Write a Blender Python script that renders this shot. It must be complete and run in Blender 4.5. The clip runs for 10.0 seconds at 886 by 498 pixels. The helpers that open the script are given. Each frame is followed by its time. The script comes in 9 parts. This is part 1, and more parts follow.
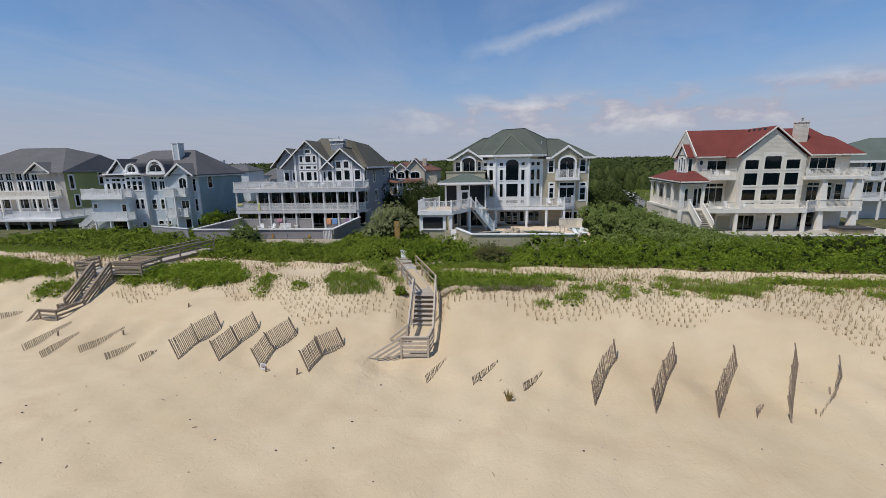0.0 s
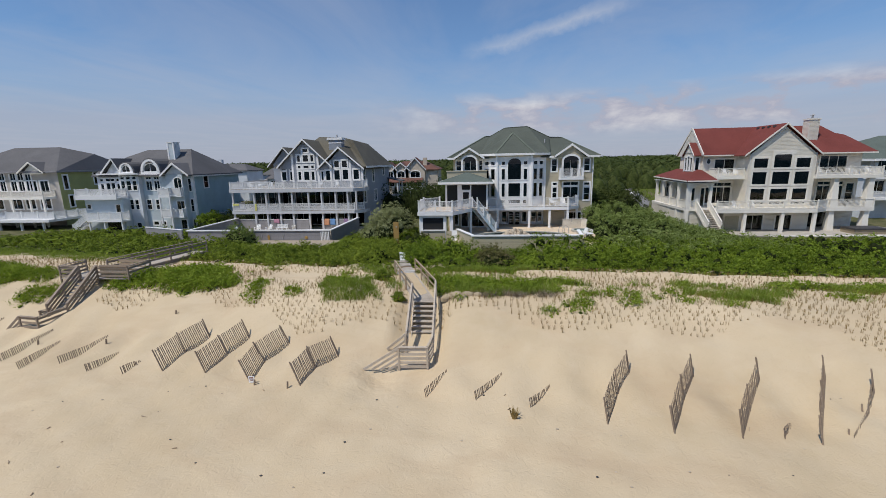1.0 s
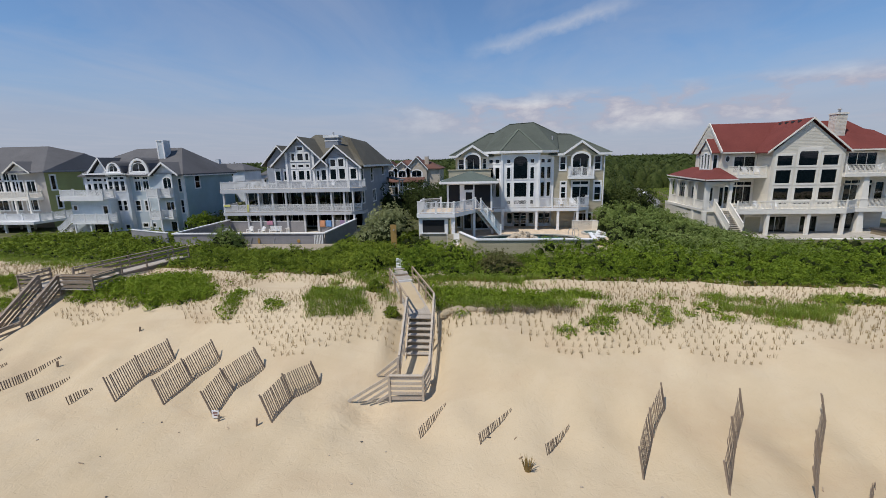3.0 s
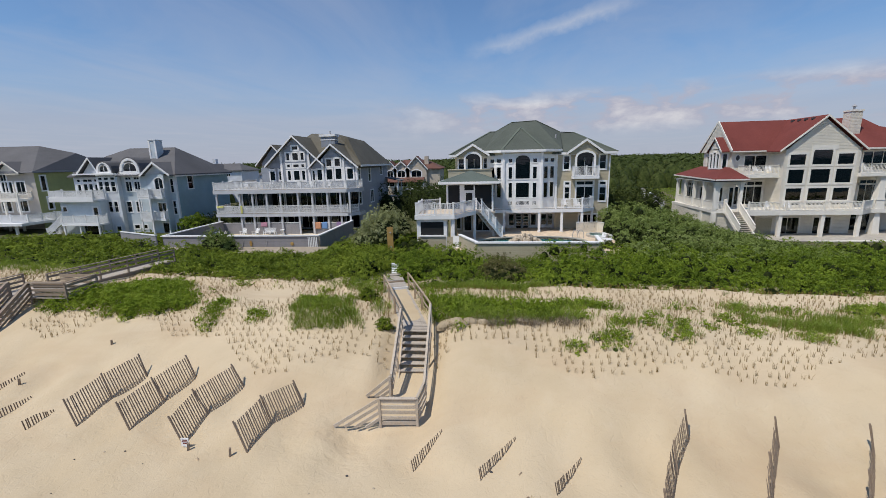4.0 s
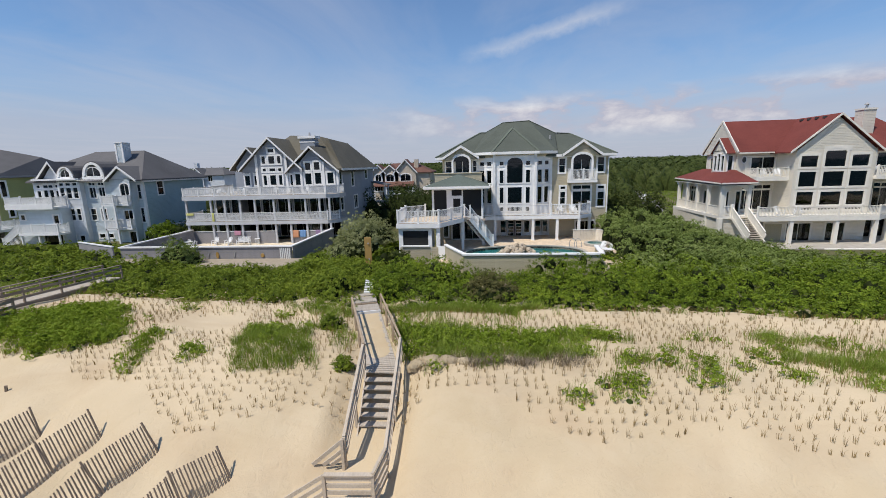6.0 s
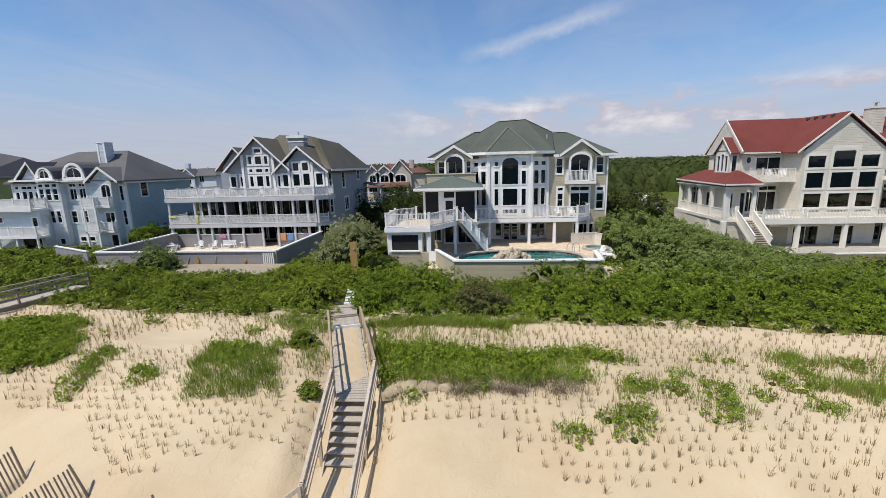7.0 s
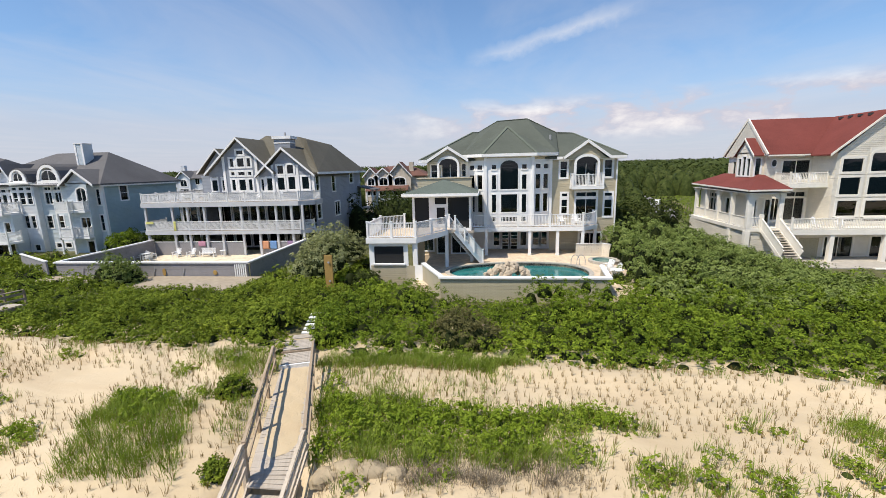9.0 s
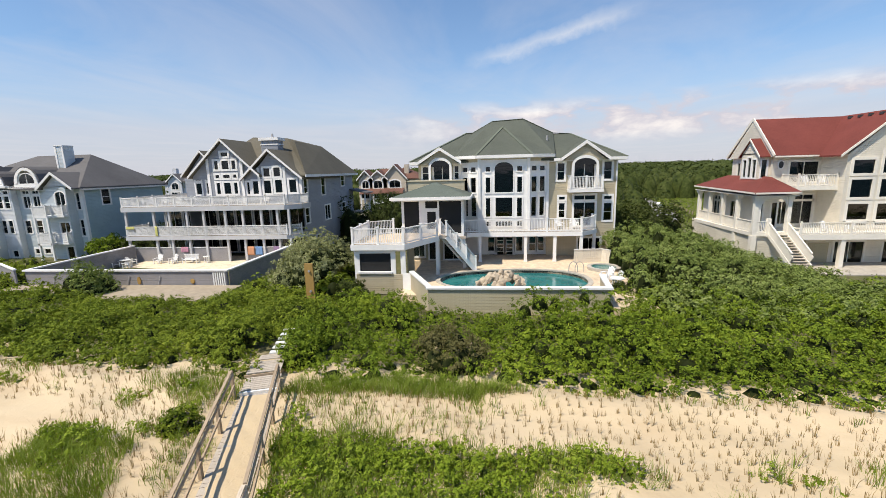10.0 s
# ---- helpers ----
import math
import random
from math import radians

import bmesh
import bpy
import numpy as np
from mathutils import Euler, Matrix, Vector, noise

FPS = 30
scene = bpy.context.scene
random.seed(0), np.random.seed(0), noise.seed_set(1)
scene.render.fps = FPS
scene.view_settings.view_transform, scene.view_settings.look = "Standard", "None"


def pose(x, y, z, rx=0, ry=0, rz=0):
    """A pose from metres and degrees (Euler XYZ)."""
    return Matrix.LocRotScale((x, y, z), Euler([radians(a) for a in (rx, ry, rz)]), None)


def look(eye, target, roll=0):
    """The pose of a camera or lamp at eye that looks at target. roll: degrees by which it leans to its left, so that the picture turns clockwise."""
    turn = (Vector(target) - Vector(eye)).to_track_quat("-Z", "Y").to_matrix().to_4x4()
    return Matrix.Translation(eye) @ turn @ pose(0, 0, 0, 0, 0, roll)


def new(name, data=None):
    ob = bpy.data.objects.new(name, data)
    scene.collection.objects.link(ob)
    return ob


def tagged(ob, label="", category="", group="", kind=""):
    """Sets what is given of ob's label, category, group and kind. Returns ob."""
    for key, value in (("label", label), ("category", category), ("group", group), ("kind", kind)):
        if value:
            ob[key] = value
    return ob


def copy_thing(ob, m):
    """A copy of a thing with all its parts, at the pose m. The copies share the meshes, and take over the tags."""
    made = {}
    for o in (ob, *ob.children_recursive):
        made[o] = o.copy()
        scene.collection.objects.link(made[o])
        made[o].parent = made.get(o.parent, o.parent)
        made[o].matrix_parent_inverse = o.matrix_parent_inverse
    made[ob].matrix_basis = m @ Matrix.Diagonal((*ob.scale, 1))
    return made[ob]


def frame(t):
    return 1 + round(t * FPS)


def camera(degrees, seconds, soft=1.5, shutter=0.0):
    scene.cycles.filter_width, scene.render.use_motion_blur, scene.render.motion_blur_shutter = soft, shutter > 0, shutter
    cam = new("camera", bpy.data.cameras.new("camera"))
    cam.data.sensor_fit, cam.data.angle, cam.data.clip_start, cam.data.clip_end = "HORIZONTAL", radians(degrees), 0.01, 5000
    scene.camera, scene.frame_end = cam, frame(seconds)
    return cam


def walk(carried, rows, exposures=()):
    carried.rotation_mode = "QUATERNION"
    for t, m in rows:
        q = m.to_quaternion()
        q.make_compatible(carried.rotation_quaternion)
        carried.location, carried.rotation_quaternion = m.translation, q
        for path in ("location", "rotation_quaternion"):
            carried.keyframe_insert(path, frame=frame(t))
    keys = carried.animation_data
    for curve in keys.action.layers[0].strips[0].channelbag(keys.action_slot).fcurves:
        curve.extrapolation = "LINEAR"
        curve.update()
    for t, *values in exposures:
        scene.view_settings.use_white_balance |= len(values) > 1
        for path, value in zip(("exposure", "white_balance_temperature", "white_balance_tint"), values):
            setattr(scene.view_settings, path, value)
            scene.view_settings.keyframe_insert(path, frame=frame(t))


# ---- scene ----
cam = camera(93.1, 10.0, 0.8)
PATH = [
    (0, (1.395, -0.189, 11.04), (1.216, 1.762, 10.639), -1.0),
    (0.5, (1.353, 0.524, 11.05), (1.171, 2.474, 10.646), -1.1),
    (1, (1.306, 1.262, 11.035), (1.123, 3.212, 10.63), -1.1),
    (1.5, (1.288, 2.061, 10.975), (1.099, 4.01, 10.569), -1.1),
    (2, (1.264, 2.898, 10.912), (1.07, 4.846, 10.505), -1.1),
    (2.5, (1.22, 3.737, 10.868), (1.023, 5.685, 10.462), -1.2),
    (4, (1.226, 6.548, 10.784), (1.023, 8.496, 10.378), -1.3),
    (4.5, (1.364, 7.613, 10.718), (1.152, 9.561, 10.315), -1.4),
    (5, (1.441, 8.596, 10.724), (1.239, 10.545, 10.324), -1.4),
    (5.5, (1.582, 9.634, 10.732), (1.395, 11.585, 10.335), -1.5),
    (5.7, (1.66, 10.025, 10.718), (1.477, 11.978, 10.325), -1.5),
    (7, (2.326, 12.732, 10.715), (2.153, 14.686, 10.326), -1.5),
    (7.5, (2.617, 13.767, 10.737), (2.436, 15.721, 10.349), -1.4),
    (8, (2.887, 14.833, 10.745), (2.698, 16.787, 10.36), -1.4),
    (8.5, (3.279, 15.849, 10.781), (3.072, 17.801, 10.398), -1.4),
    (9, (3.525, 16.931, 10.767), (3.316, 18.883, 10.389), -1.4),
    (9.5, (3.821, 17.932, 10.781), (3.612, 19.885, 10.408), -1.4),
    (10, (4.046, 18.995, 10.727), (3.84, 20.95, 10.36), -1.5),
]
EXPOSURES = [(0.0, -0.36, 6550, 10), (2.5, -0.34, 6550, 10), (5.0, -0.22, 6650, 10), (7.5, 0.0, 6850, 10), (9.0, 0.22, 7050, 10), (9.5, 0.35, 7150, 10), (10.0, 0.27, 7350, 10)]
walk(cam, [(t, look(eye, target, roll)) for t, eye, target, roll in PATH], EXPOSURES)

# ---------------------------------------------------------------- world and sun
SUN_TO = Vector((-0.43, -0.40, 1.0)).normalized()
sun_elev = math.asin(SUN_TO.z)
world = bpy.data.worlds.new("sky_world")
scene.world = world
world.use_nodes = True


class Nodes:
    """Short helper for node trees."""

    def __init__(self, tree):
        self.t = tree
        tree.nodes.clear()

    def n(self, kind, **kw):
        node = self.t.nodes.new(kind)
        for k, v in kw.items():
            if k == "op":
                node.operation = v
            elif k == "blend":
                node.blend_type = v
            elif k == "dtype":
                node.data_type = v
        return node

    def l(self, a, b):
        self.t.links.new(a, b)

    def put(self, sock, v):
        if isinstance(v, bpy.types.NodeSocket):
            self.l(v, sock)
        elif v is not None:
            sock.default_value = v

    def math(self, op, a, b=0.0, c=None, clamp=False):
        m = self.n("ShaderNodeMath", op=op)
        m.use_clamp = clamp
        self.put(m.inputs[0], a)
        self.put(m.inputs[1], b)
        if c is not None:
            self.put(m.inputs[2], c)
        return m.outputs[0]

    def noise(self, vec, scale, detail=4.0, rough=0.55, distort=0.0):
        m = self.n("ShaderNodeTexNoise")
        if vec is not None:
            self.l(vec, m.inputs["Vector"])
        m.inputs["Scale"].default_value = scale
        m.inputs["Detail"].default_value = detail
        m.inputs["Roughness"].default_value = rough
        m.inputs["Distortion"].default_value = distort
        return m.outputs["Fac"]

    def ramp(self, fac, stops):
        m = self.n("ShaderNodeValToRGB")
        self.l(fac, m.inputs["Fac"])
        e = m.color_ramp.elements
        while len(e) < len(stops):
            e.new(0.5)
        for el, (p, c) in zip(e, stops):
            el.position = p
            el.color = (c, c, c, 1) if isinstance(c, (int, float)) else (*c, 1)
        return m.outputs["Color"]

    def mix(self, fac, a, b, blend="MIX"):
        m = self.n("ShaderNodeMix", dtype="RGBA", blend=blend)
        self.put(m.inputs[0], fac)
        self.put(m.inputs[6], a if isinstance(a, bpy.types.NodeSocket) else (*a, 1))
        self.put(m.inputs[7], b if isinstance(b, bpy.types.NodeSocket) else (*b, 1))
        return m.outputs[2]

    def mapping(self, vec, scale=(1, 1, 1), rot=(0, 0, 0), loc=(0, 0, 0)):
        m = self.n("ShaderNodeMapping")
        self.l(vec, m.inputs["Vector"])
        m.inputs["Scale"].default_value = scale
        m.inputs["Rotation"].default_value = rot
        m.inputs["Location"].default_value = loc
        return m.outputs["Vector"]

    def bump(self, height, strength, dist):
        m = self.n("ShaderNodeBump")
        m.inputs["Strength"].default_value = strength
        m.inputs["Distance"].default_value = dist
        self.l(height, m.inputs["Height"])
        return m.outputs["Normal"]


def build_sky():
    k = Nodes(world.node_tree)
    sky = k.n("ShaderNodeTexSky")
    sky.sky_type = "NISHITA"
    sky.sun_disc = False
    sky.sun_elevation = sun_elev
    sky.sun_rotation = math.atan2(SUN_TO.x, SUN_TO.y)
    sky.air_density, sky.dust_density, sky.ozone_density = 1.0, 0.3, 2.5
    tc = k.n("ShaderNodeTexCoord").outputs["Generated"]
    sep = k.n("ShaderNodeSeparateXYZ")
    k.l(tc, sep.inputs[0])
    up = k.math("MAXIMUM", sep.outputs["Z"], 0.02)
    # flat cloud layer seen in perspective
    cx = k.math("DIVIDE", sep.outputs["X"], up)
    cy = k.math("DIVIDE", sep.outputs["Y"], up)
    comb = k.n("ShaderNodeCombineXYZ")
    k.l(cx, comb.inputs[0])
    k.l(cy, comb.inputs[1])
    flat = comb.outputs[0]
    veil = k.noise(k.mapping(flat, (0.55, 0.28, 1), (0, 0, 0.5)), 1.0, 6.0, 0.6, 0.6)
    veil = k.ramp(veil, [(0.42, 0.0), (0.8, 0.42)])
    # one long thin streak of high cloud
    wob = k.noise(k.mapping(tc, (9, 9, 9)), 1.0, 5.0, 0.65)
    line = k.math("SUBTRACT", k.math("SUBTRACT", sep.outputs["Z"], k.math("MULTIPLY", sep.outputs["X"], 0.226)), 0.2355)
    line = k.math("ADD", line, k.math("MULTIPLY", k.math("SUBTRACT", wob, 0.5), 0.055))
    band = k.math("SUBTRACT", 1.0, k.math("DIVIDE", k.math("ABSOLUTE", line), 0.020), clamp=True)
    inx = k.ramp(k.math("ADD", sep.outputs["X"], 0.1), [(0.05, 0.0), (0.12, 0.7), (0.3, 1.0), (0.34, 0.7), (0.42, 0.0)])
    streak = k.math("MULTIPLY", k.math("MULTIPLY", band, inx), k.math("MULTIPLY", wob, 0.85))
    # small cumulus low over the horizon
    lowv = k.mapping(tc, (9.0, 9.0, 20.0), (0, 0, 0), (1.7, 0.4, 0))
    puff = k.noise(lowv, 1.0, 7.0, 0.58, 0.2)
    base = k.ramp(sep.outputs["Z"], [(0.045, 0.0), (0.075, 0.8), (0.115, 1.0), (0.152, 0.0)])
    side = k.ramp(k.math("ADD", k.math("MULTIPLY", sep.outputs["X"], 0.5), 0.5), [(0.36, 0.0), (0.50, 0.85), (0.75, 1.0)])
    cum = k.math("MULTIPLY", k.math("MULTIPLY", k.ramp(puff, [(0.42, 0.0), (0.52, 1.0)]), base), side)
    haze = k.ramp(sep.outputs["Z"], [(0.0, 0.92), (0.09, 0.80), (0.15, 0.40), (0.22, 0.16), (0.5, 0.02)])
    shade = k.mix(k.ramp(puff, [(0.50, 0.0), (0.72, 1.0)]), (5.4, 5.4, 6.6), (9.6, 9.3, 9.4))
    tone = k.mix(1.0, sky.outputs["Color"], (0.79, 1.17, 1.48), "MULTIPLY")
    col = k.mix(haze, tone, (4.95, 5.25, 6.6))
    col = k.mix(veil, col, (6.0, 6.3, 7.4))
    col = k.mix(streak, col, (8.0, 8.2, 8.8))
    col = k.mix(k.math("MULTIPLY", cum, 0.95), col, shade)
    bg = k.n("ShaderNodeBackground")
    k.l(col, bg.inputs["Color"])
    bg.inputs["Strength"].default_value = SKY_STRENGTH
    out = k.n("ShaderNodeOutputWorld")
    k.l(bg.outputs[0], out.inputs["Surface"])


SKY_STRENGTH = 0.098
build_sky()
sun_data = bpy.data.lights.new("sun", "SUN")
sun_data.energy, sun_data.angle, sun_data.color = 4.55, radians(0.55), (1.0, 0.95, 0.87)
sun = new("sun", sun_data)
sun.matrix_world = look(SUN_TO * 300, (0, 0, 0))

# ---------------------------------------------------------------- materials
def material(name):
    m = bpy.data.materials.new(name)
    m.use_nodes = True
    return m, Nodes(m.node_tree)


def finish(k, color, rough=0.8, normal=None, metal=0.0, spec=0.4):
    b = k.n("ShaderNodeBsdfPrincipled")
    k.put(b.inputs["Base Color"], color if isinstance(color, bpy.types.NodeSocket) else (*color, 1))
    k.put(b.inputs["Roughness"], rough)
    b.inputs["Metallic"].default_value = metal
    b.inputs["Specular IOR Level"].default_value = spec
    if normal is not None:
        k.l(normal, b.inputs["Normal"])
    o = k.n("ShaderNodeOutputMaterial")
    k.l(b.outputs[0], o.inputs["Surface"])
    return b


def vary(c, f):
    return tuple(min(1.0, v * f) for v in c)


def obj_coord(k):
    return k.n("ShaderNodeTexCoord").outputs["Object"]


def paint_mat(name, c, rough=0.6, amount=0.12):
    m, k = material(name)
    v = obj_coord(k)
    a = k.noise(v, 0.7, 5, 0.6)
    b = k.noise(k.mapping(v, (14, 14, 3)), 1.0, 4, 0.6)
    col = k.mix(k.ramp(a, [(0.3, 0.0), (0.75, 1.0)]), vary(c, 1 - amount), vary(c, 1 + amount * 0.4))
    col = k.mix(k.math("MULTIPLY", k.ramp(b, [(0.5, 0.0), (0.8, 1.0)]), 0.25), col, vary(c, 0.75))
    finish(k, col, rough, k.bump(b, 0.2, 0.004))
    return m


def siding_mat(name, c, pitch=0.17):
    """Painted lap boards: a soft step at each board, streaks and fading."""
    m, k = material(name)
    v = obj_coord(k)
    sep = k.n("ShaderNodeSeparateXYZ")
    k.l(v, sep.inputs[0])
    saw = k.math("FRACT", k.math("DIVIDE", sep.outputs["Z"], pitch))
    lip = k.ramp(saw, [(0.0, 0.0), (0.10, 0.72), (0.2, 0.82), (1.0, 1.0)])
    row = k.math("FLOOR", k.math("DIVIDE", sep.outputs["Z"], pitch))
    wn = k.n("ShaderNodeTexWhiteNoise")
    wn.noise_dimensions = "1D"
    k.l(row, wn.inputs["W"])
    fade = k.noise(v, 0.35, 5, 0.65)
    streak = k.noise(k.mapping(v, (5, 5, 0.6)), 1.0, 4, 0.6)
    col = k.mix(k.ramp(fade, [(0.3, 0.0), (0.72, 1.0)]), vary(c, 0.84), vary(c, 1.08))
    col = k.mix(k.math("MULTIPLY", wn.outputs["Value"], 0.22), col, vary(c, 0.82))
    col = k.mix(k.math("MULTIPLY", k.ramp(streak, [(0.55, 0.0), (0.8, 1.0)]), 0.28), col, vary(c, 0.7))
    finish(k, col, 0.72, k.bump(lip, 1.0, 0.03))
    return m


def shingle_mat(name, c):
    m, k = material(name)
    v = obj_coord(k)
    br = k.n("ShaderNodeTexBrick")
    br.offset = 0.5
    k.l(k.mapping(v, (1, 1.15, 1)), br.inputs["Vector"])
    br.inputs["Color1"].default_value = (0.9, 0.9, 0.9, 1)
    br.inputs["Color2"].default_value = (0.35, 0.35, 0.35, 1)
    br.inputs["Mortar"].default_value = (0.0, 0.0, 0.0, 1)
    br.inputs["Scale"].default_value = 1.0
    br.inputs["Mortar Size"].default_value = 0.012
    br.inputs["Brick Width"].default_value = 0.33
    br.inputs["Row Height"].default_value = 0.16
    big = k.noise(v, 0.25, 5, 0.65)
    fine = k.noise(v, 9.0, 3, 0.7)
    col = k.mix(k.ramp(big, [(0.3, 0.0), (0.7, 1.0)]), vary(c, 0.78), vary(c, 1.15))
    col = k.mix(k.math("MULTIPLY", br.outputs["Color"], 0.35), col, vary(c, 0.6))
    col = k.mix(k.math("MULTIPLY", k.ramp(fine, [(0.4, 0.0), (0.7, 1.0)]), 0.35), col, vary(c, 1.35))
    finish(k, col, 0.9, k.bump(br.outputs["Color"], 0.5, 0.012), spec=0.25)
    return m


def wood_mat(name, c, grey=(0.36, 0.33, 0.30), mixin=0.55):
    """Salt-bleached timber with grain along the longest direction of noise."""
    m, k = material(name)
    v = obj_coord(k)
    grain = k.noise(k.mapping(v, (18, 3.0, 18)), 1.0, 6, 0.65, 0.3)
    blot = k.noise(v, 1.3, 5, 0.65)
    info = k.n("ShaderNodeObjectInfo")
    col = k.mix(k.ramp(grain, [(0.3, 0.0), (0.7, 1.0)]), vary(c, 0.62), vary(c, 1.2))
    col = k.mix(k.math("MULTIPLY", k.ramp(blot, [(0.3, 0.0), (0.7, 1.0)]), mixin), col, grey)
    col = k.mix(k.math("MULTIPLY", info.outputs["Random"], 0.35), col, vary(c, 0.7))
    finish(k, col, 0.85, k.bump(grain, 0.5, 0.006), spec=0.25)
    return m


def leaf_mat(name, stops, trans=0.25, patch=None, tuft=2.4):
    """Foliage: each leaf its own tone, larger patches of lighter and darker growth."""
    m, k = material(name)
    geo = k.n("ShaderNodeNewGeometry")
    v = obj_coord(k)
    pat = k.noise(v, patch or 0.35, 4, 0.6)
    clump = k.noise(v, tuft * (patch or 0.35), 3, 0.6)
    f = k.math("ADD", k.math("MULTIPLY", geo.outputs["Random Per Island"], 0.28), k.math("MULTIPLY", k.ramp(pat, [(0.32, 0.0), (0.68, 1.0)]), 0.37))
    f = k.math("ADD", f, k.math("MULTIPLY", k.ramp(clump, [(0.34, 0.0), (0.66, 1.0)]), 0.35))
    col = k.ramp(f, stops)
    b = k.n("ShaderNodeBsdfPrincipled")
    k.l(col, b.inputs["Base Color"])
    b.inputs["Roughness"].default_value = 0.7
    b.inputs["Specular IOR Level"].default_value = 0.08
    tr = k.n("ShaderNodeBsdfTranslucent")
    k.l(k.mix(1.0, col, (1.0, 1.0, 0.55), "MULTIPLY"), tr.inputs["Color"])
    mixs = k.n("ShaderNodeMixShader")
    mixs.inputs[0].default_value = trans
    k.l(b.outputs[0], mixs.inputs[1])
    k.l(tr.outputs[0], mixs.inputs[2])
    o = k.n("ShaderNodeOutputMaterial")
    k.l(mixs.outputs[0], o.inputs["Surface"])
    return m


def glass_mat(name, tint=(0.20, 0.25, 0.27)):
    m, k = material(name)
    v = obj_coord(k)
    wav = k.noise(v, 0.8, 2, 0.5)
    nrm = k.bump(wav, 0.25, 0.02)
    t = k.n("ShaderNodeBsdfTransparent")
    t.inputs["Color"].default_value = (*tint, 1)
    g = k.n("ShaderNodeBsdfGlossy")
    g.inputs["Roughness"].default_value = 0.03
    g.inputs["Color"].default_value = (0.9, 0.93, 0.95, 1)
    k.l(nrm, g.inputs["Normal"])
    fr = k.n("ShaderNodeFresnel")
    fr.inputs["IOR"].default_value = 1.55
    s = k.n("ShaderNodeMixShader")
    k.l(fr.outputs[0], s.inputs[0])
    k.l(t.outputs[0], s.inputs[1])
    k.l(g.outputs[0], s.inputs[2])
    o = k.n("ShaderNodeOutputMaterial")
    k.l(s.outputs[0], o.inputs["Surface"])
    return m


def sand_mat():
    m, k = material("dune_sand_and_soil")
    v = obj_coord(k)
    sep = k.n("ShaderNodeSeparateXYZ")
    k.l(v, sep.inputs[0])
    broad = k.noise(v, 0.09, 5, 0.6, 0.4)
    mid = k.noise(v, 0.6, 6, 0.65, 0.3)
    fine = k.noise(v, 14.0, 4, 0.7)
    grain = k.noise(v, 60.0, 2, 0.7)
    col = k.mix(k.ramp(broad, [(0.32, 0.0), (0.68, 1.0)]), (0.472, 0.374, 0.244), (0.600, 0.486, 0.332))
    col = k.mix(k.math("MULTIPLY", k.ramp(mid, [(0.45, 0.0), (0.72, 1.0)]), 0.35), col, (0.565, 0.475, 0.345))
    col = k.mix(k.math("MULTIPLY", k.ramp(fine, [(0.55, 0.0), (0.75, 1.0)]), 0.16), col, (0.35, 0.28, 0.185))
    damp = k.noise(k.mapping(v, (0.16, 0.30, 0.3), (0, 0, 0), (4.0, 1.0, 0)), 1.0, 5, 0.6, 0.8)
    col = k.mix(k.math("MULTIPLY", k.ramp(damp, [(0.50, 0.0), (0.68, 1.0)]), 0.55), col, (0.462, 0.348, 0.228))
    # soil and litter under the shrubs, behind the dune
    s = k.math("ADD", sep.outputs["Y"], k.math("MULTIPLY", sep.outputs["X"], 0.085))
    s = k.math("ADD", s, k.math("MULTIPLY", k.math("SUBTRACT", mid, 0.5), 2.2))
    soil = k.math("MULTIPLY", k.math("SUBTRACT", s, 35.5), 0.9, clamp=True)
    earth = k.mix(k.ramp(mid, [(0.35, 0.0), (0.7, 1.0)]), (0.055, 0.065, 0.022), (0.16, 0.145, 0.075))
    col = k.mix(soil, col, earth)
    h = k.math("ADD", k.math("MULTIPLY", mid, 1.0), k.math("MULTIPLY", fine, 0.22))
    tramp = k.noise(v, 3.2, 3, 0.6, 0.8)
    # trodden sand at the foot of the steps
    far = k.n("ShaderNodeVectorMath", op="DISTANCE")
    k.l(v, far.inputs[0])
    far.inputs[1].default_value = (-4.6, 20.3, 0.3)
    trod = k.math("SUBTRACT", 1.0, k.math("DIVIDE", far.outputs["Value"], 3.4), clamp=True)
    prints = k.noise(v, 2.6, 1, 0.4)
    h = k.math("ADD", h, k.math("MULTIPLY", k.math("MULTIPLY", k.ramp(prints, [(0.30, 0.0), (0.58, 1.0)]), trod), 0.7))
    h = k.math("ADD", h, k.math("MULTIPLY", grain, 0.05))
    h = k.math("ADD", h, k.math("MULTIPLY", k.ramp(tramp, [(0.36, 0.0), (0.5, 1.0)]), 0.20))
    finish(k, col, 0.95, k.bump(h, 0.42, 0.10), spec=0.15)
    return m


def sea_mat():
    m, k = material("sea_water")
    v = obj_coord(k)
    swell = k.noise(k.mapping(v, (0.12, 0.35, 1)), 1.0, 5, 0.6)
    col = k.mix(swell, (0.012, 0.045, 0.050), (0.030, 0.085, 0.088))
    finish(k, col, 0.45, k.bump(swell, 0.8, 0.5), spec=0.12)
    return m


def water_mat():
    m, k = material("pool_water")
    v = obj_coord(k)
    rip = k.noise(v, 2.6, 3, 0.5, 0.5)
    big = k.noise(v, 0.5, 3, 0.5)
    col = k.mix(k.ramp(big, [(0.35, 0.0), (0.7, 1.0)]), (0.015, 0.13, 0.135), (0.03, 0.20, 0.20))
    finish(k, col, 0.06, k.bump(rip, 0.25, 0.03), spec=0.5)
    return m


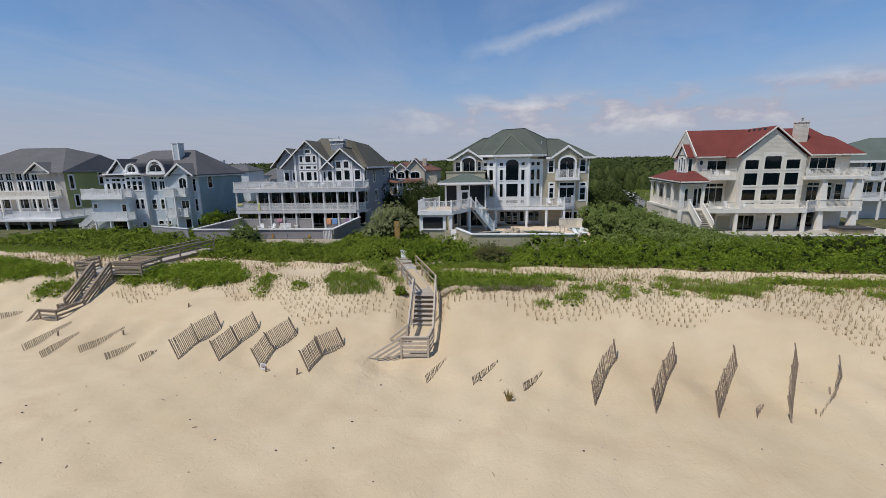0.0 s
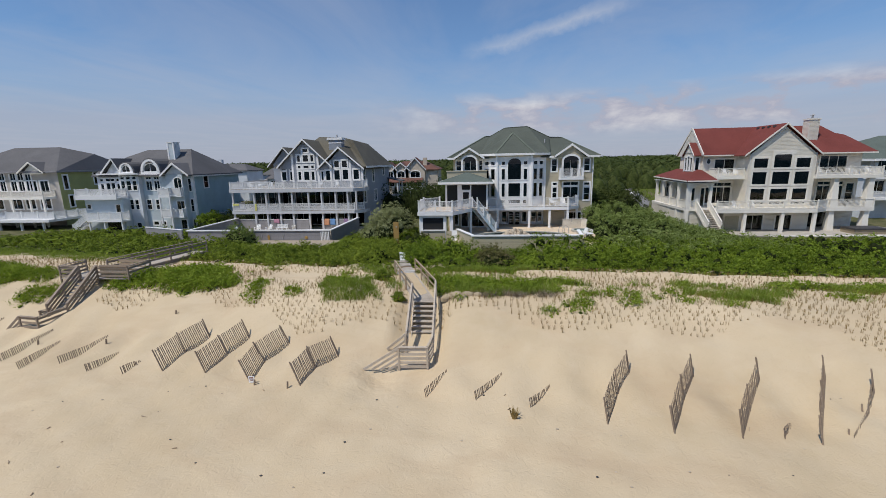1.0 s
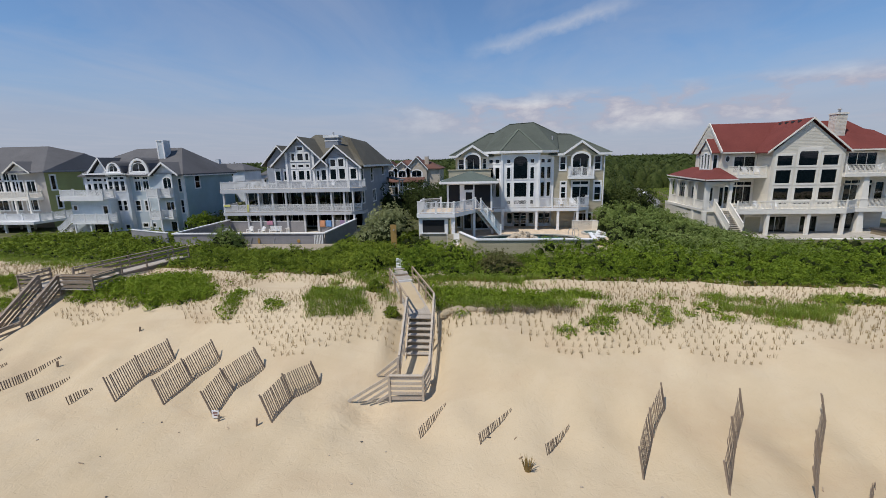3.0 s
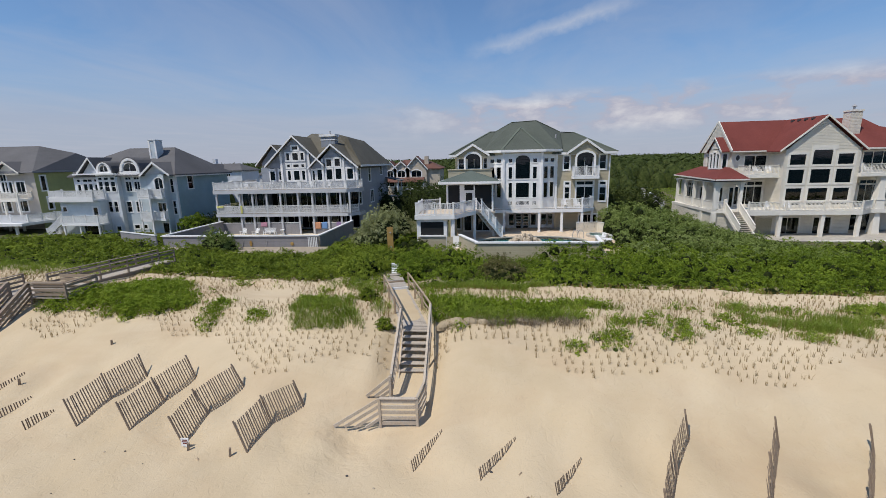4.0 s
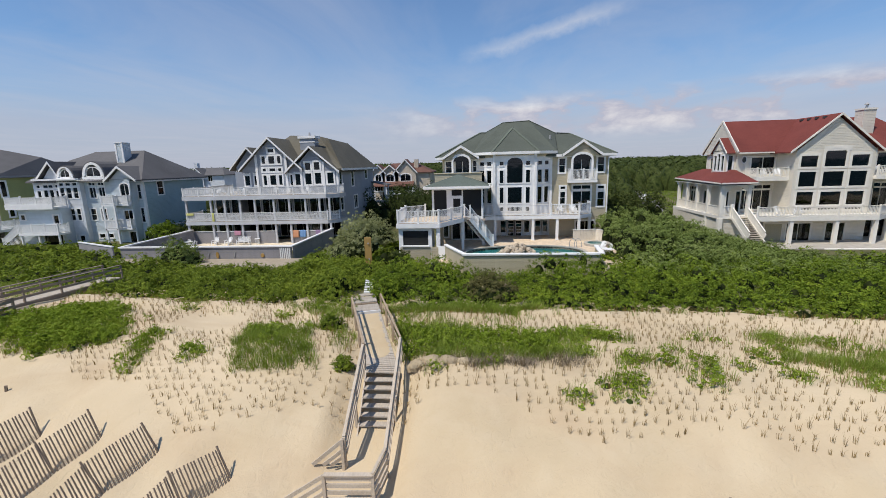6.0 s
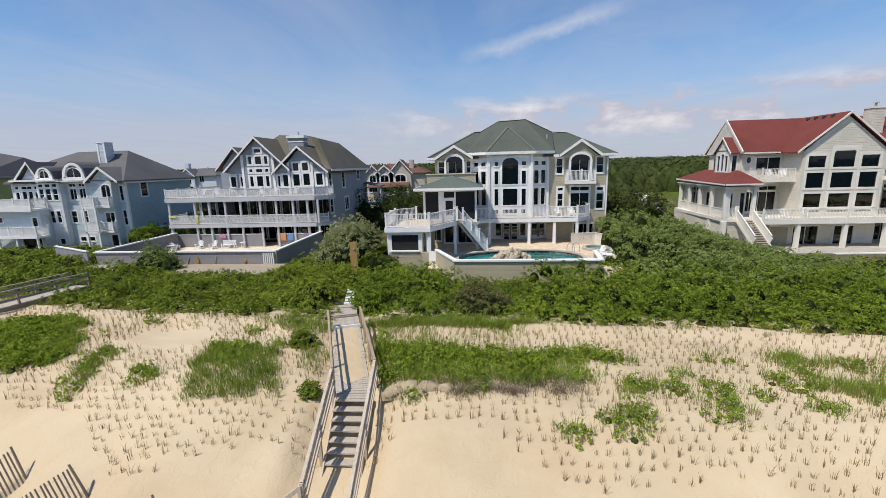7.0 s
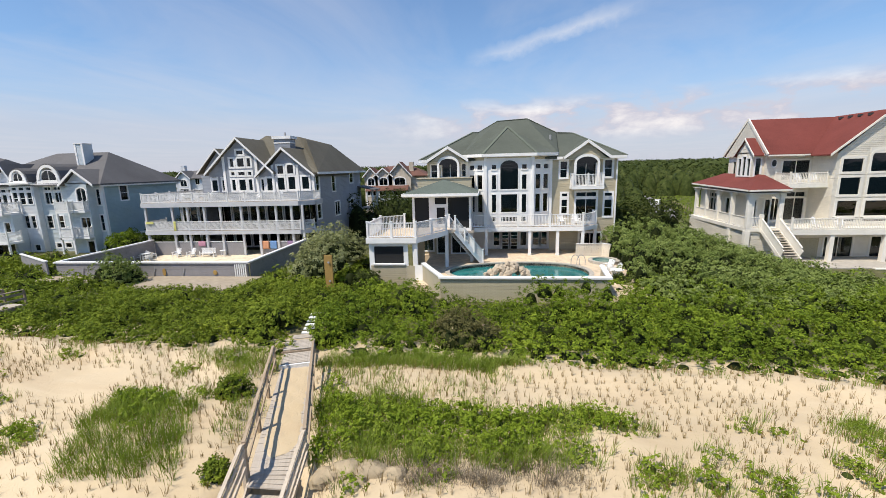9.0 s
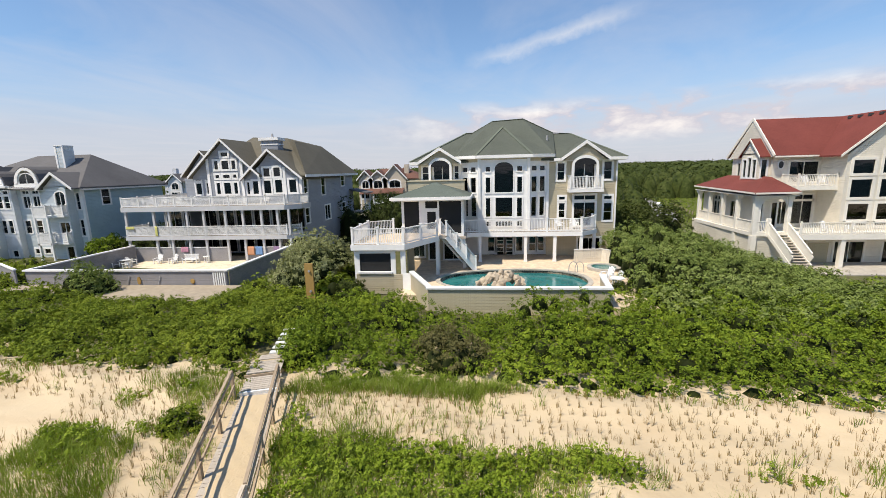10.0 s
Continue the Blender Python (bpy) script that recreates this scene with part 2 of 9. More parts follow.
def stone_mat(name, c):
    m, k = material(name)
    v = obj_coord(k)
    info = k.n("ShaderNodeObjectInfo")
    a = k.noise(v, 2.0, 6, 0.65)
    b = k.noise(v, 11.0, 4, 0.7)
    col = k.mix(k.ramp(a, [(0.3, 0.0), (0.7, 1.0)]), vary(c, 0.65), vary(c, 1.15))
    col = k.mix(k.math("MULTIPLY", info.outputs["Random"], 0.5), col, vary(c, 0.62))
    finish(k, col, 0.88, k.bump(k.math("ADD", a, k.math("MULTIPLY", b, 0.4)), 0.6, 0.03))
    return m


WHITE = paint_mat("white_trim_paint", (0.82, 0.815, 0.805))
WHITE_DECK = paint_mat("white_rail_paint", (0.76, 0.76, 0.755), 0.65)
GLASS = glass_mat("window_glass")
DARK_GLASS = glass_mat("tinted_glass", (0.10, 0.11, 0.12))
# near-black: the dark of unlit rooms is put into this colour
INTERIOR = paint_mat("unlit_room_dark", (0.050, 0.058, 0.064), 0.9)
SAND = sand_mat()
KHAKI = siding_mat("khaki_lap_siding", (0.52, 0.46, 0.335))
TAUPE = paint_mat("taupe_board", (0.30, 0.245, 0.165))
GREY_BLUE = siding_mat("slate_blue_lap_siding", (0.33, 0.355, 0.40))
GALLERY = paint_mat("pale_grey_gallery_paint", (0.52, 0.53, 0.55))
PALE_BLUE = siding_mat("pale_blue_lap_siding", (0.59, 0.655, 0.69))
# darker blue with the shade of the side walls painted in
SHADE_BLUE = siding_mat("shade_side_blue_siding", (0.351, 0.481, 0.520))
LIME = siding_mat("lime_green_lap_siding", (0.36, 0.375, 0.15))
CREAM = siding_mat("cream_lap_siding", (0.79, 0.735, 0.63))
CREAM_TRIM = paint_mat("cream_trim_paint", (0.80, 0.76, 0.68))
PALE_SIDING = siding_mat("white_lap_siding", (0.72, 0.745, 0.78))
STUCCO = siding_mat("pinkish_cream_lap_siding", (0.50, 0.455, 0.40))
BEIGE = siding_mat("beige_lap_siding", (0.60, 0.52, 0.42))
ROOF_GREEN = shingle_mat("green_shingles", (0.092, 0.104, 0.086))
ROOF_GREY = shingle_mat("grey_shingles", (0.124, 0.121, 0.124))
ROOF_BROWN = shingle_mat("brown_grey_shingles", (0.125, 0.115, 0.090))
ROOF_CAP = shingle_mat("pale_green_cap_shingles", (0.125, 0.145, 0.115))
ROOF_RED = shingle_mat("red_shingles", (0.170, 0.045, 0.037))
ROOF_RUST = shingle_mat("faded_red_shingles", (0.149, 0.075, 0.058))
ROOF_TEAL = shingle_mat("teal_green_shingles", (0.110, 0.134, 0.116))
DECKING = wood_mat("weathered_decking", (0.46, 0.40, 0.335), (0.48, 0.445, 0.40))
WEATHERED = wood_mat("weathered_timber", (0.387, 0.290, 0.198), (0.462, 0.382, 0.287))
DARK_TIMBER = wood_mat("dark_weathered_timber", (0.285, 0.225, 0.17), (0.345, 0.295, 0.245))
BLEACHED = wood_mat("bleached_timber", (0.50, 0.415, 0.32), (0.60, 0.535, 0.455), 0.6)
FENCE_WOOD = wood_mat("sand_fence_lath", (0.265, 0.20, 0.145), (0.32, 0.265, 0.215), 0.5)
GREY_FENCE = wood_mat("grey_stained_board", (0.27, 0.26, 0.27), (0.33, 0.32, 0.33), 0.6)
KHAKI_BOARD = wood_mat("khaki_painted_board", (0.47, 0.42, 0.29), (0.50, 0.46, 0.34), 0.4)
PINE = wood_mat("treated_pine", (0.40, 0.245, 0.075), (0.42, 0.29, 0.13), 0.4)
PATIO = stone_mat("tan_pool_paving", (0.72, 0.575, 0.42))
PALE_DECK = stone_mat("cream_terrace_boards", (0.76, 0.655, 0.49))
ROCK = stone_mat("waterfall_rock", (0.50, 0.42, 0.32))
WATER = water_mat()
# near-black opaque sheet: porch mesh with the dark behind it painted in
SCREEN_DARK = paint_mat("insect_mesh_and_room_dark", (0.017, 0.018, 0.019), 0.9)
CRUST = stone_mat("crusted_sand", (0.44, 0.355, 0.235))
PAVING = stone_mat("sandy_paving", (0.43, 0.36, 0.27))
CONCRETE = stone_mat("pale_concrete", (0.50, 0.46, 0.40))
ASPHALT = stone_mat("bleached_asphalt", (0.22, 0.215, 0.21))
PLASTIC = paint_mat("white_plastic", (0.80, 0.80, 0.80), 0.45)
METAL = paint_mat("dull_steel", (0.35, 0.35, 0.36), 0.4)
BLACK = paint_mat("dark_cover", (0.05, 0.048, 0.05), 0.6)
LEAF_HEDGE = leaf_mat("hedge_leaves", [(0.0, (0.040, 0.068, 0.008)), (0.35, (0.104, 0.158, 0.017)), (0.7, (0.192, 0.264, 0.027)), (1.0, (0.310, 0.372, 0.044))], 0.20, 0.5, 4.0)
LEAF_MYRTLE = leaf_mat("myrtle_leaves", [(0.0, (0.044, 0.070, 0.010)), (0.35, (0.118, 0.164, 0.020)), (0.7, (0.216, 0.276, 0.033)), (1.0, (0.345, 0.390, 0.054))], 0.20, 0.4, 4.0)
LEAF_OLIVE = leaf_mat("half_dead_shrub_leaves", [(0.0, (0.050, 0.052, 0.018)), (0.5, (0.125, 0.120, 0.045)), (1.0, (0.235, 0.205, 0.095))], 0.15, 0.8)
LEAF_SILVER = leaf_mat("silver_shrub_leaves", [(0.0, (0.066, 0.098, 0.022)), (0.4, (0.150, 0.200, 0.050)), (0.75, (0.240, 0.296, 0.092)), (1.0, (0.380, 0.420, 0.180))], 0.16, 0.5, 3.0)
LEAF_SAGE = leaf_mat("sage_shrub_leaves", [(0.0, (0.100, 0.118, 0.045)), (0.4, (0.235, 0.255, 0.110)), (0.75, (0.365, 0.380, 0.205)), (1.0, (0.52, 0.52, 0.35))], 0.2, 0.5, 3.0)
# dark shrubs, and the painted shade inside vines and near woods
LEAF_DARK = leaf_mat("dark_leaves_and_gap_shade", [(0.0, (0.020, 0.031, 0.009)), (0.5, (0.058, 0.078, 0.019)), (1.0, (0.129, 0.143, 0.051))], 0.2, 0.6)
LEAF_TREE = leaf_mat("woodland_leaves", [(0.0, (0.024, 0.038, 0.009)), (0.5, (0.052, 0.071, 0.019)), (1.0, (0.086, 0.106, 0.037))], 0.16, 0.05)
LEAF_VINE = leaf_mat("dune_vine_leaves", [(0.0, (0.096, 0.142, 0.012)), (0.5, (0.216, 0.300, 0.031)), (1.0, (0.396, 0.456, 0.084))], 0.32, 0.8)
GRASS = leaf_mat("beach_grass", [(0.0, (0.148, 0.106, 0.038)), (0.5, (0.262, 0.186, 0.076)), (1.0, (0.410, 0.288, 0.128))], 0.2, 0.8)
LUSH = leaf_mat("lush_dune_grass", [(0.0, (0.097, 0.145, 0.022)), (0.5, (0.200, 0.273, 0.041)), (1.0, (0.335, 0.394, 0.099))], 0.3, 0.8)
DEAD = leaf_mat("dead_roots_and_stalks", [(0.0, (0.113, 0.090, 0.065)), (0.5, (0.202, 0.165, 0.121)), (1.0, (0.322, 0.270, 0.202))], 0.1, 0.8)

# ---------------------------------------------------------------- mesh helpers
ORIGIN = {}


def thing(name, label, category, group="", at=(0, 0, 0), kind=""):
    e = new(name)
    e.empty_display_size = 0.3
    e.location = at
    ORIGIN[e] = Vector(at)
    return tagged(e, label, category, group, kind)


SPLIT = {"bargeboard", "fascia", "corner_board", "soffit", "deck_fascia", "upper_deck_fascia", "porch_fascia", "patio_screen", "screen_cap", "chimney_trim", "balcony_floor", "porch_skirt"}


def islands(bm):
    """The separate pieces of a mesh, as meshes of their own."""
    left, out = set(bm.verts), []
    while left:
        seen, todo = set(), [next(v for v in bm.verts if v in left)]
        while todo:
            v = todo.pop()
            if v not in seen:
                seen.add(v)
                todo += [e.other_vert(v) for e in v.link_edges]
        left -= seen
        one, new_of = bmesh.new(), {}
        for v in bm.verts:
            if v in seen:
                new_of[v] = one.verts.new(v.co)
        for f in bm.faces:
            if f.verts[0] in seen:
                one.faces.new([new_of[v] for v in f.verts])
        out.append(one)
    bm.free()
    return out


def part(name, bm, mat, parent=None, label="", smooth=False, kind=""):
    if name in SPLIT:
        return [one_part(name, one, mat, parent, label, smooth, kind) for one in islands(bm)][0]
    return one_part(name, bm, mat, parent, label, smooth, kind)


def one_part(name, bm, mat, parent=None, label="", smooth=False, kind=""):
    """One mesh object. Coordinates are the world's; they are moved into the parent thing's own space."""
    me = bpy.data.meshes.new(name)
    org = ORIGIN.get(parent, Vector((0, 0, 0)))
    if org.length:
        bmesh.ops.translate(bm, verts=bm.verts, vec=-org)
    bm.to_mesh(me)
    bm.free()
    me.materials.append(mat)
    if smooth:
        me.polygons.foreach_set("use_smooth", [True] * len(me.polygons))
    ob = new(name, me)
    ob.parent = parent
    ORIGIN[ob] = org
    return tagged(ob, label, kind=kind)


def solo(name, bm, mat, label, category, group="", kind="", smooth=False):
    ob = part(name, bm, mat, None, "", smooth)
    return tagged(ob, label, category, group, kind)


def raw(name, verts, faces, mat, parent=None, label="", category="", kind=""):
    me = bpy.data.meshes.new(name)
    verts = np.asarray(verts, dtype=np.float32).reshape(-1, 3)
    org = ORIGIN.get(parent, Vector((0, 0, 0)))
    if org.length:
        verts = verts - np.array(org, dtype=np.float32)
    faces = np.asarray(faces, dtype=np.int32)
    n, w = faces.shape
    me.vertices.add(len(verts))
    me.vertices.foreach_set("co", verts.ravel())
    me.loops.add(n * w)
    me.loops.foreach_set("vertex_index", faces.ravel())
    me.polygons.add(n)
    me.polygons.foreach_set("loop_start", np.arange(0, n * w, w, dtype=np.int32))
    me.update(calc_edges=True)
    me.materials.append(mat)
    ob = new(name, me)
    ob.parent = parent
    ORIGIN[ob] = org
    return tagged(ob, label, category, kind=kind)


def bx(bm, x0, x1, y0, y1, z0, z1):
    v = [bm.verts.new(p) for p in ((x0, y0, z0), (x1, y0, z0), (x1, y1, z0), (x0, y1, z0), (x0, y0, z1), (x1, y0, z1), (x1, y1, z1), (x0, y1, z1))]
    for f in ((3, 2, 1, 0), (4, 5, 6, 7), (0, 1, 5, 4), (1, 2, 6, 5), (2, 3, 7, 6), (3, 0, 4, 7)):
        bm.faces.new([v[i] for i in f])


def beam(bm, a, b, w, h):
    """A board from a to b: w across (level), h in the upright direction, a and b on its centre line."""
    a, b = Vector(a), Vector(b)
    d = (b - a).normalized()
    side = d.cross(Vector((0, 0, 1)))
    side = side.normalized() if side.length > 1e-4 else Vector((1, 0, 0))
    up = side.cross(d)
    v = []
    for p in (a, b):
        for s, t in ((-1, -1), (1, -1), (1, 1), (-1, 1)):
            v.append(bm.verts.new(p + side * (s * w / 2) + up * (t * h / 2)))
    for f in ((0, 1, 2, 3), (7, 6, 5, 4), (0, 4, 5, 1), (1, 5, 6, 2), (2, 6, 7, 3), (3, 7, 4, 0)):
        bm.faces.new([v[i] for i in f])


def slab(bm, pts, z0, z1):
    """A level plate over a plan outline."""
    lo = [bm.verts.new((x, y, z0)) for x, y in pts]
    hi = [bm.verts.new((x, y, z1)) for x, y in pts]
    bm.faces.new(lo[::-1])
    bm.faces.new(hi)
    for i in range(len(pts)):
        j = (i + 1) % len(pts)
        bm.faces.new((lo[i], lo[j], hi[j], hi[i]))


def sheet(bm, pts, t=0.16):
    """A sloping plate with thickness: a roof face."""
    hi = [bm.verts.new(p) for p in pts]
    lo = [bm.verts.new((p[0], p[1], p[2] - t)) for p in pts]
    bm.faces.new(hi)
    bm.faces.new(lo[::-1])
    for i in range(len(pts)):
        j = (i + 1) % len(pts)
        bm.faces.new((hi[i], lo[i], lo[j], hi[j]))


def B():
    return bmesh.new()


class Face:
    """An upright wall face from p to q in plan; outside lies to the right of the way. u runs along it, o outwards."""

    def __init__(self, p, q, u0=0.0):
        self.p, self.d = Vector((*p, 0)), (Vector((*q, 0)) - Vector((*p, 0))).normalized()
        self.n = Vector((self.d.y, -self.d.x, 0))
        self.u0 = u0
        self.length = (Vector((*q, 0)) - Vector((*p, 0))).length

    def at(self, u, z, o=0.0):
        v = self.p + self.d * (u - self.u0) + self.n * o
        return Vector((v.x, v.y, z))


def fbox(bm, F, u0, u1, z0, z1, o0, o1):
    v = [bm.verts.new(F.at(u, z, o)) for z in (z0, z1) for u, o in ((u0, o1), (u1, o1), (u1, o0), (u0, o0))]
    for f in ((3, 2, 1, 0), (4, 5, 6, 7), (0, 1, 5, 4), (1, 2, 6, 5), (2, 3, 7, 6), (3, 0, 4, 7)):
        bm.faces.new([v[i] for i in f])


def wall(bm, F, u0, u1, z0, z1, holes=(), thick=0.18, caps=False):
    us = sorted({u0, u1, *[min(max(h[i], u0), u1) for h in holes for i in (0, 1)]})
    zs = sorted({z0, z1, *[min(max(h[i], z0), z1) for h in holes for i in (2, 3)]})
    solid = {}
    for i in range(len(us) - 1):
        for j in range(len(zs) - 1):
            cu, cz = (us[i] + us[i + 1]) / 2, (zs[j] + zs[j + 1]) / 2
            solid[i, j] = not any(h[0] < cu < h[1] and h[2] < cz < h[3] for h in holes)
    for (i, j), s in solid.items():
        if not s:
            continue
        a, b, c, d = us[i], us[i + 1], zs[j], zs[j + 1]
        P = F.at

        def q(*pts):
            bm.faces.new([bm.verts.new(p) for p in pts])
        q(P(a, c), P(b, c), P(b, d), P(a, d))
        q(P(b, c, -thick), P(a, c, -thick), P(a, d, -thick), P(b, d, -thick))
        if not solid.get((i - 1, j)) and (caps or i > 0):
            q(P(a, c, -thick), P(a, c), P(a, d), P(a, d, -thick))
        if not solid.get((i + 1, j)) and (caps or i < len(us) - 2):
            q(P(b, c), P(b, c, -thick), P(b, d, -thick), P(b, d))
        if not solid.get((i, j - 1)):
            q(P(a, c, -thick), P(b, c, -thick), P(b, c), P(a, c))
        if not solid.get((i, j + 1)):
            q(P(a, d), P(b, d), P(b, d, -thick), P(a, d, -thick))


def arc_points(u0, u1, z, rise, n=10):
    """Points of a flat arch from (u0, z) over its crown to (u1, z)."""
    c, r = (u0 + u1) / 2, (u1 - u0) / 2
    return [(c - r * math.cos(math.pi * i / n), z + rise * math.sin(math.pi * i / n)) for i in range(n + 1)]


def window(H, F, u0, u1, z0, z1, nx=1, ny=1, trim=0.11, arch=0.0, glass=None, casing=None, name="window", wallmat=None, bar=0.05):
    """A window or glazed door in an opening: casing, sash bars, and each pane."""
    casing, glass = casing or WHITE, glass or GLASS
    bm = B()
    o0, o1 = -0.12, 0.045
    fbox(bm, F, u0 - trim, u0 + 0.03, z0 - trim, z1 + (0 if arch else trim), o0, o1)
    fbox(bm, F, u1 - 0.03, u1 + trim, z0 - trim, z1 + (0 if arch else trim), o0, o1)
    fbox(bm, F, u0 + 0.03, u1 - 0.03, z0 - trim, z0 + 0.03, o0, o1 + 0.02)
    if not arch:
        fbox(bm, F, u0 + 0.03, u1 - 0.03, z1 - 0.03, z1 + trim, o0, o1 + 0.01)
    else:
        ins, outs = arc_points(u0 + 0.03, u1 - 0.03, z1, arch), arc_points(u0 - trim, u1 + trim, z1, arch + trim)
        for i in range(len(ins) - 1):
            vs = [[bm.verts.new(F.at(*p, o)) for p in (ins[i], ins[i + 1], outs[i + 1], outs[i])] for o in (o1, o0)]
            bm.faces.new(vs[0])
            bm.faces.new(vs[1][::-1])
            for a in range(4):
                b = (a + 1) % 4
                bm.faces.new((vs[0][a], vs[1][a], vs[1][b], vs[0][b]))
    for i in range(1, nx):
        u = u0 + (u1 - u0) * i / nx
        fbox(bm, F, u - bar / 2, u + bar / 2, z0 + 0.03, z1 + (arch * 0.9 if arch else -0.03), -0.1, 0.0)
    for j in range(1, ny):
        z = z0 + (z1 - z0) * j / ny
        fbox(bm, F, u0 + 0.03, u1 - 0.03, z - bar / 2, z + bar / 2, -0.1, 0.004)
    w = part(name, bm, casing, H)
    for i in range(nx):
        for j in range(ny):
            a, b = u0 + (u1 - u0) * i / nx, u0 + (u1 - u0) * (i + 1) / nx
            c, d = z0 + (z1 - z0) * j / ny, z0 + (z1 - z0) * (j + 1) / ny
            g = B()
            fbox(g, F, a, b, c, d, -0.075, -0.063)
            pn = part("pane", g, glass, w)
            pn.visible_shadow = False
    if arch:
        g = B()
        pts = arc_points(u0, u1, z1, arch)
        g.faces.new([g.verts.new(F.at(*p, -0.065)) for p in pts[::-1]])
        pn = part("pane", g, glass, w)
        pn.visible_shadow = False
        fil = B()
        pts = arc_points(u0, u1, z1, arch)
        top = z1 + arch
        for i in range(len(pts) - 1):
            (a, za), (b, zb) = pts[i], pts[i + 1]
            if top - min(za, zb) < 1e-4:
                continue
            fil.faces.new([fil.verts.new(F.at(*p, -0.004)) for p in ((a, za), (b, zb), (b, top), (a, top))])
        part("arch_infill", fil, wallmat or WHITE, w)
    return w


def facade(H, F, u0, u1, z0, z1, mat, wins=(), name="wall", trim=0.11, glass=None, extra=(), casing=None):
    """A wall with its windows: (u0, u1, z0, z1[, nx, ny[, arch]])."""
    full = [(tuple(w) + (1, 1, 0.0)[len(w) - 4:]) if len(w) < 7 else tuple(w) for w in wins]
    bm = B()
    wall(bm, F, u0, u1, z0, z1, [(w[0], w[1], w[2], w[3] + w[6]) for w in full] + list(extra))
    ob = part(name, bm, mat, H)
    for w in full:
        window(H, F, w[0], w[1], w[2], w[3], w[4], w[5], trim, w[6], glass, casing, "window" if w[2] > z0 + 0.35 else "glazed_door", mat)
    return ob


def prism(bm, pts_uz, F, o0, o1):
    """An upright plate with the outline pts (u, z), between two depths of a face."""
    a = [bm.verts.new(F.at(u, z, o1)) for u, z in pts_uz]
    b = [bm.verts.new(F.at(u, z, o0)) for u, z in pts_uz]
    bm.faces.new(a)
    bm.faces.new(b[::-1])
    for i in range(len(a)):
        j = (i + 1) % len(a)
        bm.faces.new((a[i], b[i], b[j], a[j]))


def railing(H, pts, h=1.07, mat=None, gap=0.14, post=0.13, every=2.4, base=0.10, ends=True, cap=True, bal=0.045):
    """A guard rail along a line of floor points: for each run a top rail, a bottom rail, its pickets, and each post with its cap."""
    mat = mat or WHITE_DECK
    up = Vector((0, 0, 1))
    runs = list(zip(pts[:-1], pts[1:]))
    for k, (a, b) in enumerate(runs):
        a, b = Vector(a), Vector(b)
        L = (b - a).length
        top, low, pick = B(), B(), B()
        beam(top, a + up * (h - 0.03), b + up * (h - 0.03), 0.12, 0.06)
        r = part("top_rail", top, mat, H)
        beam(low, a + up * base, b + up * base, 0.06, 0.08)
        part("bottom_rail", low, mat, r)
        n = max(1, int(L / gap))
        for i in range(1, n):
            p = a.lerp(b, i / n)
            beam(pick, p + up * base, p + up * (h - 0.05), bal, bal)
        if n > 1:
            part("picket_infill", pick, mat, r, kind="stuff")
        else:
            pick.free()
        m = max(1, round(L / every))
        spots = [a.lerp(b, i / m) for i in range(m)]
        if ends and k == len(runs) - 1:
            spots.append(b)
        for p in spots:
            bm = B()
            w, g = post / 2, post * (0.7 if cap else 0.5)
            z = p.z + h + 0.07
            ring = [(w, p.z - 0.02), (w, z), (g, z), (g, z + 0.05)]
            vs = [[bm.verts.new((p.x + sx * q, p.y + sy * q, zz)) for sx, sy in ((-1, -1), (1, -1), (1, 1), (-1, 1))] for q, zz in ring]
            for lo, hi in zip(vs[:-1], vs[1:]):
                for i in range(4):
                    j = (i + 1) % 4
                    bm.faces.new((lo[i], lo[j], hi[j], hi[i]))
            bm.faces.new(vs[0][::-1])
            bm.faces.new(vs[-1])
            part("post", bm, mat, r)


def gable_roof(H, F, u0, u1, ze, zp, o_front, o_back, mat, t=0.18, up=None, trim_mat=None, trim_w=0.24):
    """Two slopes whose gable end lies on a face; bargeboards along the front edge."""
    um = up if up is not None else (u0 + u1) / 2
    bm = B()
    for a, b in (((u0, ze), (um, zp)), ((um, zp), (u1, ze))):
        sheet(bm, [F.at(*a, o_front), F.at(*b, o_front), F.at(*b, o_back), F.at(*a, o_back)], t)
    r = part("roof", bm, mat, H)
    tb = B()
    for (a, za), (b, zb) in (((u0, ze), (um, zp)), ((um, zp), (u1, ze))):
        prism(tb, [(a, za - trim_w), (b, zb - trim_w), (b, zb + 0.02), (a, za + 0.02)], F, o_front - 0.02, o_front + 0.05)
    part("bargeboard", tb, trim_mat or WHITE, r)
    return r


def ridge_caps(H, lines, mat, w=0.28):
    """A row of cap shingles along each ridge and hip."""
    for a, b in lines:
        bm = B()
        beam(bm, (a[0], a[1], a[2] + 0.02), (b[0], b[1], b[2] + 0.02), w, 0.06)
        part("ridge_cap", bm, mat, H)

# ---------------------------------------------------------------- ground
S_STOPS = [-400, -60, 0, 10, 15, 18, 19.5, 20.5, 22, 24, 25.5, 28, 33, 40, 48, 60, 100, 3000]
Z_STOPS = [-6, -2.0, -0.9, -0.35, 0, 0.35, 0.7, 1.0, 1.75, 2.5, 2.8, 2.8, 2.5, 2.1, 1.5, 1.1, 1.0, 1.0]


def hedge_front(x):
    line = np.interp(x, [-62, -30, -24, -20, -17, -12, -8, -2, 2, 6, 9, 13, 17.5, 62], [44.2, 37.6, 35.4, 34.6, 34.4, 33.8, 33.6, 33.5, 33.3, 33.2, 33.1, 32.9, 32.4, 30.0])
    return line + 0.14 * np.sin(x * 0.55) + 0.14 * np.sin(x * 1.3 + 1)


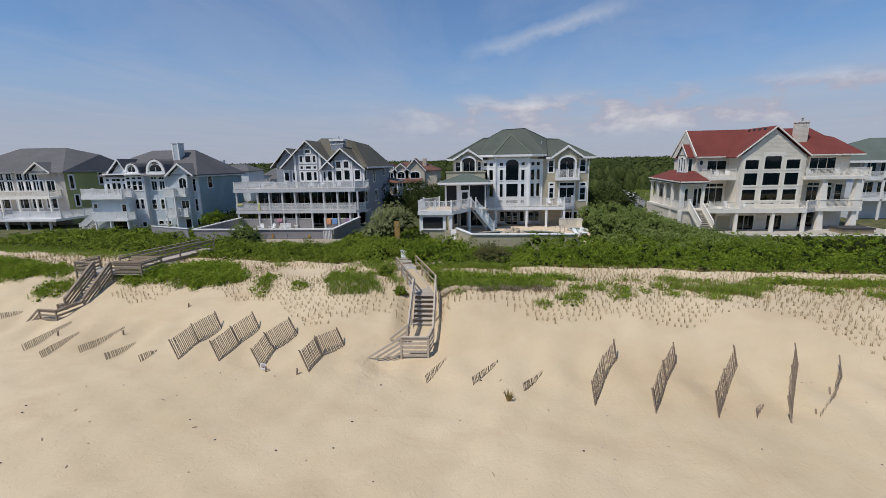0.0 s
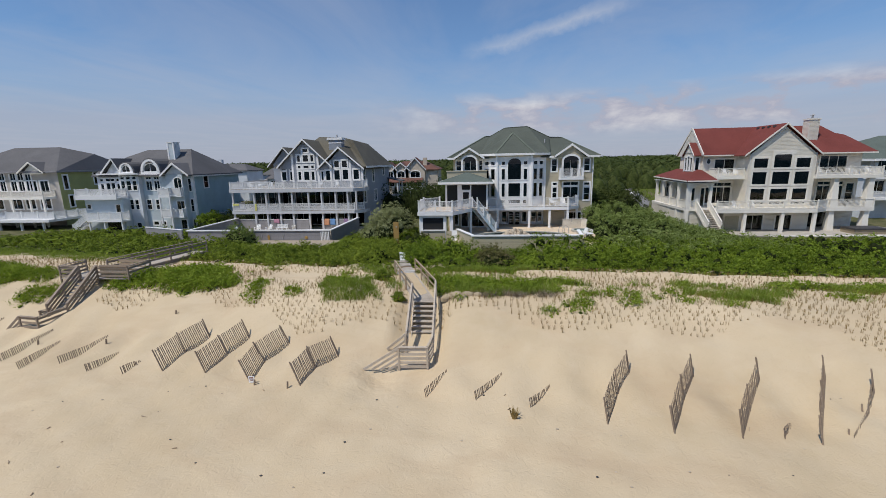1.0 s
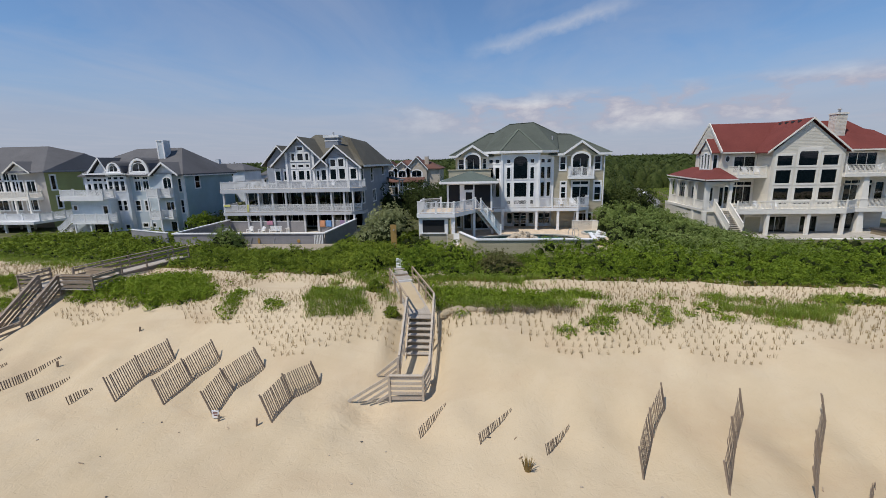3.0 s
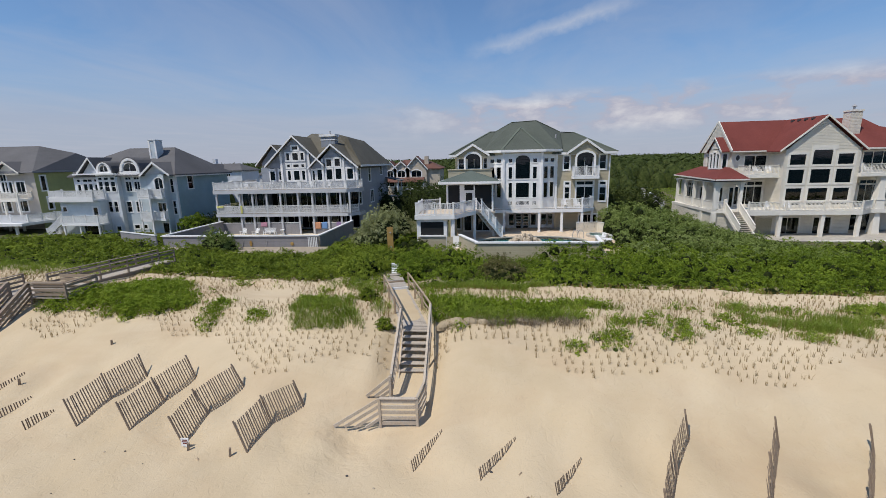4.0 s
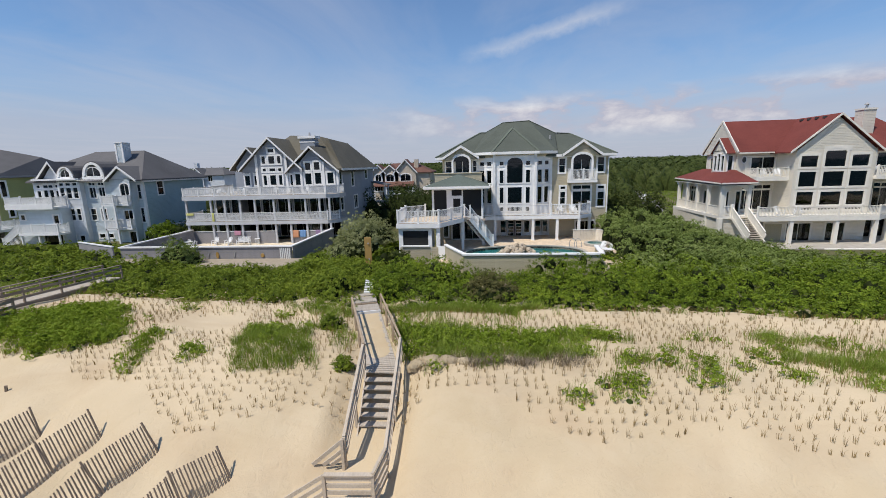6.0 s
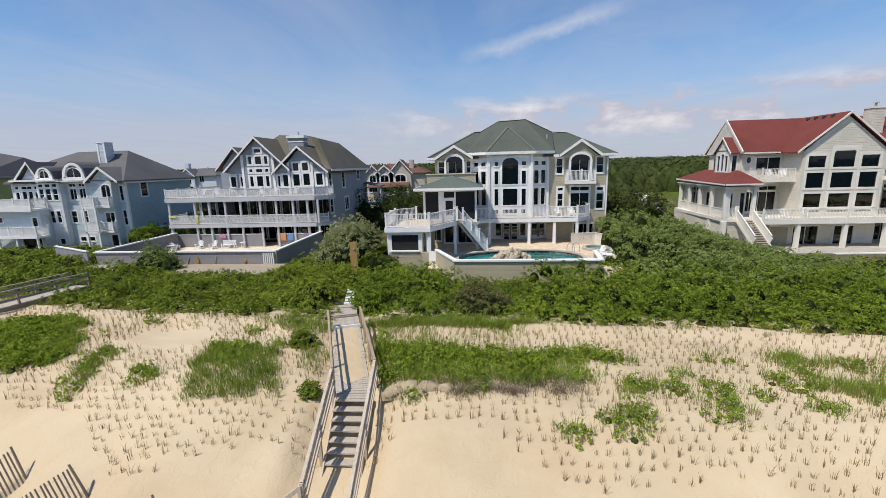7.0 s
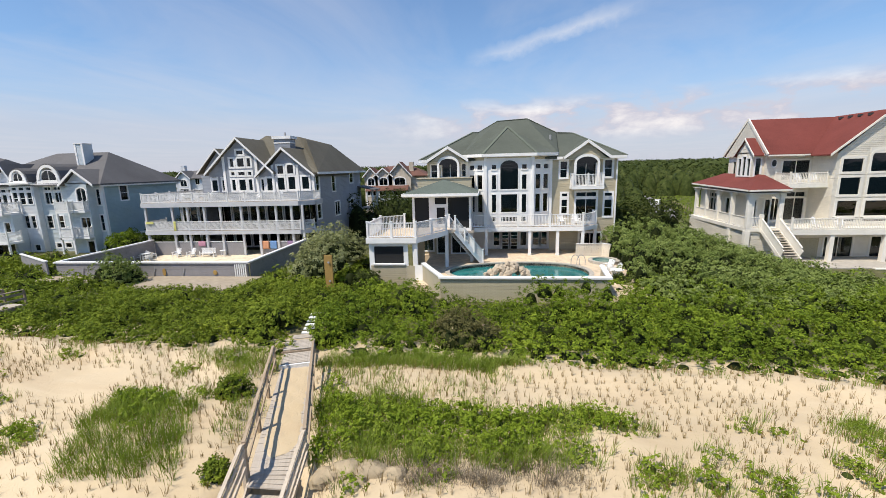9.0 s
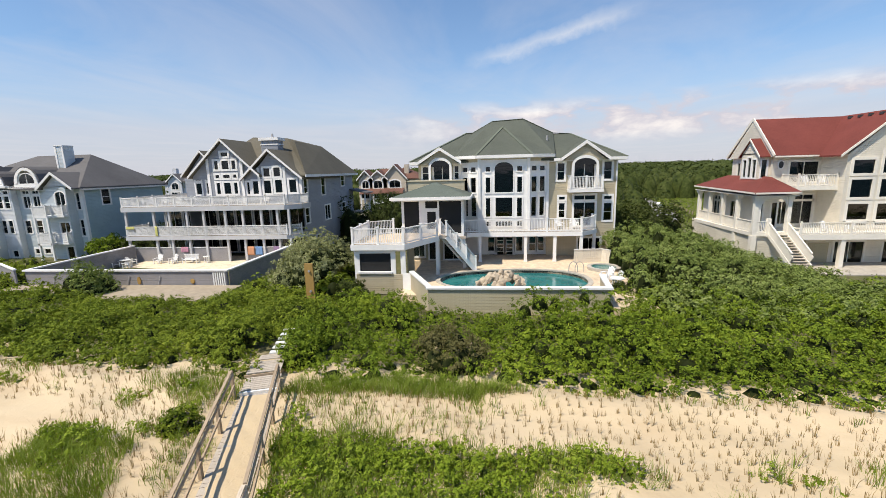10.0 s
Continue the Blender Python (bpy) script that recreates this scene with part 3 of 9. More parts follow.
def ground_z(x, y):
    """Height of the sand: beach, dune face, crest, and the flat behind it, with a hollow at the steps."""
    x, y = np.asarray(x, float), np.asarray(y, float)
    s = y + 0.13 * (np.clip(x, -60, 60) - 8)
    wob = 0.35 * np.sin(x * 0.33 + 0.6) + 0.22 * np.sin(x * 0.71 + 2.0)
    on_face = np.clip((s - 18) / 3, 0, 1) * np.clip((27 - s) / 3, 0, 1)
    z = np.interp(s + wob * on_face * 0.6, S_STOPS, Z_STOPS)
    dip = np.exp(-(((x + 2.6) / 2.6) ** 2)) * np.clip((26 - s) / 4, 0, 1) * np.clip((s - 15) / 4, 0, 1)
    z = z - 0.6 * dip
    # trench that the boardwalk and its steps run in
    xc = np.interp(y, [20, 26.3, 33, 36.5, 44], [-2.3, -2.35, -4.65, -5.6, -7.2])
    floor = np.interp(y, [20, 21.5, 22.5, 24.6, 25.3, 26.3, 27, 33, 46], [0.25, 0.33, 0.5, 0.98, 1.35, 2.1, 2.42, 2.42, 2.3])
    wide = np.interp(y, [21.0, 21.6, 26.5, 27.5, 40], [0.0, 1.0, 1.0, 0.8, 0.8])
    hold = np.clip((1.75 - np.abs(x - xc)) / 0.85, 0, 1) * np.clip(wide, 0, 1)
    z = z + (np.minimum(z, floor) - z) * hold
    near = np.clip((36 - s) / 4, 0, 1) * (1 - hold) * np.clip((s + 20) / 10, 0, 1)
    bumps = 0.10 * np.sin(x * 0.9 + 1.3 * np.sin(y * 0.6)) * np.sin(y * 0.8 + 0.7 * np.sin(x * 0.5)) + 0.05 * np.sin(2.3 * x + 1.1 * y) * np.sin(1.9 * y - 0.7 * x)
    # the sand ends in a low crest before the shrubs
    crest = 0.26 * np.exp(-(((y - hedge_front(x) + 0.35) / 0.75) ** 2)) * (1 - hold) * np.clip(np.maximum(np.abs(x + 16.5) < 9, x > 4).astype(float), 0, 1)
    fur = 0.10 * np.exp(-(((s - 19.3) / 1.6) ** 2)) * np.sin(x * 2.4 + 0.4 * y)
    return z + (bumps * 0.8 + fur) * near + crest


def gz(x, y):
    return float(ground_z(x, y))


def build_ground():
    def axis(parts):
        out = []
        for a, b, n in parts:
            out += list(np.linspace(a, b, n, endpoint=False))
        return np.array(out + [parts[-1][1]])
    xs = axis([(-3000, -300, 12), (-300, -60, 24), (-60, -36, 40), (-36, 36, 230), (36, 60, 40), (60, 300, 24), (300, 3000, 12)])
    ys = axis([(-1500, -100, 8), (-100, 0, 20), (0, 10, 24), (10, 36, 120), (36, 60, 30), (60, 300, 30), (300, 4500, 16)])
    X, Y = np.meshgrid(xs, ys)
    Z = ground_z(X, Y)
    nx, ny = len(xs), len(ys)
    verts = np.stack([X, Y, Z], -1).reshape(-1, 3)
    idx = np.arange(nx * ny).reshape(ny, nx)
    faces = np.stack([idx[:-1, :-1], idx[:-1, 1:], idx[1:, 1:], idx[1:, :-1]], -1).reshape(-1, 4)
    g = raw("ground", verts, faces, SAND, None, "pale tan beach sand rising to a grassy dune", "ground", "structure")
    g.data.polygons.foreach_set("use_smooth", [True] * len(g.data.polygons))


build_ground()
raw("water", [(-3000, -1500, -1.25), (3000, -1500, -1.25), (3000, -14, -1.25), (-3000, -14, -1.25)], [(0, 1, 2, 3)], sea_mat(), None, "dark teal sea in front of the beach", "sea", "structure")

# ---------------------------------------------------------------- green-roofed khaki house
def roof_part(H, faces, mat, t=0.18, name="roof"):
    bm = B()
    for f in faces:
        sheet(bm, f, t)
    return part(name, bm, mat, H)


def green_house():
    H = thing("beach_house", "khaki three-storey beach house with green hip roof and white trim", "house", "beach houses", (7, 60.5, 2.2))
    G, D, E, EB = 2.2, 5.0, 11.6, 12.0
    # front right wall
    FR = Face((9.9, 60.5), (16.3, 60.5), 9.9)
    facade(H, FR, 9.9, 16.3, G, E, KHAKI, [
        (10.8, 11.48, 9.55, 11.15, 1, 2), (15.08, 15.82, 9.55, 11.2, 1, 2), (12.36, 14.25, 8.75, 10.95, 2, 1, 0.55),
        (11.0, 11.6, 5.95, 7.38, 1, 2), (11.0, 11.6, 7.66, 8.0), (15.2, 15.95, 5.65, 7.32, 1, 2), (15.2, 15.95, 7.64, 8.0),
        (12.42, 14.42, 5.15, 7.4, 2, 1), (12.42, 14.42, 7.64, 8.08, 2, 1),
        (12.9, 15.0, 2.2, 3.95, 2, 1)], trim=0.16)
    # bay with two tiers of tall windows
    facets = [((1.5, 60.8), (3.4, 59.2)), ((3.4, 59.2), (8.0, 59.2)), ((8.0, 59.2), (9.9, 60.5))]
    F1, F2, F3 = Face(*facets[0]), Face(*facets[1], 3.4), Face(*facets[2])
    tiers = ((6.25, 8.08), (8.55, 10.0), (10.5, 10.98))
    wl = [(a, a + 0.72, z0, z1) for a in (0.35, 1.4) for z0, z1 in tiers]
    facade(H, F1, 0, F1.length, D - 0.2, EB, WHITE, wl, trim=0.09)
    wc = [(4.0, 4.46, *t) for t in tiers] + [(6.92, 7.42, *t) for t in tiers] + [(4.9, 6.52, 6.27, 8.1, 1, 1), (4.82, 6.6, 8.55, 10.75, 1, 1, 0.62)]
    wc += [(4.0, 4.46, 5.35, 5.85), (4.9, 6.52, 5.35, 5.85), (6.92, 7.42, 5.35, 5.85)]
    facade(H, F2, 3.4, 8.0, D - 0.2, EB, WHITE, wc, trim=0.09)
    wr = [(a, a + 0.68, z0, z1) for a in (0.3, 1.3) for z0, z1 in tiers]
    facade(H, F3, 0, F3.length, D - 0.2, EB, WHITE, wr, trim=0.09)
    # corner boards and khaki frieze of the bay
    bm = B()
    for x, y in ((1.5, 60.8), (3.4, 59.2), (8.0, 59.2), (9.9, 60.5)):
        bx(bm, x - 0.13, x + 0.13, y - 0.13, y + 0.13, D, EB - 0.02)
    part("corner_board", bm, WHITE, H)
    for F in (F1, F2, F3):
        bm = B()
        fbox(bm, F, 0.16 + F.u0, F.length - 0.16 + F.u0, 11.42 if F is not F2 else 11.60, EB - 0.12, 0.004, 0.03)
        part("frieze", bm, KHAKI, H)
    # ground floor under the deck
    FG = Face((1.5, 61.2), (12.8, 61.2), 1.5)
    facade(H, FG, 1.5, 12.8, G, D - 0.25, WHITE, [(4.2, 4.85, 2.55, 4.0), (5.1, 5.85, 2.15, 4.0, 1, 5), (5.95, 6.7, 2.15, 4.0, 1, 5), (7.0, 7.65, 2.55, 4.0), (8.3, 9.0, 2.6, 4.0, 1, 2), (9.1, 9.75, 2.6, 4.0, 1, 2)], trim=0.19)
    bm = B()
    bx(bm, 10.0, 12.7, 61.02, 61.14, G, 4.5)
    part("storage_door", bm, TAUPE, H)
    # left upper wall with gable windows, and a low parapet band in front
    FL = Face((-2.6, 60.8), (1.5, 60.8), -2.6)
    facade(H, FL, -2.6, 1.5, G, E, KHAKI, [(-2.2, -1.5, 9.85, 11.12, 1, 2), (-1.08, 0.62, 9.85, 11.1, 2, 1, 0.42), (0.98, 1.42, 9.88, 11.15, 1, 2)], trim=0.14)
    # side and back walls
    for a, b, n in (((16.3, 60.5), (16.3, 75), None), ((16.3, 75), (-2.6, 75), None), ((-2.6, 75), (-2.6, 60.8), None)):
        F = Face(a, b)
        ws = [(u, u + 0.8, z, z + 1.4, 1, 2) for u in (3, 7.5, 12) for z in (6.2, 9.4)] if n is None else []
        facade(H, F, 0, F.length, G, E, KHAKI, [w for w in ws if w[1] < F.length - 0.5])
    # inner floors and partition in near-black, with the room shade painted in
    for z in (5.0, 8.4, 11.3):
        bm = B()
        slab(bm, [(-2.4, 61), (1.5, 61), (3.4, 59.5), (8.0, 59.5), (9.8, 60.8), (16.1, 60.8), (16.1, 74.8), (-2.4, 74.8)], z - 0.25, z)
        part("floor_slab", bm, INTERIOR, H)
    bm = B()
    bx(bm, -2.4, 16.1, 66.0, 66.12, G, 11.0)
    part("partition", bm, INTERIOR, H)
    # roofs
    r0 = [(-3.3, 60.0, E), (17.0, 60.0, E), (17.0, 75.6, E), (-3.3, 75.6, E)]
    a, b = (1.9, 67.6, 14.75), (13.2, 67.6, 14.35)
    roof_part(H, [[r0[0], r0[1], b, a], [r0[1], r0[2], b], [r0[2], r0[3], a, b], [r0[3], r0[0], a]], ROOF_GREEN)
    c0, c1 = (1.0, 60.3, EB), (10.5, 60.1, EB)
    p, q = (4.8, 67.4, 15.9), (8.1, 67.4, 16.05)
    A, Bk = (5.8, 64.5, 15.0), (5.8, 65.9, 15.1)
    l, r = (3.1, 58.75, EB), (8.3, 58.75, EB)
    roof_part(H, [[c0, c1, q, p], [c1, (11.4, 67.5, 14.45), q], [(11.4, 67.5, 14.45), (10.5, 74.6, EB), q], [(10.5, 74.6, EB), (1.0, 74.6, EB), p, q], [(2.6, 67.5, 14.74), c0, p], [(1.0, 74.6, EB), (2.6, 67.5, 14.74), p], [c0, l, A, Bk], [l, r, A], [r, c1, Bk, A]], ROOF_GREEN, 0.16)
    ridge_caps(H, [(l, A), (r, A), (A, Bk), (p, q), (r0[0], a), (r0[1], b), (a, (2.6, 67.5, 14.74)), ((11.4, 67.5, 14.45), b), (p, (2.6, 67.5, 14.74)), (q, (11.4, 67.5, 14.45))], ROOF_CAP)
    bm = B()
    for s, t in (((-3.3, 60.0), (-2.5, 60.0)), ((10.4, 60.0), (11.0, 60.0)), ((15.45, 60.0), (17.0, 60.0)), ((17.0, 60.0), (17.0, 75.6)), ((-3.3, 75.6), (-3.3, 60.0))):
        beam(bm, (*s, E - 0.13), (*t, E - 0.13), 0.08, 0.26)
    for s, t in (((1.0, 60.3), (3.1, 58.75)), ((3.1, 58.75), (8.3, 58.75)), ((8.3, 58.75), (10.5, 60.1))):
        beam(bm, (*s, EB - 0.12), (*t, EB - 0.12), 0.1, 0.28)
    part("fascia", bm, WHITE, H)
    bm = B()
    slab(bm, [(-3.2, 60.05), (16.9, 60.05), (16.9, 60.6), (-3.2, 60.9)], E - 0.3, E - 0.24)
    slab(bm, [(1.1, 60.4), (3.2, 58.9), (8.2, 58.9), (10.4, 60.2), (10.4, 61), (1.1, 61)], EB - 0.3, EB - 0.24)
    part("soffit", bm, WHITE, H)
    # gables over the windows
    for F, u0, um, u1, zp in ((FR, 11.0, 13.25, 15.45, 13.15), (FL, -2.5, -0.35, 1.7, 12.9)):
        bm = B()
        off = 0.62 if F is FR else 0.92
        prism(bm, [(u0 + 0.3, E - 0.24), (u1 - 0.3, E - 0.24), (um, zp - 0.2)], F, -0.1, off)
        part("gable_wall", bm, KHAKI, H)
        aw = 1.22 if F is FR else 1.12
        az = 10.95 if F is FR else 11.1
        bm = B()
        outer, inner = arc_points(um - aw, um + aw, az, 0.86), arc_points(um - aw + 0.22, um + aw - 0.22, az, 0.60)
        for i in range(len(outer) - 1):
            prism(bm, [inner[i], inner[i + 1], outer[i + 1], outer[i]], F, off - 0.12, off + 0.07)
        for u in (um - aw, um + aw - 0.22):
            fbox(bm, F, u, u + 0.22, 8.72 if F is FR else 9.75, az, off - 0.12, off + 0.07)
        bmesh.ops.remove_doubles(bm, verts=bm.verts, dist=0.0005)
        part("arched_trim", bm, WHITE, H)
        bm = B()
        prism(bm, [p for p in inner], F, off + 0.004, off + 0.012)
        part("arched_pane", bm, DARK_GLASS, H)
        gable_roof(H, F, u0, u1, E - 0.02, zp, off + 0.25, -6.0, ROOF_GREEN, 0.15, um, WHITE, 0.28)
    # roof vent and gutter pipes
    bm = B()
    bmesh.ops.create_cone(bm, cap_ends=True, segments=10, radius1=0.1, radius2=0.1, depth=0.7, matrix=pose(10.2, 63.5, 13.6))
    part("vent_pipe", bm, METAL, H)
    bm = B()
    bx(bm, 16.2, 16.32, 60.38, 60.48, G, E - 0.2)
    part("downpipe", bm, WHITE, H)
    # small balcony
    bm = B()
    bx(bm, 11.75, 14.85, 59.35, 60.49, 8.42, 8.72)
    part("balcony_floor", bm, WHITE, H)
    railing(H, [(11.85, 60.4, 8.72), (11.85, 59.42, 8.72), (14.75, 59.42, 8.72), (14.75, 60.4, 8.72)], 1.15, WHITE, 0.13, 0.14, 1.5)
    # main deck
    deck = [(1.7, 60.7), (1.7, 57.4), (3.4, 58.0 - 0.25), (12.7, 57.75), (14.2, 59.2), (14.2, 60.4), (9.9, 60.4), (8.0, 59.1), (3.4, 59.1), (1.7, 60.6)]
    bm = B()
    slab(bm, [(1.7, 57.3), (3.4, 57.75), (12.7, 57.75), (14.3, 59.3), (14.3, 60.45), (9.95, 60.45), (8.05, 59.15), (3.35, 59.15), (1.7, 60.7)], D - 0.10, D)
    part("deck_floor", bm, DECKING, H)
    bm = B()
    for s, t in (((1.7, 57.3), (3.4, 57.75)), ((3.4, 57.75), (12.7, 57.75)), ((12.7, 57.75), (14.3, 59.3)), ((14.3, 59.3), (14.3, 60.45))):
        beam(bm, (*s, D - 0.22), (*t, D - 0.22), 0.1, 0.40)
    part("deck_fascia", bm, WHITE, H)
    railing(H, [(1.9, 57.4, D), (3.4, 57.85, D), (12.65, 57.85, D), (14.15, 59.35, D), (14.15, 60.4, D)], 1.2, WHITE, 0.135, 0.16, 3.1)
    for x, y in ((3.45, 57.9), (7.65, 57.9), (10.3, 57.9), (12.65, 57.9), (14.15, 59.4)):
        bm = B()
        bx(bm, x - 0.14, x + 0.14, y - 0.14, y + 0.14, G - 0.1, D - 0.3)
        bx(bm, x - 0.17, x + 0.17, y - 0.17, y + 0.17, G - 0.1, G + 0.12)
        part("deck_post", bm, WHITE, H)
    # screened porch
    P = Face((-3.3, 55.0), (2.1, 55.0), -3.3)
    bm = B()
    slab(bm, [(-3.5, 54.8), (2.3, 54.8), (2.3, 60.7), (-3.5, 60.7)], D - 0.12, D + 0.1)
    part("porch_floor", bm, DECKING, H)
    bm = B()
    wall(bm, P, -3.3, 2.1, D + 0.1, 8.4, [(-3.08, -1.75, 5.35, 8.15), (-1.2, -0.15, 5.1, 7.45), (-1.2, -0.15, 7.55, 8.15), (0.0, 1.9, 5.35, 8.15)], 0.14)
    wall(bm, Face((2.1, 55), (2.1, 60.6)), 0, 5.6, D + 0.1, 8.4, [(0.25, 2.6, 5.35, 8.15), (2.8, 5.2, 5.35, 8.15)], 0.14)
    wall(bm, Face((-3.3, 60.6), (-3.3, 55)), 0, 5.6, D + 0.1, 8.4, [(0.25, 2.6, 5.35, 8.15), (2.8, 5.35, 5.35, 8.15)], 0.14)
    part("porch_frame", bm, WHITE, H)
    for a, b, c, d in ((-3.08, -1.75, 5.35, 8.15), (0.0, 1.9, 5.35, 8.15), (-1.2, -0.15, 7.55, 8.15)):
        bm = B()
        fbox(bm, P, a, b, c, d, -0.08, -0.07)
        part("insect_screen", bm, SCREEN_DARK, H)
    bm = B()
    fbox(bm, P, -1.2, -1.05, 5.1, 7.45, -0.1, 0.02)
    fbox(bm, P, -0.3, -0.15, 5.1, 7.45, -0.1, 0.02)
    fbox(bm, P, -1.05, -0.3, 7.25, 7.45, -0.1, 0.02)
    fbox(bm, P, -1.05, -0.3, 5.1, 5.75, -0.1, 0.02)
    dr = part("screen_door", bm, WHITE, H)
    bm = B()
    fbox(bm, P, -1.05, -0.3, 5.75, 7.25, -0.06, -0.05)
    part("door_screen", bm, SCREEN_DARK, dr)
    e = 8.55
    q0 = [(-4.1, 54.2, e), (2.75, 54.2, e), (2.75, 60.7, e), (-4.1, 60.7, e)]
    ap = (-0.6, 57.5, 9.7)
    roof_part(H, [[q0[0], q0[1], ap], [q0[1], q0[2], ap], [q0[2], q0[3], ap], [q0[3], q0[0], ap]], ROOF_TEAL, 0.12, "porch_roof")
    bm = B()
    for s, t in ((0, 1), (1, 2), (3, 0)):
        beam(bm, (*q0[s][:2], e - 0.12), (*q0[t][:2], e - 0.12), 0.09, 0.25)
    slab(bm, [(-4.0, 54.3), (2.65, 54.3), (2.65, 60.6), (-4.0, 60.6)], e - 0.3, e - 0.26)
    part("porch_fascia", bm, WHITE, H)
    bm = B()
    bx(bm, -3.4, 2.0, 59.2, 60.7, 8.75, 9.75)
    bx(bm, -3.5, 2.1, 59.1, 60.75, 9.75, 9.83)
    part("parapet", bm, KHAKI, H)
    for x in (-3.3, 2.1):
        bm = B()
        bx(bm, x - 0.13, x + 0.13, 54.95, 55.21, G - 0.1, D)
        part("porch_post", bm, WHITE, H)
    # windows added here to darken the shaded space under the porch
    FU = Face((-3.3, 58.5), (2.1, 58.5), -3.3)
    facade(H, FU, -3.3, 2.1, G, D, KHAKI, [(-3.0, -1.9, 2.55, 4.4, 2, 1), (-1.45, -0.55, 2.3, 4.4), (0.0, 1.7, 2.3, 4.5, 2, 1)], "undercroft_wall", 0.12)
    # raised square deck with the bar below, and its stair
    Z = 5.45
    bm = B()
    slab(bm, [(-5.95, 49.0), (-2.0, 49.0), (0.1, 53.0), (0.1, 54.75), (-4.0, 54.75), (-5.95, 53.5)], Z - 0.28, Z)
    part("upper_deck_floor", bm, PATIO, H)
    bm = B()
    for s, t in (((-6.0, 48.95), (-1.98, 48.95)), ((-1.98, 48.95), (0.12, 53.0)), ((-6.0, 48.95), (-6.0, 53.5)), ((-6.0, 53.5), (-4.0, 54.8))):
        beam(bm, (*s, Z - 0.2), (*t, Z - 0.2), 0.1, 0.42)
    part("upper_deck_fascia", bm, WHITE, H)
    railing(H, [(-4.0, 54.7, Z), (-5.9, 53.4, Z), (-5.9, 49.08, Z), (-2.05, 49.08, Z), (0.0, 52.9, Z)], 1.2, WHITE, 0.13, 0.16, 2.0)
    FB = Face((-5.9, 49.2), (-2.1, 49.2), -5.9)
    bm = B()
    wall(bm, FB, -5.9, -2.1, 1.6, Z - 0.3, [(-5.5, -3.1, 3.35, 4.75), (-2.75, -2.35, 2.2, 4.9)], 0.15, True)
    part("bar_front", bm, WHITE, H)
    bm = B()
    fbox(bm, FB, -5.78, -2.9, 1.6, 3.2, 0.003, 0.05)
    part("bar_siding", bm, KHAKI, H)
    bm = B()
    fbox(bm, FB, -5.6, -3.0, 3.24, 3.36, -0.3, 0.16)
    part("bar_counter", bm, WHITE, H)
    # dark panel added across the open bar window to stand for its shade
    bm = B()
    fbox(bm, FB, -5.5, -3.1, 3.36, 4.75, -0.09, -0.08)
    part("bar_screen", bm, SCREEN_DARK, H)
    for a, b in (((-5.9, 53.5), (-5.9, 49.2)), ((-2.0, 53.2), (-5.9, 53.2))):
        bm = B()
        F = Face(a, b)
        wall(bm, F, 0, F.length, 1.6, Z - 0.3, [(0.4, F.length - 0.4, 3.35, 4.75)] if a[0] < -5 else [(0.6, 1.6, 2.2, 4.4)], 0.15)
        part("bar_wall", bm, KHAKI, H)
    for x, y in ((-2.1, 49.2), (0.0, 52.9), (-0.1, 54.6)):
        bm = B()
        bx(bm, x - 0.13, x + 0.13, y - 0.1, y + 0.16, G - 0.1, Z - 0.3)
        part("stair_post", bm, WHITE, H)
    # stair down to the patio
    top, foot = Vector((0.45, 53.7, Z)), Vector((2.8, 55.0, G))
    d = (foot - top)
    n = 18
    across = Vector((d.y, -d.x, 0)).normalized()
    for i in range(n):
        p = top + d * ((i + 0.5) / n)
        bm = B()
        run = Vector((d.x, d.y, 0)).normalized()
        beam(bm, p - across * 0.6, p + across * 0.6, 0.27, 0.05)
        part("tread", bm, DECKING, H)
    for sgn in (-1, 1):
        bm = B()
        beam(bm, top + across * 0.65 * sgn + Vector((0, 0, -0.12)), foot + across * 0.65 * sgn + Vector((0, 0, -0.05)), 0.07, 0.36)
        part("stringer", bm, WHITE, H)
        railing(H, [top + across * 0.65 * sgn, foot + across * 0.65 * sgn], 1.15, WHITE, 0.16, 0.15, 1.6)
    bm = B()
    slab(bm, [(0.0, 52.95), (0.7, 53.1), (0.2, 54.4), (0.0, 54.75)], Z - 0.25, Z - 0.002)
    part("stair_landing", bm, DECKING, H)
    return H


green_house()


# ---------------------------------------------------------------- slate-blue house with long white decks
def closed_box(H, x0, x1, y0, y1, z0, z1, mat, front=(), right=(), left=(), trim=0.11, floors=(), name="wall", front_holes=(), casing=None, front_mat=None):
    """Four walls round a block, with windows on the front, the right and the left, and floors inside."""
    F = Face((x0, y0), (x1, y0), x0)
    facade(H, F, x0, x1, z0, z1, front_mat or mat, front, name, trim, extra=front_holes, casing=casing)
    R = Face((x1, y0), (x1, y1), y0)
    facade(H, R, y0, y1, z0, z1, mat, right, name, trim, casing=casing)
    K = Face((x1, y1), (x0, y1))
    facade(H, K, 0, x1 - x0, z0, z1, mat, (), name, trim)
    L = Face((x0, y1), (x0, y0), -y1)
    facade(H, L, -y1, -y0, z0, z1, mat, left, name, trim, casing=casing)
    # floors and partition carry the painted dark of the rooms
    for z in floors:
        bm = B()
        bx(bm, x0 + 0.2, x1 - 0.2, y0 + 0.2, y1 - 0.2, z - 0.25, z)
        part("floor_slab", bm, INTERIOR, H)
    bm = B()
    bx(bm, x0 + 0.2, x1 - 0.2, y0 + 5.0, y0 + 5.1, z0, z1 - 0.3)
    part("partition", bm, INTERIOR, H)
    return F, R, L


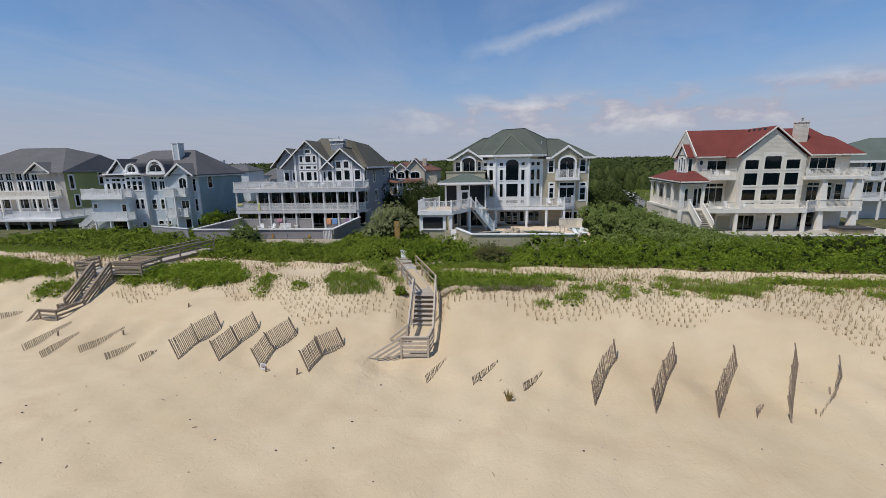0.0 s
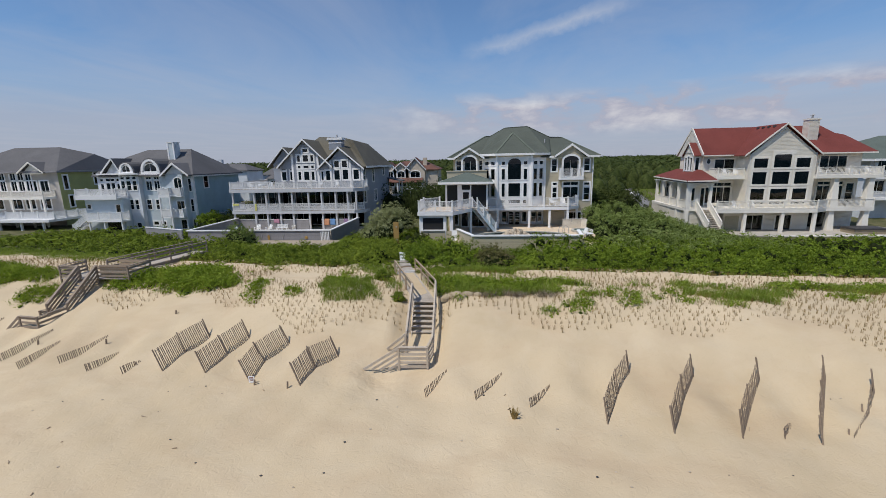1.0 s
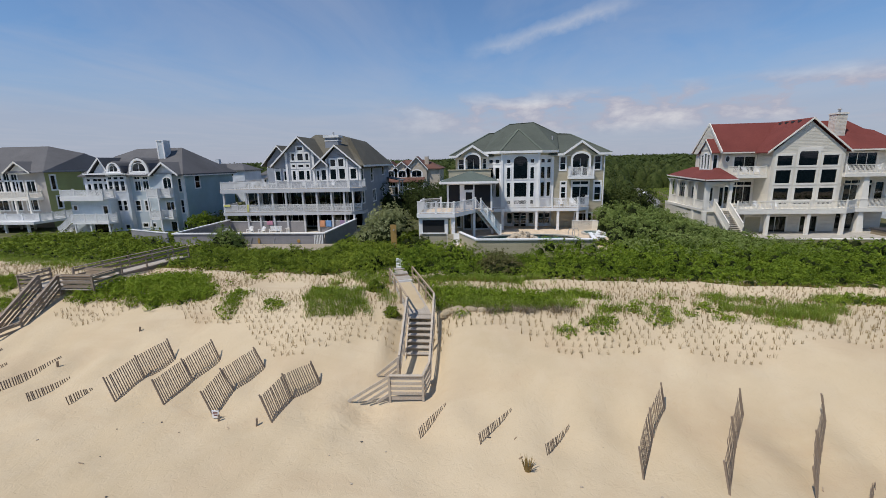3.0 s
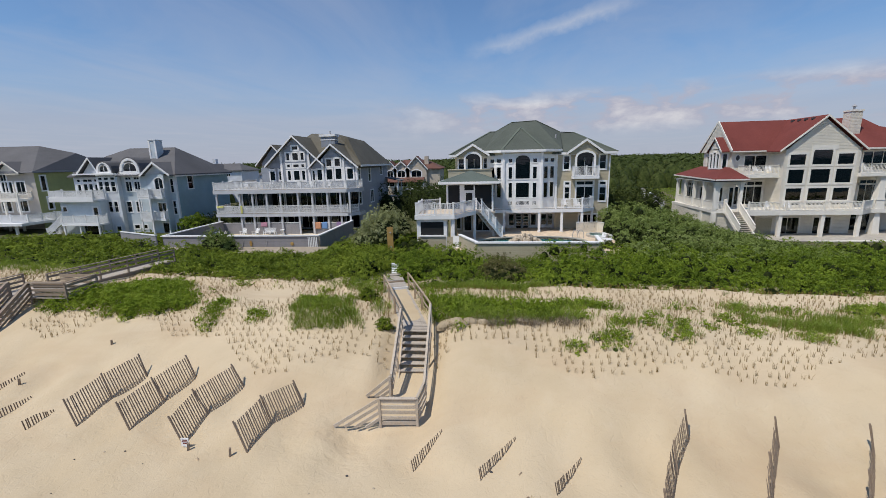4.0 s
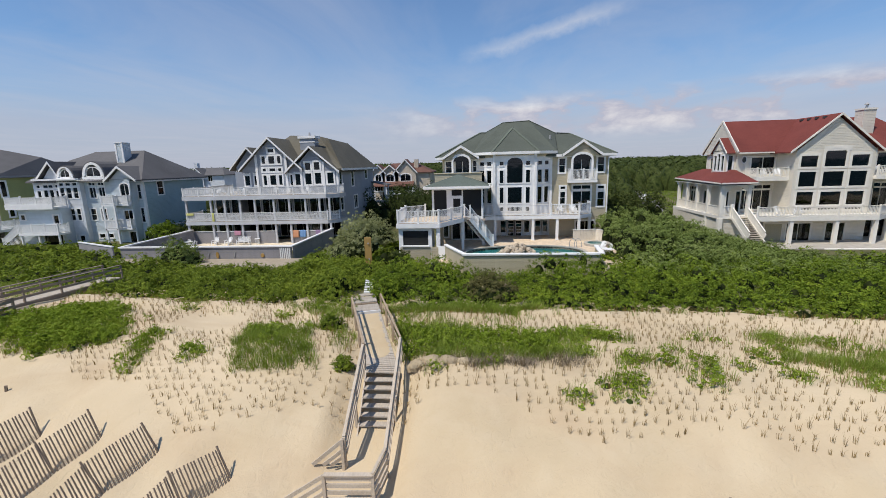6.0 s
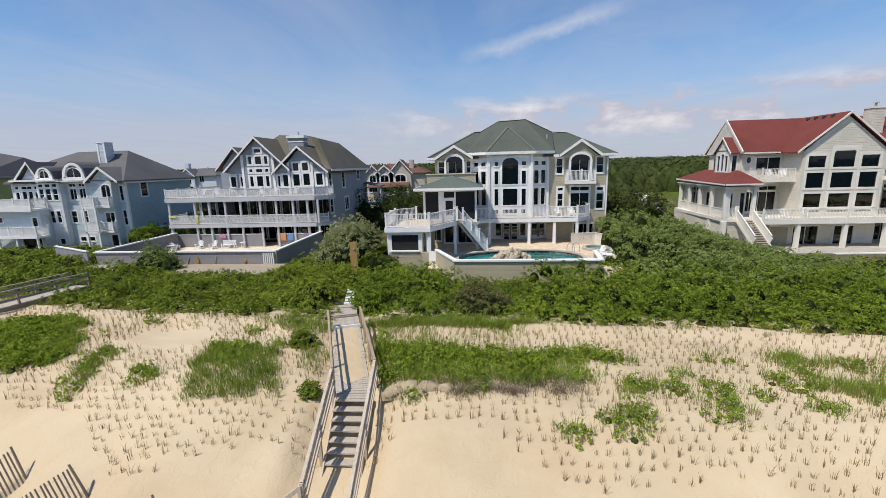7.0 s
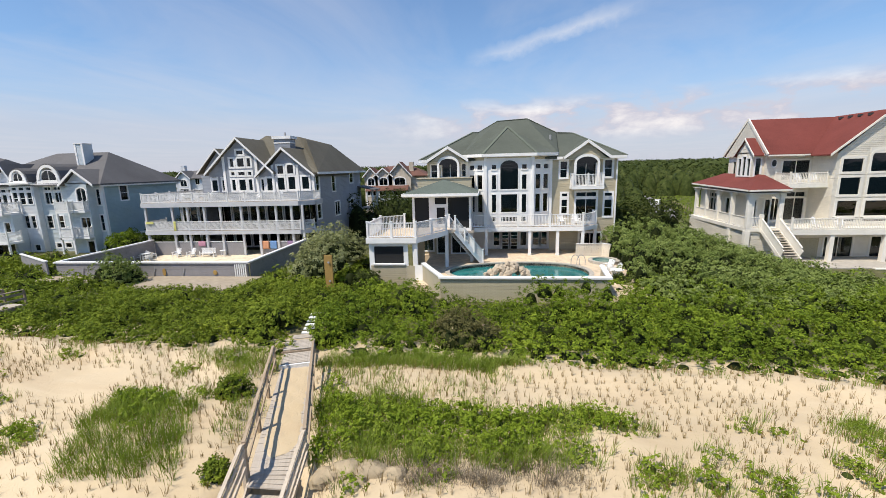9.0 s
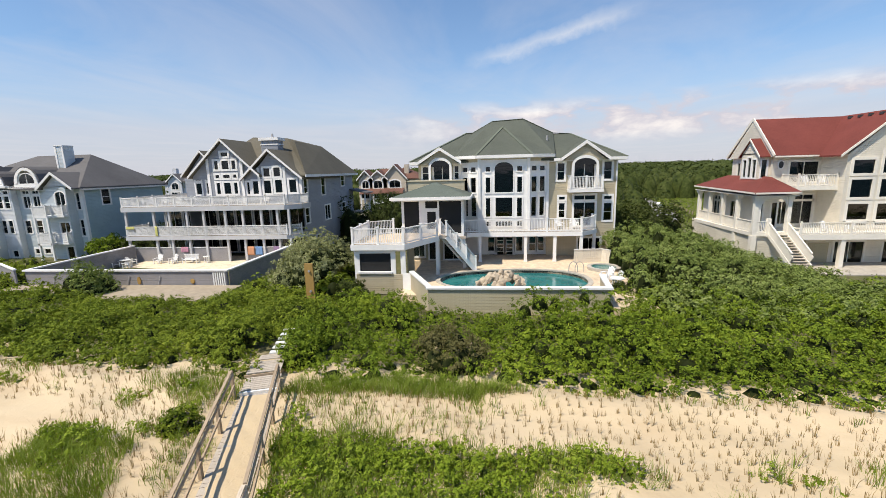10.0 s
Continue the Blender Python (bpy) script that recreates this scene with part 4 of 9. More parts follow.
def white_house():
    H = thing("beach_house", "slate-blue beach house with brown-grey gables and long white decks", "house", "beach houses", (-26, 66, 1.2))
    G, D1, D2, E = 1.2, 4.25, 7.55, 10.55
    # main block
    front = [(-30.1, -29.35, 8.66, 10.0), (-28.75, -28.0, 8.68, 10.0), (-30.1, -29.35, 10.3, 10.62), (-28.75, -28.0, 10.3, 10.62)]
    # glazing widened over most of the wall so the shaded galleries look dark
    low = [(-36.0 + 2.32 * i, -34.0 + 2.32 * i, z, z + 2.35, 2, 1) for i in range(8) for z in (4.4, 1.4)]
    back_y = 84.5
    side = [(66.3, 67.4, 8.2, 10.25, 1, 2), (71.6, 72.9, 8.1, 10.4, 1, 2), (79.1, 80.6, 8.95, 10.35, 1, 2), (66.2, 67.4, 5.05, 6.8, 1, 2), (72.3, 74.2, 4.8, 6.65, 2, 1), (78.9, 80.5, 5.1, 6.5, 1, 2), (69.0, 70.0, 1.9, 3.2)]
    closed_box(H, -31.4, -17.0, 66.0, back_y, G, E, GREY_BLUE, front, side, (), 0.14, (D1, D2, 10.4),
               front_holes=((-31.3, -17.1, G + 0.01, D1 - 0.4), (-31.3, -17.1, D1 - 0.1, D2 - 0.4)))
    # lower storeys run further along under the deck
    FLO = Face((-36.4, 68.0), (-17.2, 68.0), -36.4)
    facade(H, FLO, -36.4, -17.2, G, D2 - 0.3, GREY_BLUE, low, trim=0.1)
    facade(H, Face((-36.4, 80), (-36.4, 68.0)), 0, 12.0, G, D2 - 0.3, GREY_BLUE, [(9, 10.2, 4.8, 6.6)])
    bm = B()
    bx(bm, -36.4, -31.4, 65.9, 80, D2 - 0.3, D2)
    part("roof_terrace", bm, DECKING, H)
    # tall gable
    G1 = Face((-30.2, 65.6), (-22.6, 65.6), -30.2)
    tall = [(-26.3, -25.42, 12.95, 13.45)]
    for a, b in ((-27.24, -26.74), (-26.32, -25.44), (-25.1, -24.6)):
        tall += [(a, b, 11.5, 12.52), (a, b, 10.5, 10.93), (a, b, 8.68, 10.02)]
    gab = B()
    wall(gab, G1, -28.0, -24.0, D2, 11.0, [t for t in tall if t[3] < 11.05], 0.2)
    wall(gab, G1, -28.0, -24.0, 11.0, 12.9, [t for t in tall if 11 < t[2] < 12.6], 0.2)
    part("gable_wall", gab, GREY_BLUE, H)
    gab = B()
    wall(gab, G1, -26.75, -25.0, 12.9, 13.9, tall[:1], 0.2)
    prism(gab, [(-26.75, 13.9), (-25.0, 13.9), (-25.87, 14.75)], G1, -0.2, 0)
    prism(gab, [(-28.0, 12.9), (-26.75, 12.9), (-26.75, 13.9)], G1, -0.2, 0)
    prism(gab, [(-25.0, 12.9), (-24.0, 12.9), (-25.0, 13.9)], G1, -0.2, 0)
    prism(gab, [(-30.2, 10.4), (-28.0, 10.4), (-28.0, 12.9), (-30.2, 11.0)], G1, -0.4, -0.2)
    prism(gab, [(-24.0, 10.4), (-22.4, 10.4), (-22.4, 11.3), (-24.0, 12.9)], G1, -0.4, -0.2)
    part("gable_peak", gab, GREY_BLUE, H)
    for t in tall:
        window(H, G1, *t, 1, 1, 0.19, 0, None, None, "window", GREY_BLUE)
    bm = B()
    for u in (-28.05, -23.95):
        fbox(bm, G1, u - 0.16, u + 0.16, D2, 12.75, -0.1, 0.07)
    part("corner_board", bm, WHITE, H)
    gable_roof(H, G1, -30.4, -21.6, 10.75, 14.95, 0.5, -14, ROOF_BROWN, 0.2, -25.95, WHITE, 0.25)
    # right gable
    G2 = Face((-23.8, 65.7), (-17.0, 65.7), -23.8)
    w2 = [(-23.55, -23.2, 8.6, 10.0), (-22.85, -22.0, 8.6, 10.1), (-21.5, -20.6, 8.65, 10.15), (-20.15, -19.25, 8.7, 10.2), (-18.45, -17.55, 8.7, 10.2), (-21.4, -20.62, 10.55, 11.55), (-20.19, -19.36, 10.55, 11.6)]
    bm = B()
    wall(bm, G2, -23.8, -17.0, D2, 10.35, [w for w in w2 if w[3] < 10.4], 0.2)
    wall(bm, G2, -21.95, -18.95, 10.35, 11.75, [w for w in w2 if w[2] > 10.4], 0.2)
    prism(bm, [(-21.95, 11.75), (-18.95, 11.75), (-20.45, 13.3)], G2, -0.2, 0)
    prism(bm, [(-23.6, 10.35), (-21.95, 10.35), (-21.95, 11.75)], G2, -0.2, 0)
    prism(bm, [(-18.95, 10.35), (-17.1, 10.35), (-18.95, 11.75)], G2, -0.2, 0)
    part("gable_wall", bm, GREY_BLUE, H)
    for t in w2:
        window(H, G2, *t, 1, 1, 0.19, 0, None, None, "window", GREY_BLUE)
    bm = B()
    for u in (-22.0, -18.9, -17.05):
        fbox(bm, G2, u - 0.14, u + 0.14, D2, 11.6 if u != -17.05 else 10.4, -0.1, 0.07)
    part("corner_board", bm, WHITE, H)
    gable_roof(H, G2, -24.1, -16.6, 10.35, 13.65, 0.55, -12, ROOF_BROWN, 0.2, -20.45, WHITE, 0.25)
    # small gable set back on the left
    G3 = Face((-33.0, 68.5), (-27, 68.5), -33)
    bm = B()
    prism(bm, [(-32.6, D2), (-29, D2), (-29, 12.6), (-30.6, 13.6), (-32.6, 11.2)], G3, -3, 0)
    part("gable_wall", bm, GREY_BLUE, H)
    gable_roof(H, G3, -33.4, -27.8, 10.9, 13.9, 0.5, -10, ROOF_BROWN, 0.2, -30.6, WHITE, 0.22)
    # main hip roof behind
    e0 = [(-32.0, 67.5, E + 0.15), (-16.3, 65.6, E + 0.15), (-16.3, back_y + 0.7, E + 0.15), (-32.0, back_y + 0.7, E + 0.15)]
    a, b = (-26.0, 72.5, 15.6), (-22.8, 75.5, 15.6)
    roof_part(H, [[e0[0], e0[1], (-20.0, 71.5, 14.9), b, a], [e0[1], e0[2], (-19.5, 79, 14.6), (-20.0, 71.5, 14.9)], [e0[2], e0[3], a, b, (-19.5, 79, 14.6)], [e0[3], e0[0], a], [b, (-20.0, 71.5, 14.9), (-19.5, 79, 14.6)]], ROOF_BROWN)
    bm = B()
    beam(bm, (-16.25, 65.4, E), (-16.25, back_y + 0.7, E), 0.08, 0.28)
    beam(bm, (-32.05, 67.5, E), (-32.05, back_y, E), 0.08, 0.28)
    part("fascia", bm, WHITE, H)
    # chimney
    bm = B()
    bx(bm, -23.4, -21.3, 69.5, 71.0, 12.5, 14.9)
    c = part("chimney", bm, GREY_BLUE, H)
    bm = B()
    bx(bm, -23.6, -21.1, 69.3, 71.2, 14.9, 15.25)
    bx(bm, -23.45, -21.25, 69.45, 71.05, 14.35, 14.5)
    part("chimney_cap", bm, WHITE, c)
    bm = B()
    bmesh.ops.create_cone(bm, cap_ends=True, segments=10, radius1=0.16, radius2=0.12, depth=0.5, matrix=pose(-22.2, 70.2, 15.5))
    part("flue", bm, METAL, c)
    # decks: roof deck, and two lower galleries
    for z, zt, x0 in ((D1, 0.42, -36.8), (D2, 0.5, -36.9)):
        bm = B()
        slab(bm, [(x0, 62.4), (-17.6, 62.4), (-16.2, 63.6), (-16.2, 65.9), (-17.2, 65.9), (-17.2, 67.9), (x0, 67.9)], z - 0.1, z)
        part("deck_floor", bm, DECKING, H)
        bm = B()
        for s, t in (((x0, 62.4), (-17.6, 62.4)), ((-17.6, 62.4), (-16.2, 63.6)), ((-16.2, 63.6), (-16.2, 65.9)), ((x0, 62.4), (x0, 65.9))):
            beam(bm, (*s, z - zt / 2 - 0.02), (*t, z - zt / 2 - 0.02), 0.12, zt)
        part("deck_fascia", bm, GALLERY, H)
    bm = B()
    bx(bm, -36.9, -31.4, 65.9, 79.9, D2, D2 + 0.02)
    part("terrace_floor", bm, DECKING, H)
    railing(H, [(-36.8, 74, D2), (-36.8, 62.5, D2), (-17.6, 62.5, D2), (-16.3, 63.65, D2), (-16.3, 65.6, D2)], 1.05, WHITE_DECK, 0.115, 0.12, 2.1, bal=0.045)
    railing(H, [(-36.7, 65.8, D1), (-36.7, 62.5, D1), (-17.6, 62.5, D1), (-16.4, 63.6, D1)], 1.1, WHITE_DECK, 0.105, 0.10, 40, bal=0.05)
    for x in (-36.6, -33.2, -31.3, -29.2, -27.2, -24.65, -22.6, -20.45, -18.6, -17.3):
        bm = B()
        bx(bm, x - 0.12, x + 0.12, 62.5, 62.74, G - 0.1, D1 - 0.4)
        bx(bm, x - 0.12, x + 0.12, 62.5, 62.74, D1, D2 - 0.5)
        part("deck_post", bm, GALLERY, H)
    bm = B()
    bx(bm, -36.6, -24.9, 62.7, 62.78, G, G + 1.65)
    bx(bm, -22.9, -17.4, 62.7, 62.78, G, G + 1.65)
    part("patio_screen", bm, GREY_FENCE, H)
    bm = B()
    beam(bm, (-36.6, 62.72, G + 1.7), (-24.9, 62.72, G + 1.7), 0.14, 0.08)
    beam(bm, (-22.9, 62.72, G + 1.7), (-17.4, 62.72, G + 1.7), 0.14, 0.08)
    part("screen_cap", bm, WHITE_DECK, H)
    # back porch to the side
    bm = B()
    bx(bm, -17.0, -14.6, 83, 86, 4.6, 4.8)
    part("side_porch_floor", bm, DECKING, H)
    railing(H, [(-14.7, 83.1, 4.8), (-14.7, 86, 4.8)], 1.05, WHITE, 0.16, 0.12, 2.5)
    roof_part(H, [[(-17, 82.6, 8.3), (-14.2, 82.6, 7.7), (-14.2, 86.4, 7.7), (-17, 86.4, 8.3)]], ROOF_GREY, 0.15, "side_porch_roof")
    for y in (83.1, 85.9):
        bm = B()
        bx(bm, -14.8, -14.6, y - 0.1, y + 0.1, 1, 7.6)
        part("porch_post", bm, WHITE, H)


white_house()


# ---------------------------------------------------------------- pale blue house with arched dormers
def blue_house():
    H = thing("beach_house", "pale blue beach house with arched dormers and stacked white balconies", "house", "beach houses", (-52, 66, 1.0))
    G, E = 1.0, 9.75
    x0, x1, y1 = -61.6, -45.1, 79.0
    # right block with the gabled balcony bay
    right = [(68.6, 69.8, 7.6, 9.5, 1, 2)] + [(y, y + 0.9, 1.6, 2.5) for y in (67.2, 69.8)]
    # side walls take the blue darkened for shade, the front stays pale
    F, R, L = closed_box(H, x0, x1, 66.0, y1, G, E, SHADE_BLUE, [
        (-46.02, -45.5, 7.2, 9.2, 1, 2), (-46.02, -45.5, 3.9, 5.9, 1, 2), (-46.0, -45.5, 1.2, 2.6),
        (-53.3, -52.3, 7.45, 8.9, 2, 1), (-51.9, -50.95, 7.45, 8.9, 2, 1), (-53.3, -52.3, 9.2, 9.58, 2, 1), (-51.9, -50.95, 9.2, 9.58, 2, 1),
        (-53.7, -52.85, 4.3, 5.9, 1, 2), (-52.1, -51.25, 4.3, 5.9, 1, 2), (-53.0, -52.1, 1.7, 2.3), (-51.7, -50.8, 1.7, 2.3)], right, (), 0.14, (4.0, 7.0, 9.6), front_mat=PALE_BLUE)
    bm = B()
    fbox(bm, R, 66, y1, 2.85, 3.05, 0.0, 0.06)
    fbox(bm, R, 66.0, 66.25, G, E, 0.0, 0.05)
    fbox(bm, F, -45.35, -45.05, G, E, 0.0, 0.06)
    part("corner_board", bm, WHITE, H)
    # gabled bay with balconies
    GB = Face((-49.00, 64.9), (-45.60, 64.9), -49.00)
    facade(H, GB, -49.00, -46.10, G, E + 0.3, PALE_BLUE, [(-47.60, -46.30, 6.9, 9.0, 2, 1, 0.4), (-47.60, -46.30, 3.7, 5.7, 2, 1), (-47.30, -46.30, 1.2, 2.7)], trim=0.12)
    for a, b in (((-49.00, 66), (-49.00, 64.9)), ((-46.10, 64.9), (-46.10, 66))):
        f = Face(a, b)
        facade(H, f, 0, f.length, G, E, PALE_BLUE)
    bm = B()
    prism(bm, [(-48.90, E + 0.2), (-45.30, E + 0.2), (-47.15, 11.5)], GB, -0.2, 0)
    part("gable_wall", bm, PALE_SIDING, H)
    gable_roof(H, GB, -49.50, -44.70, E + 0.1, 11.75, 0.5, -7, ROOF_GREY, 0.16, -47.15, WHITE, 0.3)
    for z in (6.65, 3.35):
        bm = B()
        bx(bm, -49.60, -47.75, 63.6, 64.9, z - 0.25, z)
        bx(bm, -47.75, -46.20, 64.25, 64.9, z - 0.25, z)
        part("balcony_floor", bm, WHITE, H)
        railing(H, [(-49.55, 64.85, z), (-49.55, 63.65, z), (-47.80, 63.65, z), (-47.80, 64.3, z), (-46.30, 64.3, z), (-46.30, 64.85, z)], 1.15, WHITE, 0.07, 0.12, 1.7)
    for x in (-49.50, -47.80):
        bm = B()
        bx(bm, x - 0.1, x + 0.1, 63.6, 63.8, G, 6.4)
        part("balcony_post", bm, WHITE, H)
    # tower and the left rooms
    facade(H, Face((-57.4, 65.3), (-54.0, 65.3), -57.4), -57.4, -54.0, G, 10.2, PALE_SIDING, [
        (-57.1, -56.4, 7.5, 9.0, 1, 2), (-56.15, -55.35, 7.5, 9.0, 1, 2), (-55.1, -54.35, 7.5, 9.0, 1, 2),
        (-57.1, -56.4, 9.25, 9.65), (-56.15, -55.35, 9.25, 9.65), (-55.1, -54.35, 9.25, 9.65),
        (-57.0, -56.35, 4.4, 6.0, 1, 2), (-56.08, -55.42, 4.4, 6.0, 1, 2), (-55.15, -54.5, 4.4, 6.0, 1, 2), (-56.8, -56.0, 1.4, 2.2), (-55.4, -54.6, 1.4, 2.2)], trim=0.12)
    facade(H, Face((-54.0, 65.3), (-54.0, 66)), 0, 0.7, G, 10.2, PALE_SIDING)
    facade(H, Face((-57.4, 66), (-57.4, 65.3)), 0, 0.7, G, 10.2, PALE_SIDING)
    facade(H, Face((-61.7, 65.8), (-57.4, 65.8), -61.7), -61.7, -57.4, 6.3, 10.0, PALE_SIDING, [
        (-61.2, -60.6, 7.0, 8.6), (-60.2, -59.5, 6.6, 8.7), (-59.3, -58.6, 6.6, 8.7), (-58.3, -57.7, 7.0, 8.6), (-61.2, -60.6, 9.0, 9.4), (-60.2, -58.6, 9.0, 9.4, 2, 1), (-58.3, -57.7, 9.0, 9.4)], trim=0.12)
    GL = Face((-61.8, 65.7), (-57.6, 65.7), -61.8)
    bm = B()
    prism(bm, [(-60.0, 10.0), (-57.0, 10.0), (-58.1, 12.2)], GL, -0.2, 0)
    part("gable_wall", bm, PALE_SIDING, H)
    gable_roof(H, GL, -60.3, -56.8, 10.4, 12.65, 0.5, -6, ROOF_GREY, 0.15, -58.1, WHITE, 0.3)
    # arched dormers
    for a, b, y in ((-56.9, -54.6, 65.2), (-53.5, -50.4, 65.7)):
        D = Face((a, y), (b, y), a)
        bm = B()
        r = (b - a) / 2
        ins, outs = arc_points(a + 0.35, b - 0.35, 10.6, r * 0.95), arc_points(a - 0.1, b + 0.1, 10.3, r * 1.35)
        for i in range(len(ins) - 1):
            prism(bm, [outs[i], ins[i], ins[i + 1], outs[i + 1]], D, -3.2, 0.12)
        fbox(bm, D, a - 0.1, b + 0.1, 10.05, 10.4, -0.3, 0.14)
        bmesh.ops.remove_doubles(bm, verts=bm.verts, dist=0.0005)
        d = part("arched_dormer", bm, WHITE, H)
        window(H, D, a + 0.45, b - 0.45, 10.45, 10.75, 2, 1, 0.08, r * 0.6, None, None, "dormer_window")
        bm = B()
        outs2 = arc_points(a - 0.25, b + 0.25, 10.35, r * 1.35 + 0.12)
        for i in range(len(outs) - 1):
            prism(bm, [outs2[i], outs[i], outs[i + 1], outs2[i + 1]], D, -4.5, 0.02)
        bmesh.ops.remove_doubles(bm, verts=bm.verts, dist=0.0005)
        part("dormer_roof", bm, ROOF_GREY, H)
    bm = B()
    beam(bm, (-60.9, 65.2, 10.15), (-57.4, 65.2, 10.15), 0.5, 0.22)
    beam(bm, (-57.6, 64.9, 10.15), (-53.8, 64.9, 10.15), 0.5, 0.22)
    beam(bm, (-54.0, 65.6, 9.9), (-50.6, 65.6, 9.9), 0.5, 0.22)
    beam(bm, (-44.6, 65.4, 9.65), (-44.6, y1 + 0.5, 9.65), 0.1, 0.25)
    part("fascia", bm, WHITE, H)
    # roof
    e = [(-62.2, 65.3, 9.9), (-44.5, 65.3, 9.9), (-44.5, y1 + 0.6, 9.9), (-62.2, y1 + 0.6, 9.9)]
    a, b = (-59.5, 70.0, 12.9), (-49.0, 72.0, 14.1)
    m = (-57.0, 72.0, 14.1)
    roof_part(H, [[e[0], e[1], b, m, a], [e[1], e[2], b], [e[2], e[3], m, b], [e[3], e[0], a, m]], ROOF_GREY)
    # chimney
    bm = B()
    bx(bm, -51.20, -50.00, 69.2, 70.6, 11.0, 15.1)
    c = part("chimney", bm, PALE_BLUE, H)
    bm = B()
    bx(bm, -51.22, -50.98, 69.14, 69.2, 11.0, 15.1)
    bx(bm, -50.22, -49.98, 69.14, 69.2, 11.0, 15.1)
    bx(bm, -51.26, -49.94, 69.1, 70.66, 15.1, 15.2)
    part("chimney_trim", bm, WHITE, c)
    # round sitting-out deck on the left, and the lower deck with stairs
    bm = B()
    slab(bm, [(-63.4, 63.0), (-56.2, 63.0), (-56.2, 65.2), (-63.4, 65.2)], 6.25, 6.5)
    bx(bm, -63.4, -56.2, 62.95, 63.05, 6.2, 6.9)
    part("upper_deck", bm, WHITE, H)
    railing(H, [(-63.3, 65.1, 6.5), (-63.3, 63.1, 6.5), (-56.3, 63.1, 6.5), (-56.3, 65.1, 6.5)], 1.35, WHITE, 0.10, 0.14, 2.1)
    facade(H, Face((-62.6, 63.8), (-56.0, 63.8), -62.6), -62.6, -56.0, G, 6.25, PALE_BLUE, [(-62.3, -61.6, 4.7, 5.4), (-57.3, -56.5, 4.1, 5.3), (-59.3, -56.4, 1.1, 2.6)], trim=0.14)
    facade(H, Face((-56.0, 63.8), (-56.0, 65.3)), 0, 1.5, G, 6.25, PALE_BLUE)
    facade(H, Face((-62.6, 71.6), (-62.6, 63.8)), 0, 7.8, G, 6.25, PALE_BLUE)
    bm = B()
    bx(bm, -61.0, -55.0, 62.0, 63.8, 2.75, 3.0)
    part("lower_deck", bm, WHITE, H)
    railing(H, [(-60.9, 62.1, 3.0), (-55.1, 62.1, 3.0), (-55.1, 63.7, 3.0)], 1.25, WHITE, 0.11, 0.13, 2.0)
    for i in range(9):
        bm = B()
        bx(bm, -61.1 - 0.28 * i - 0.28, -61.1 - 0.28 * i, 62.1, 63.6, 2.72 - 0.19 * i, 2.78 - 0.19 * i)
        part("tread", bm, WHITE_DECK, H)
    railing(H, [(-61.1, 62.1, 3.0), (-63.7, 62.1, 1.2)], 1.1, WHITE, 0.12, 0.13, 2.0)
    for x in (-60.8, -58.2, -55.2):
        bm = B()
        bx(bm, x - 0.1, x + 0.1, 62.1, 62.3, G - 0.2, 2.8)
        part("deck_post", bm, WHITE, H)


blue_house()


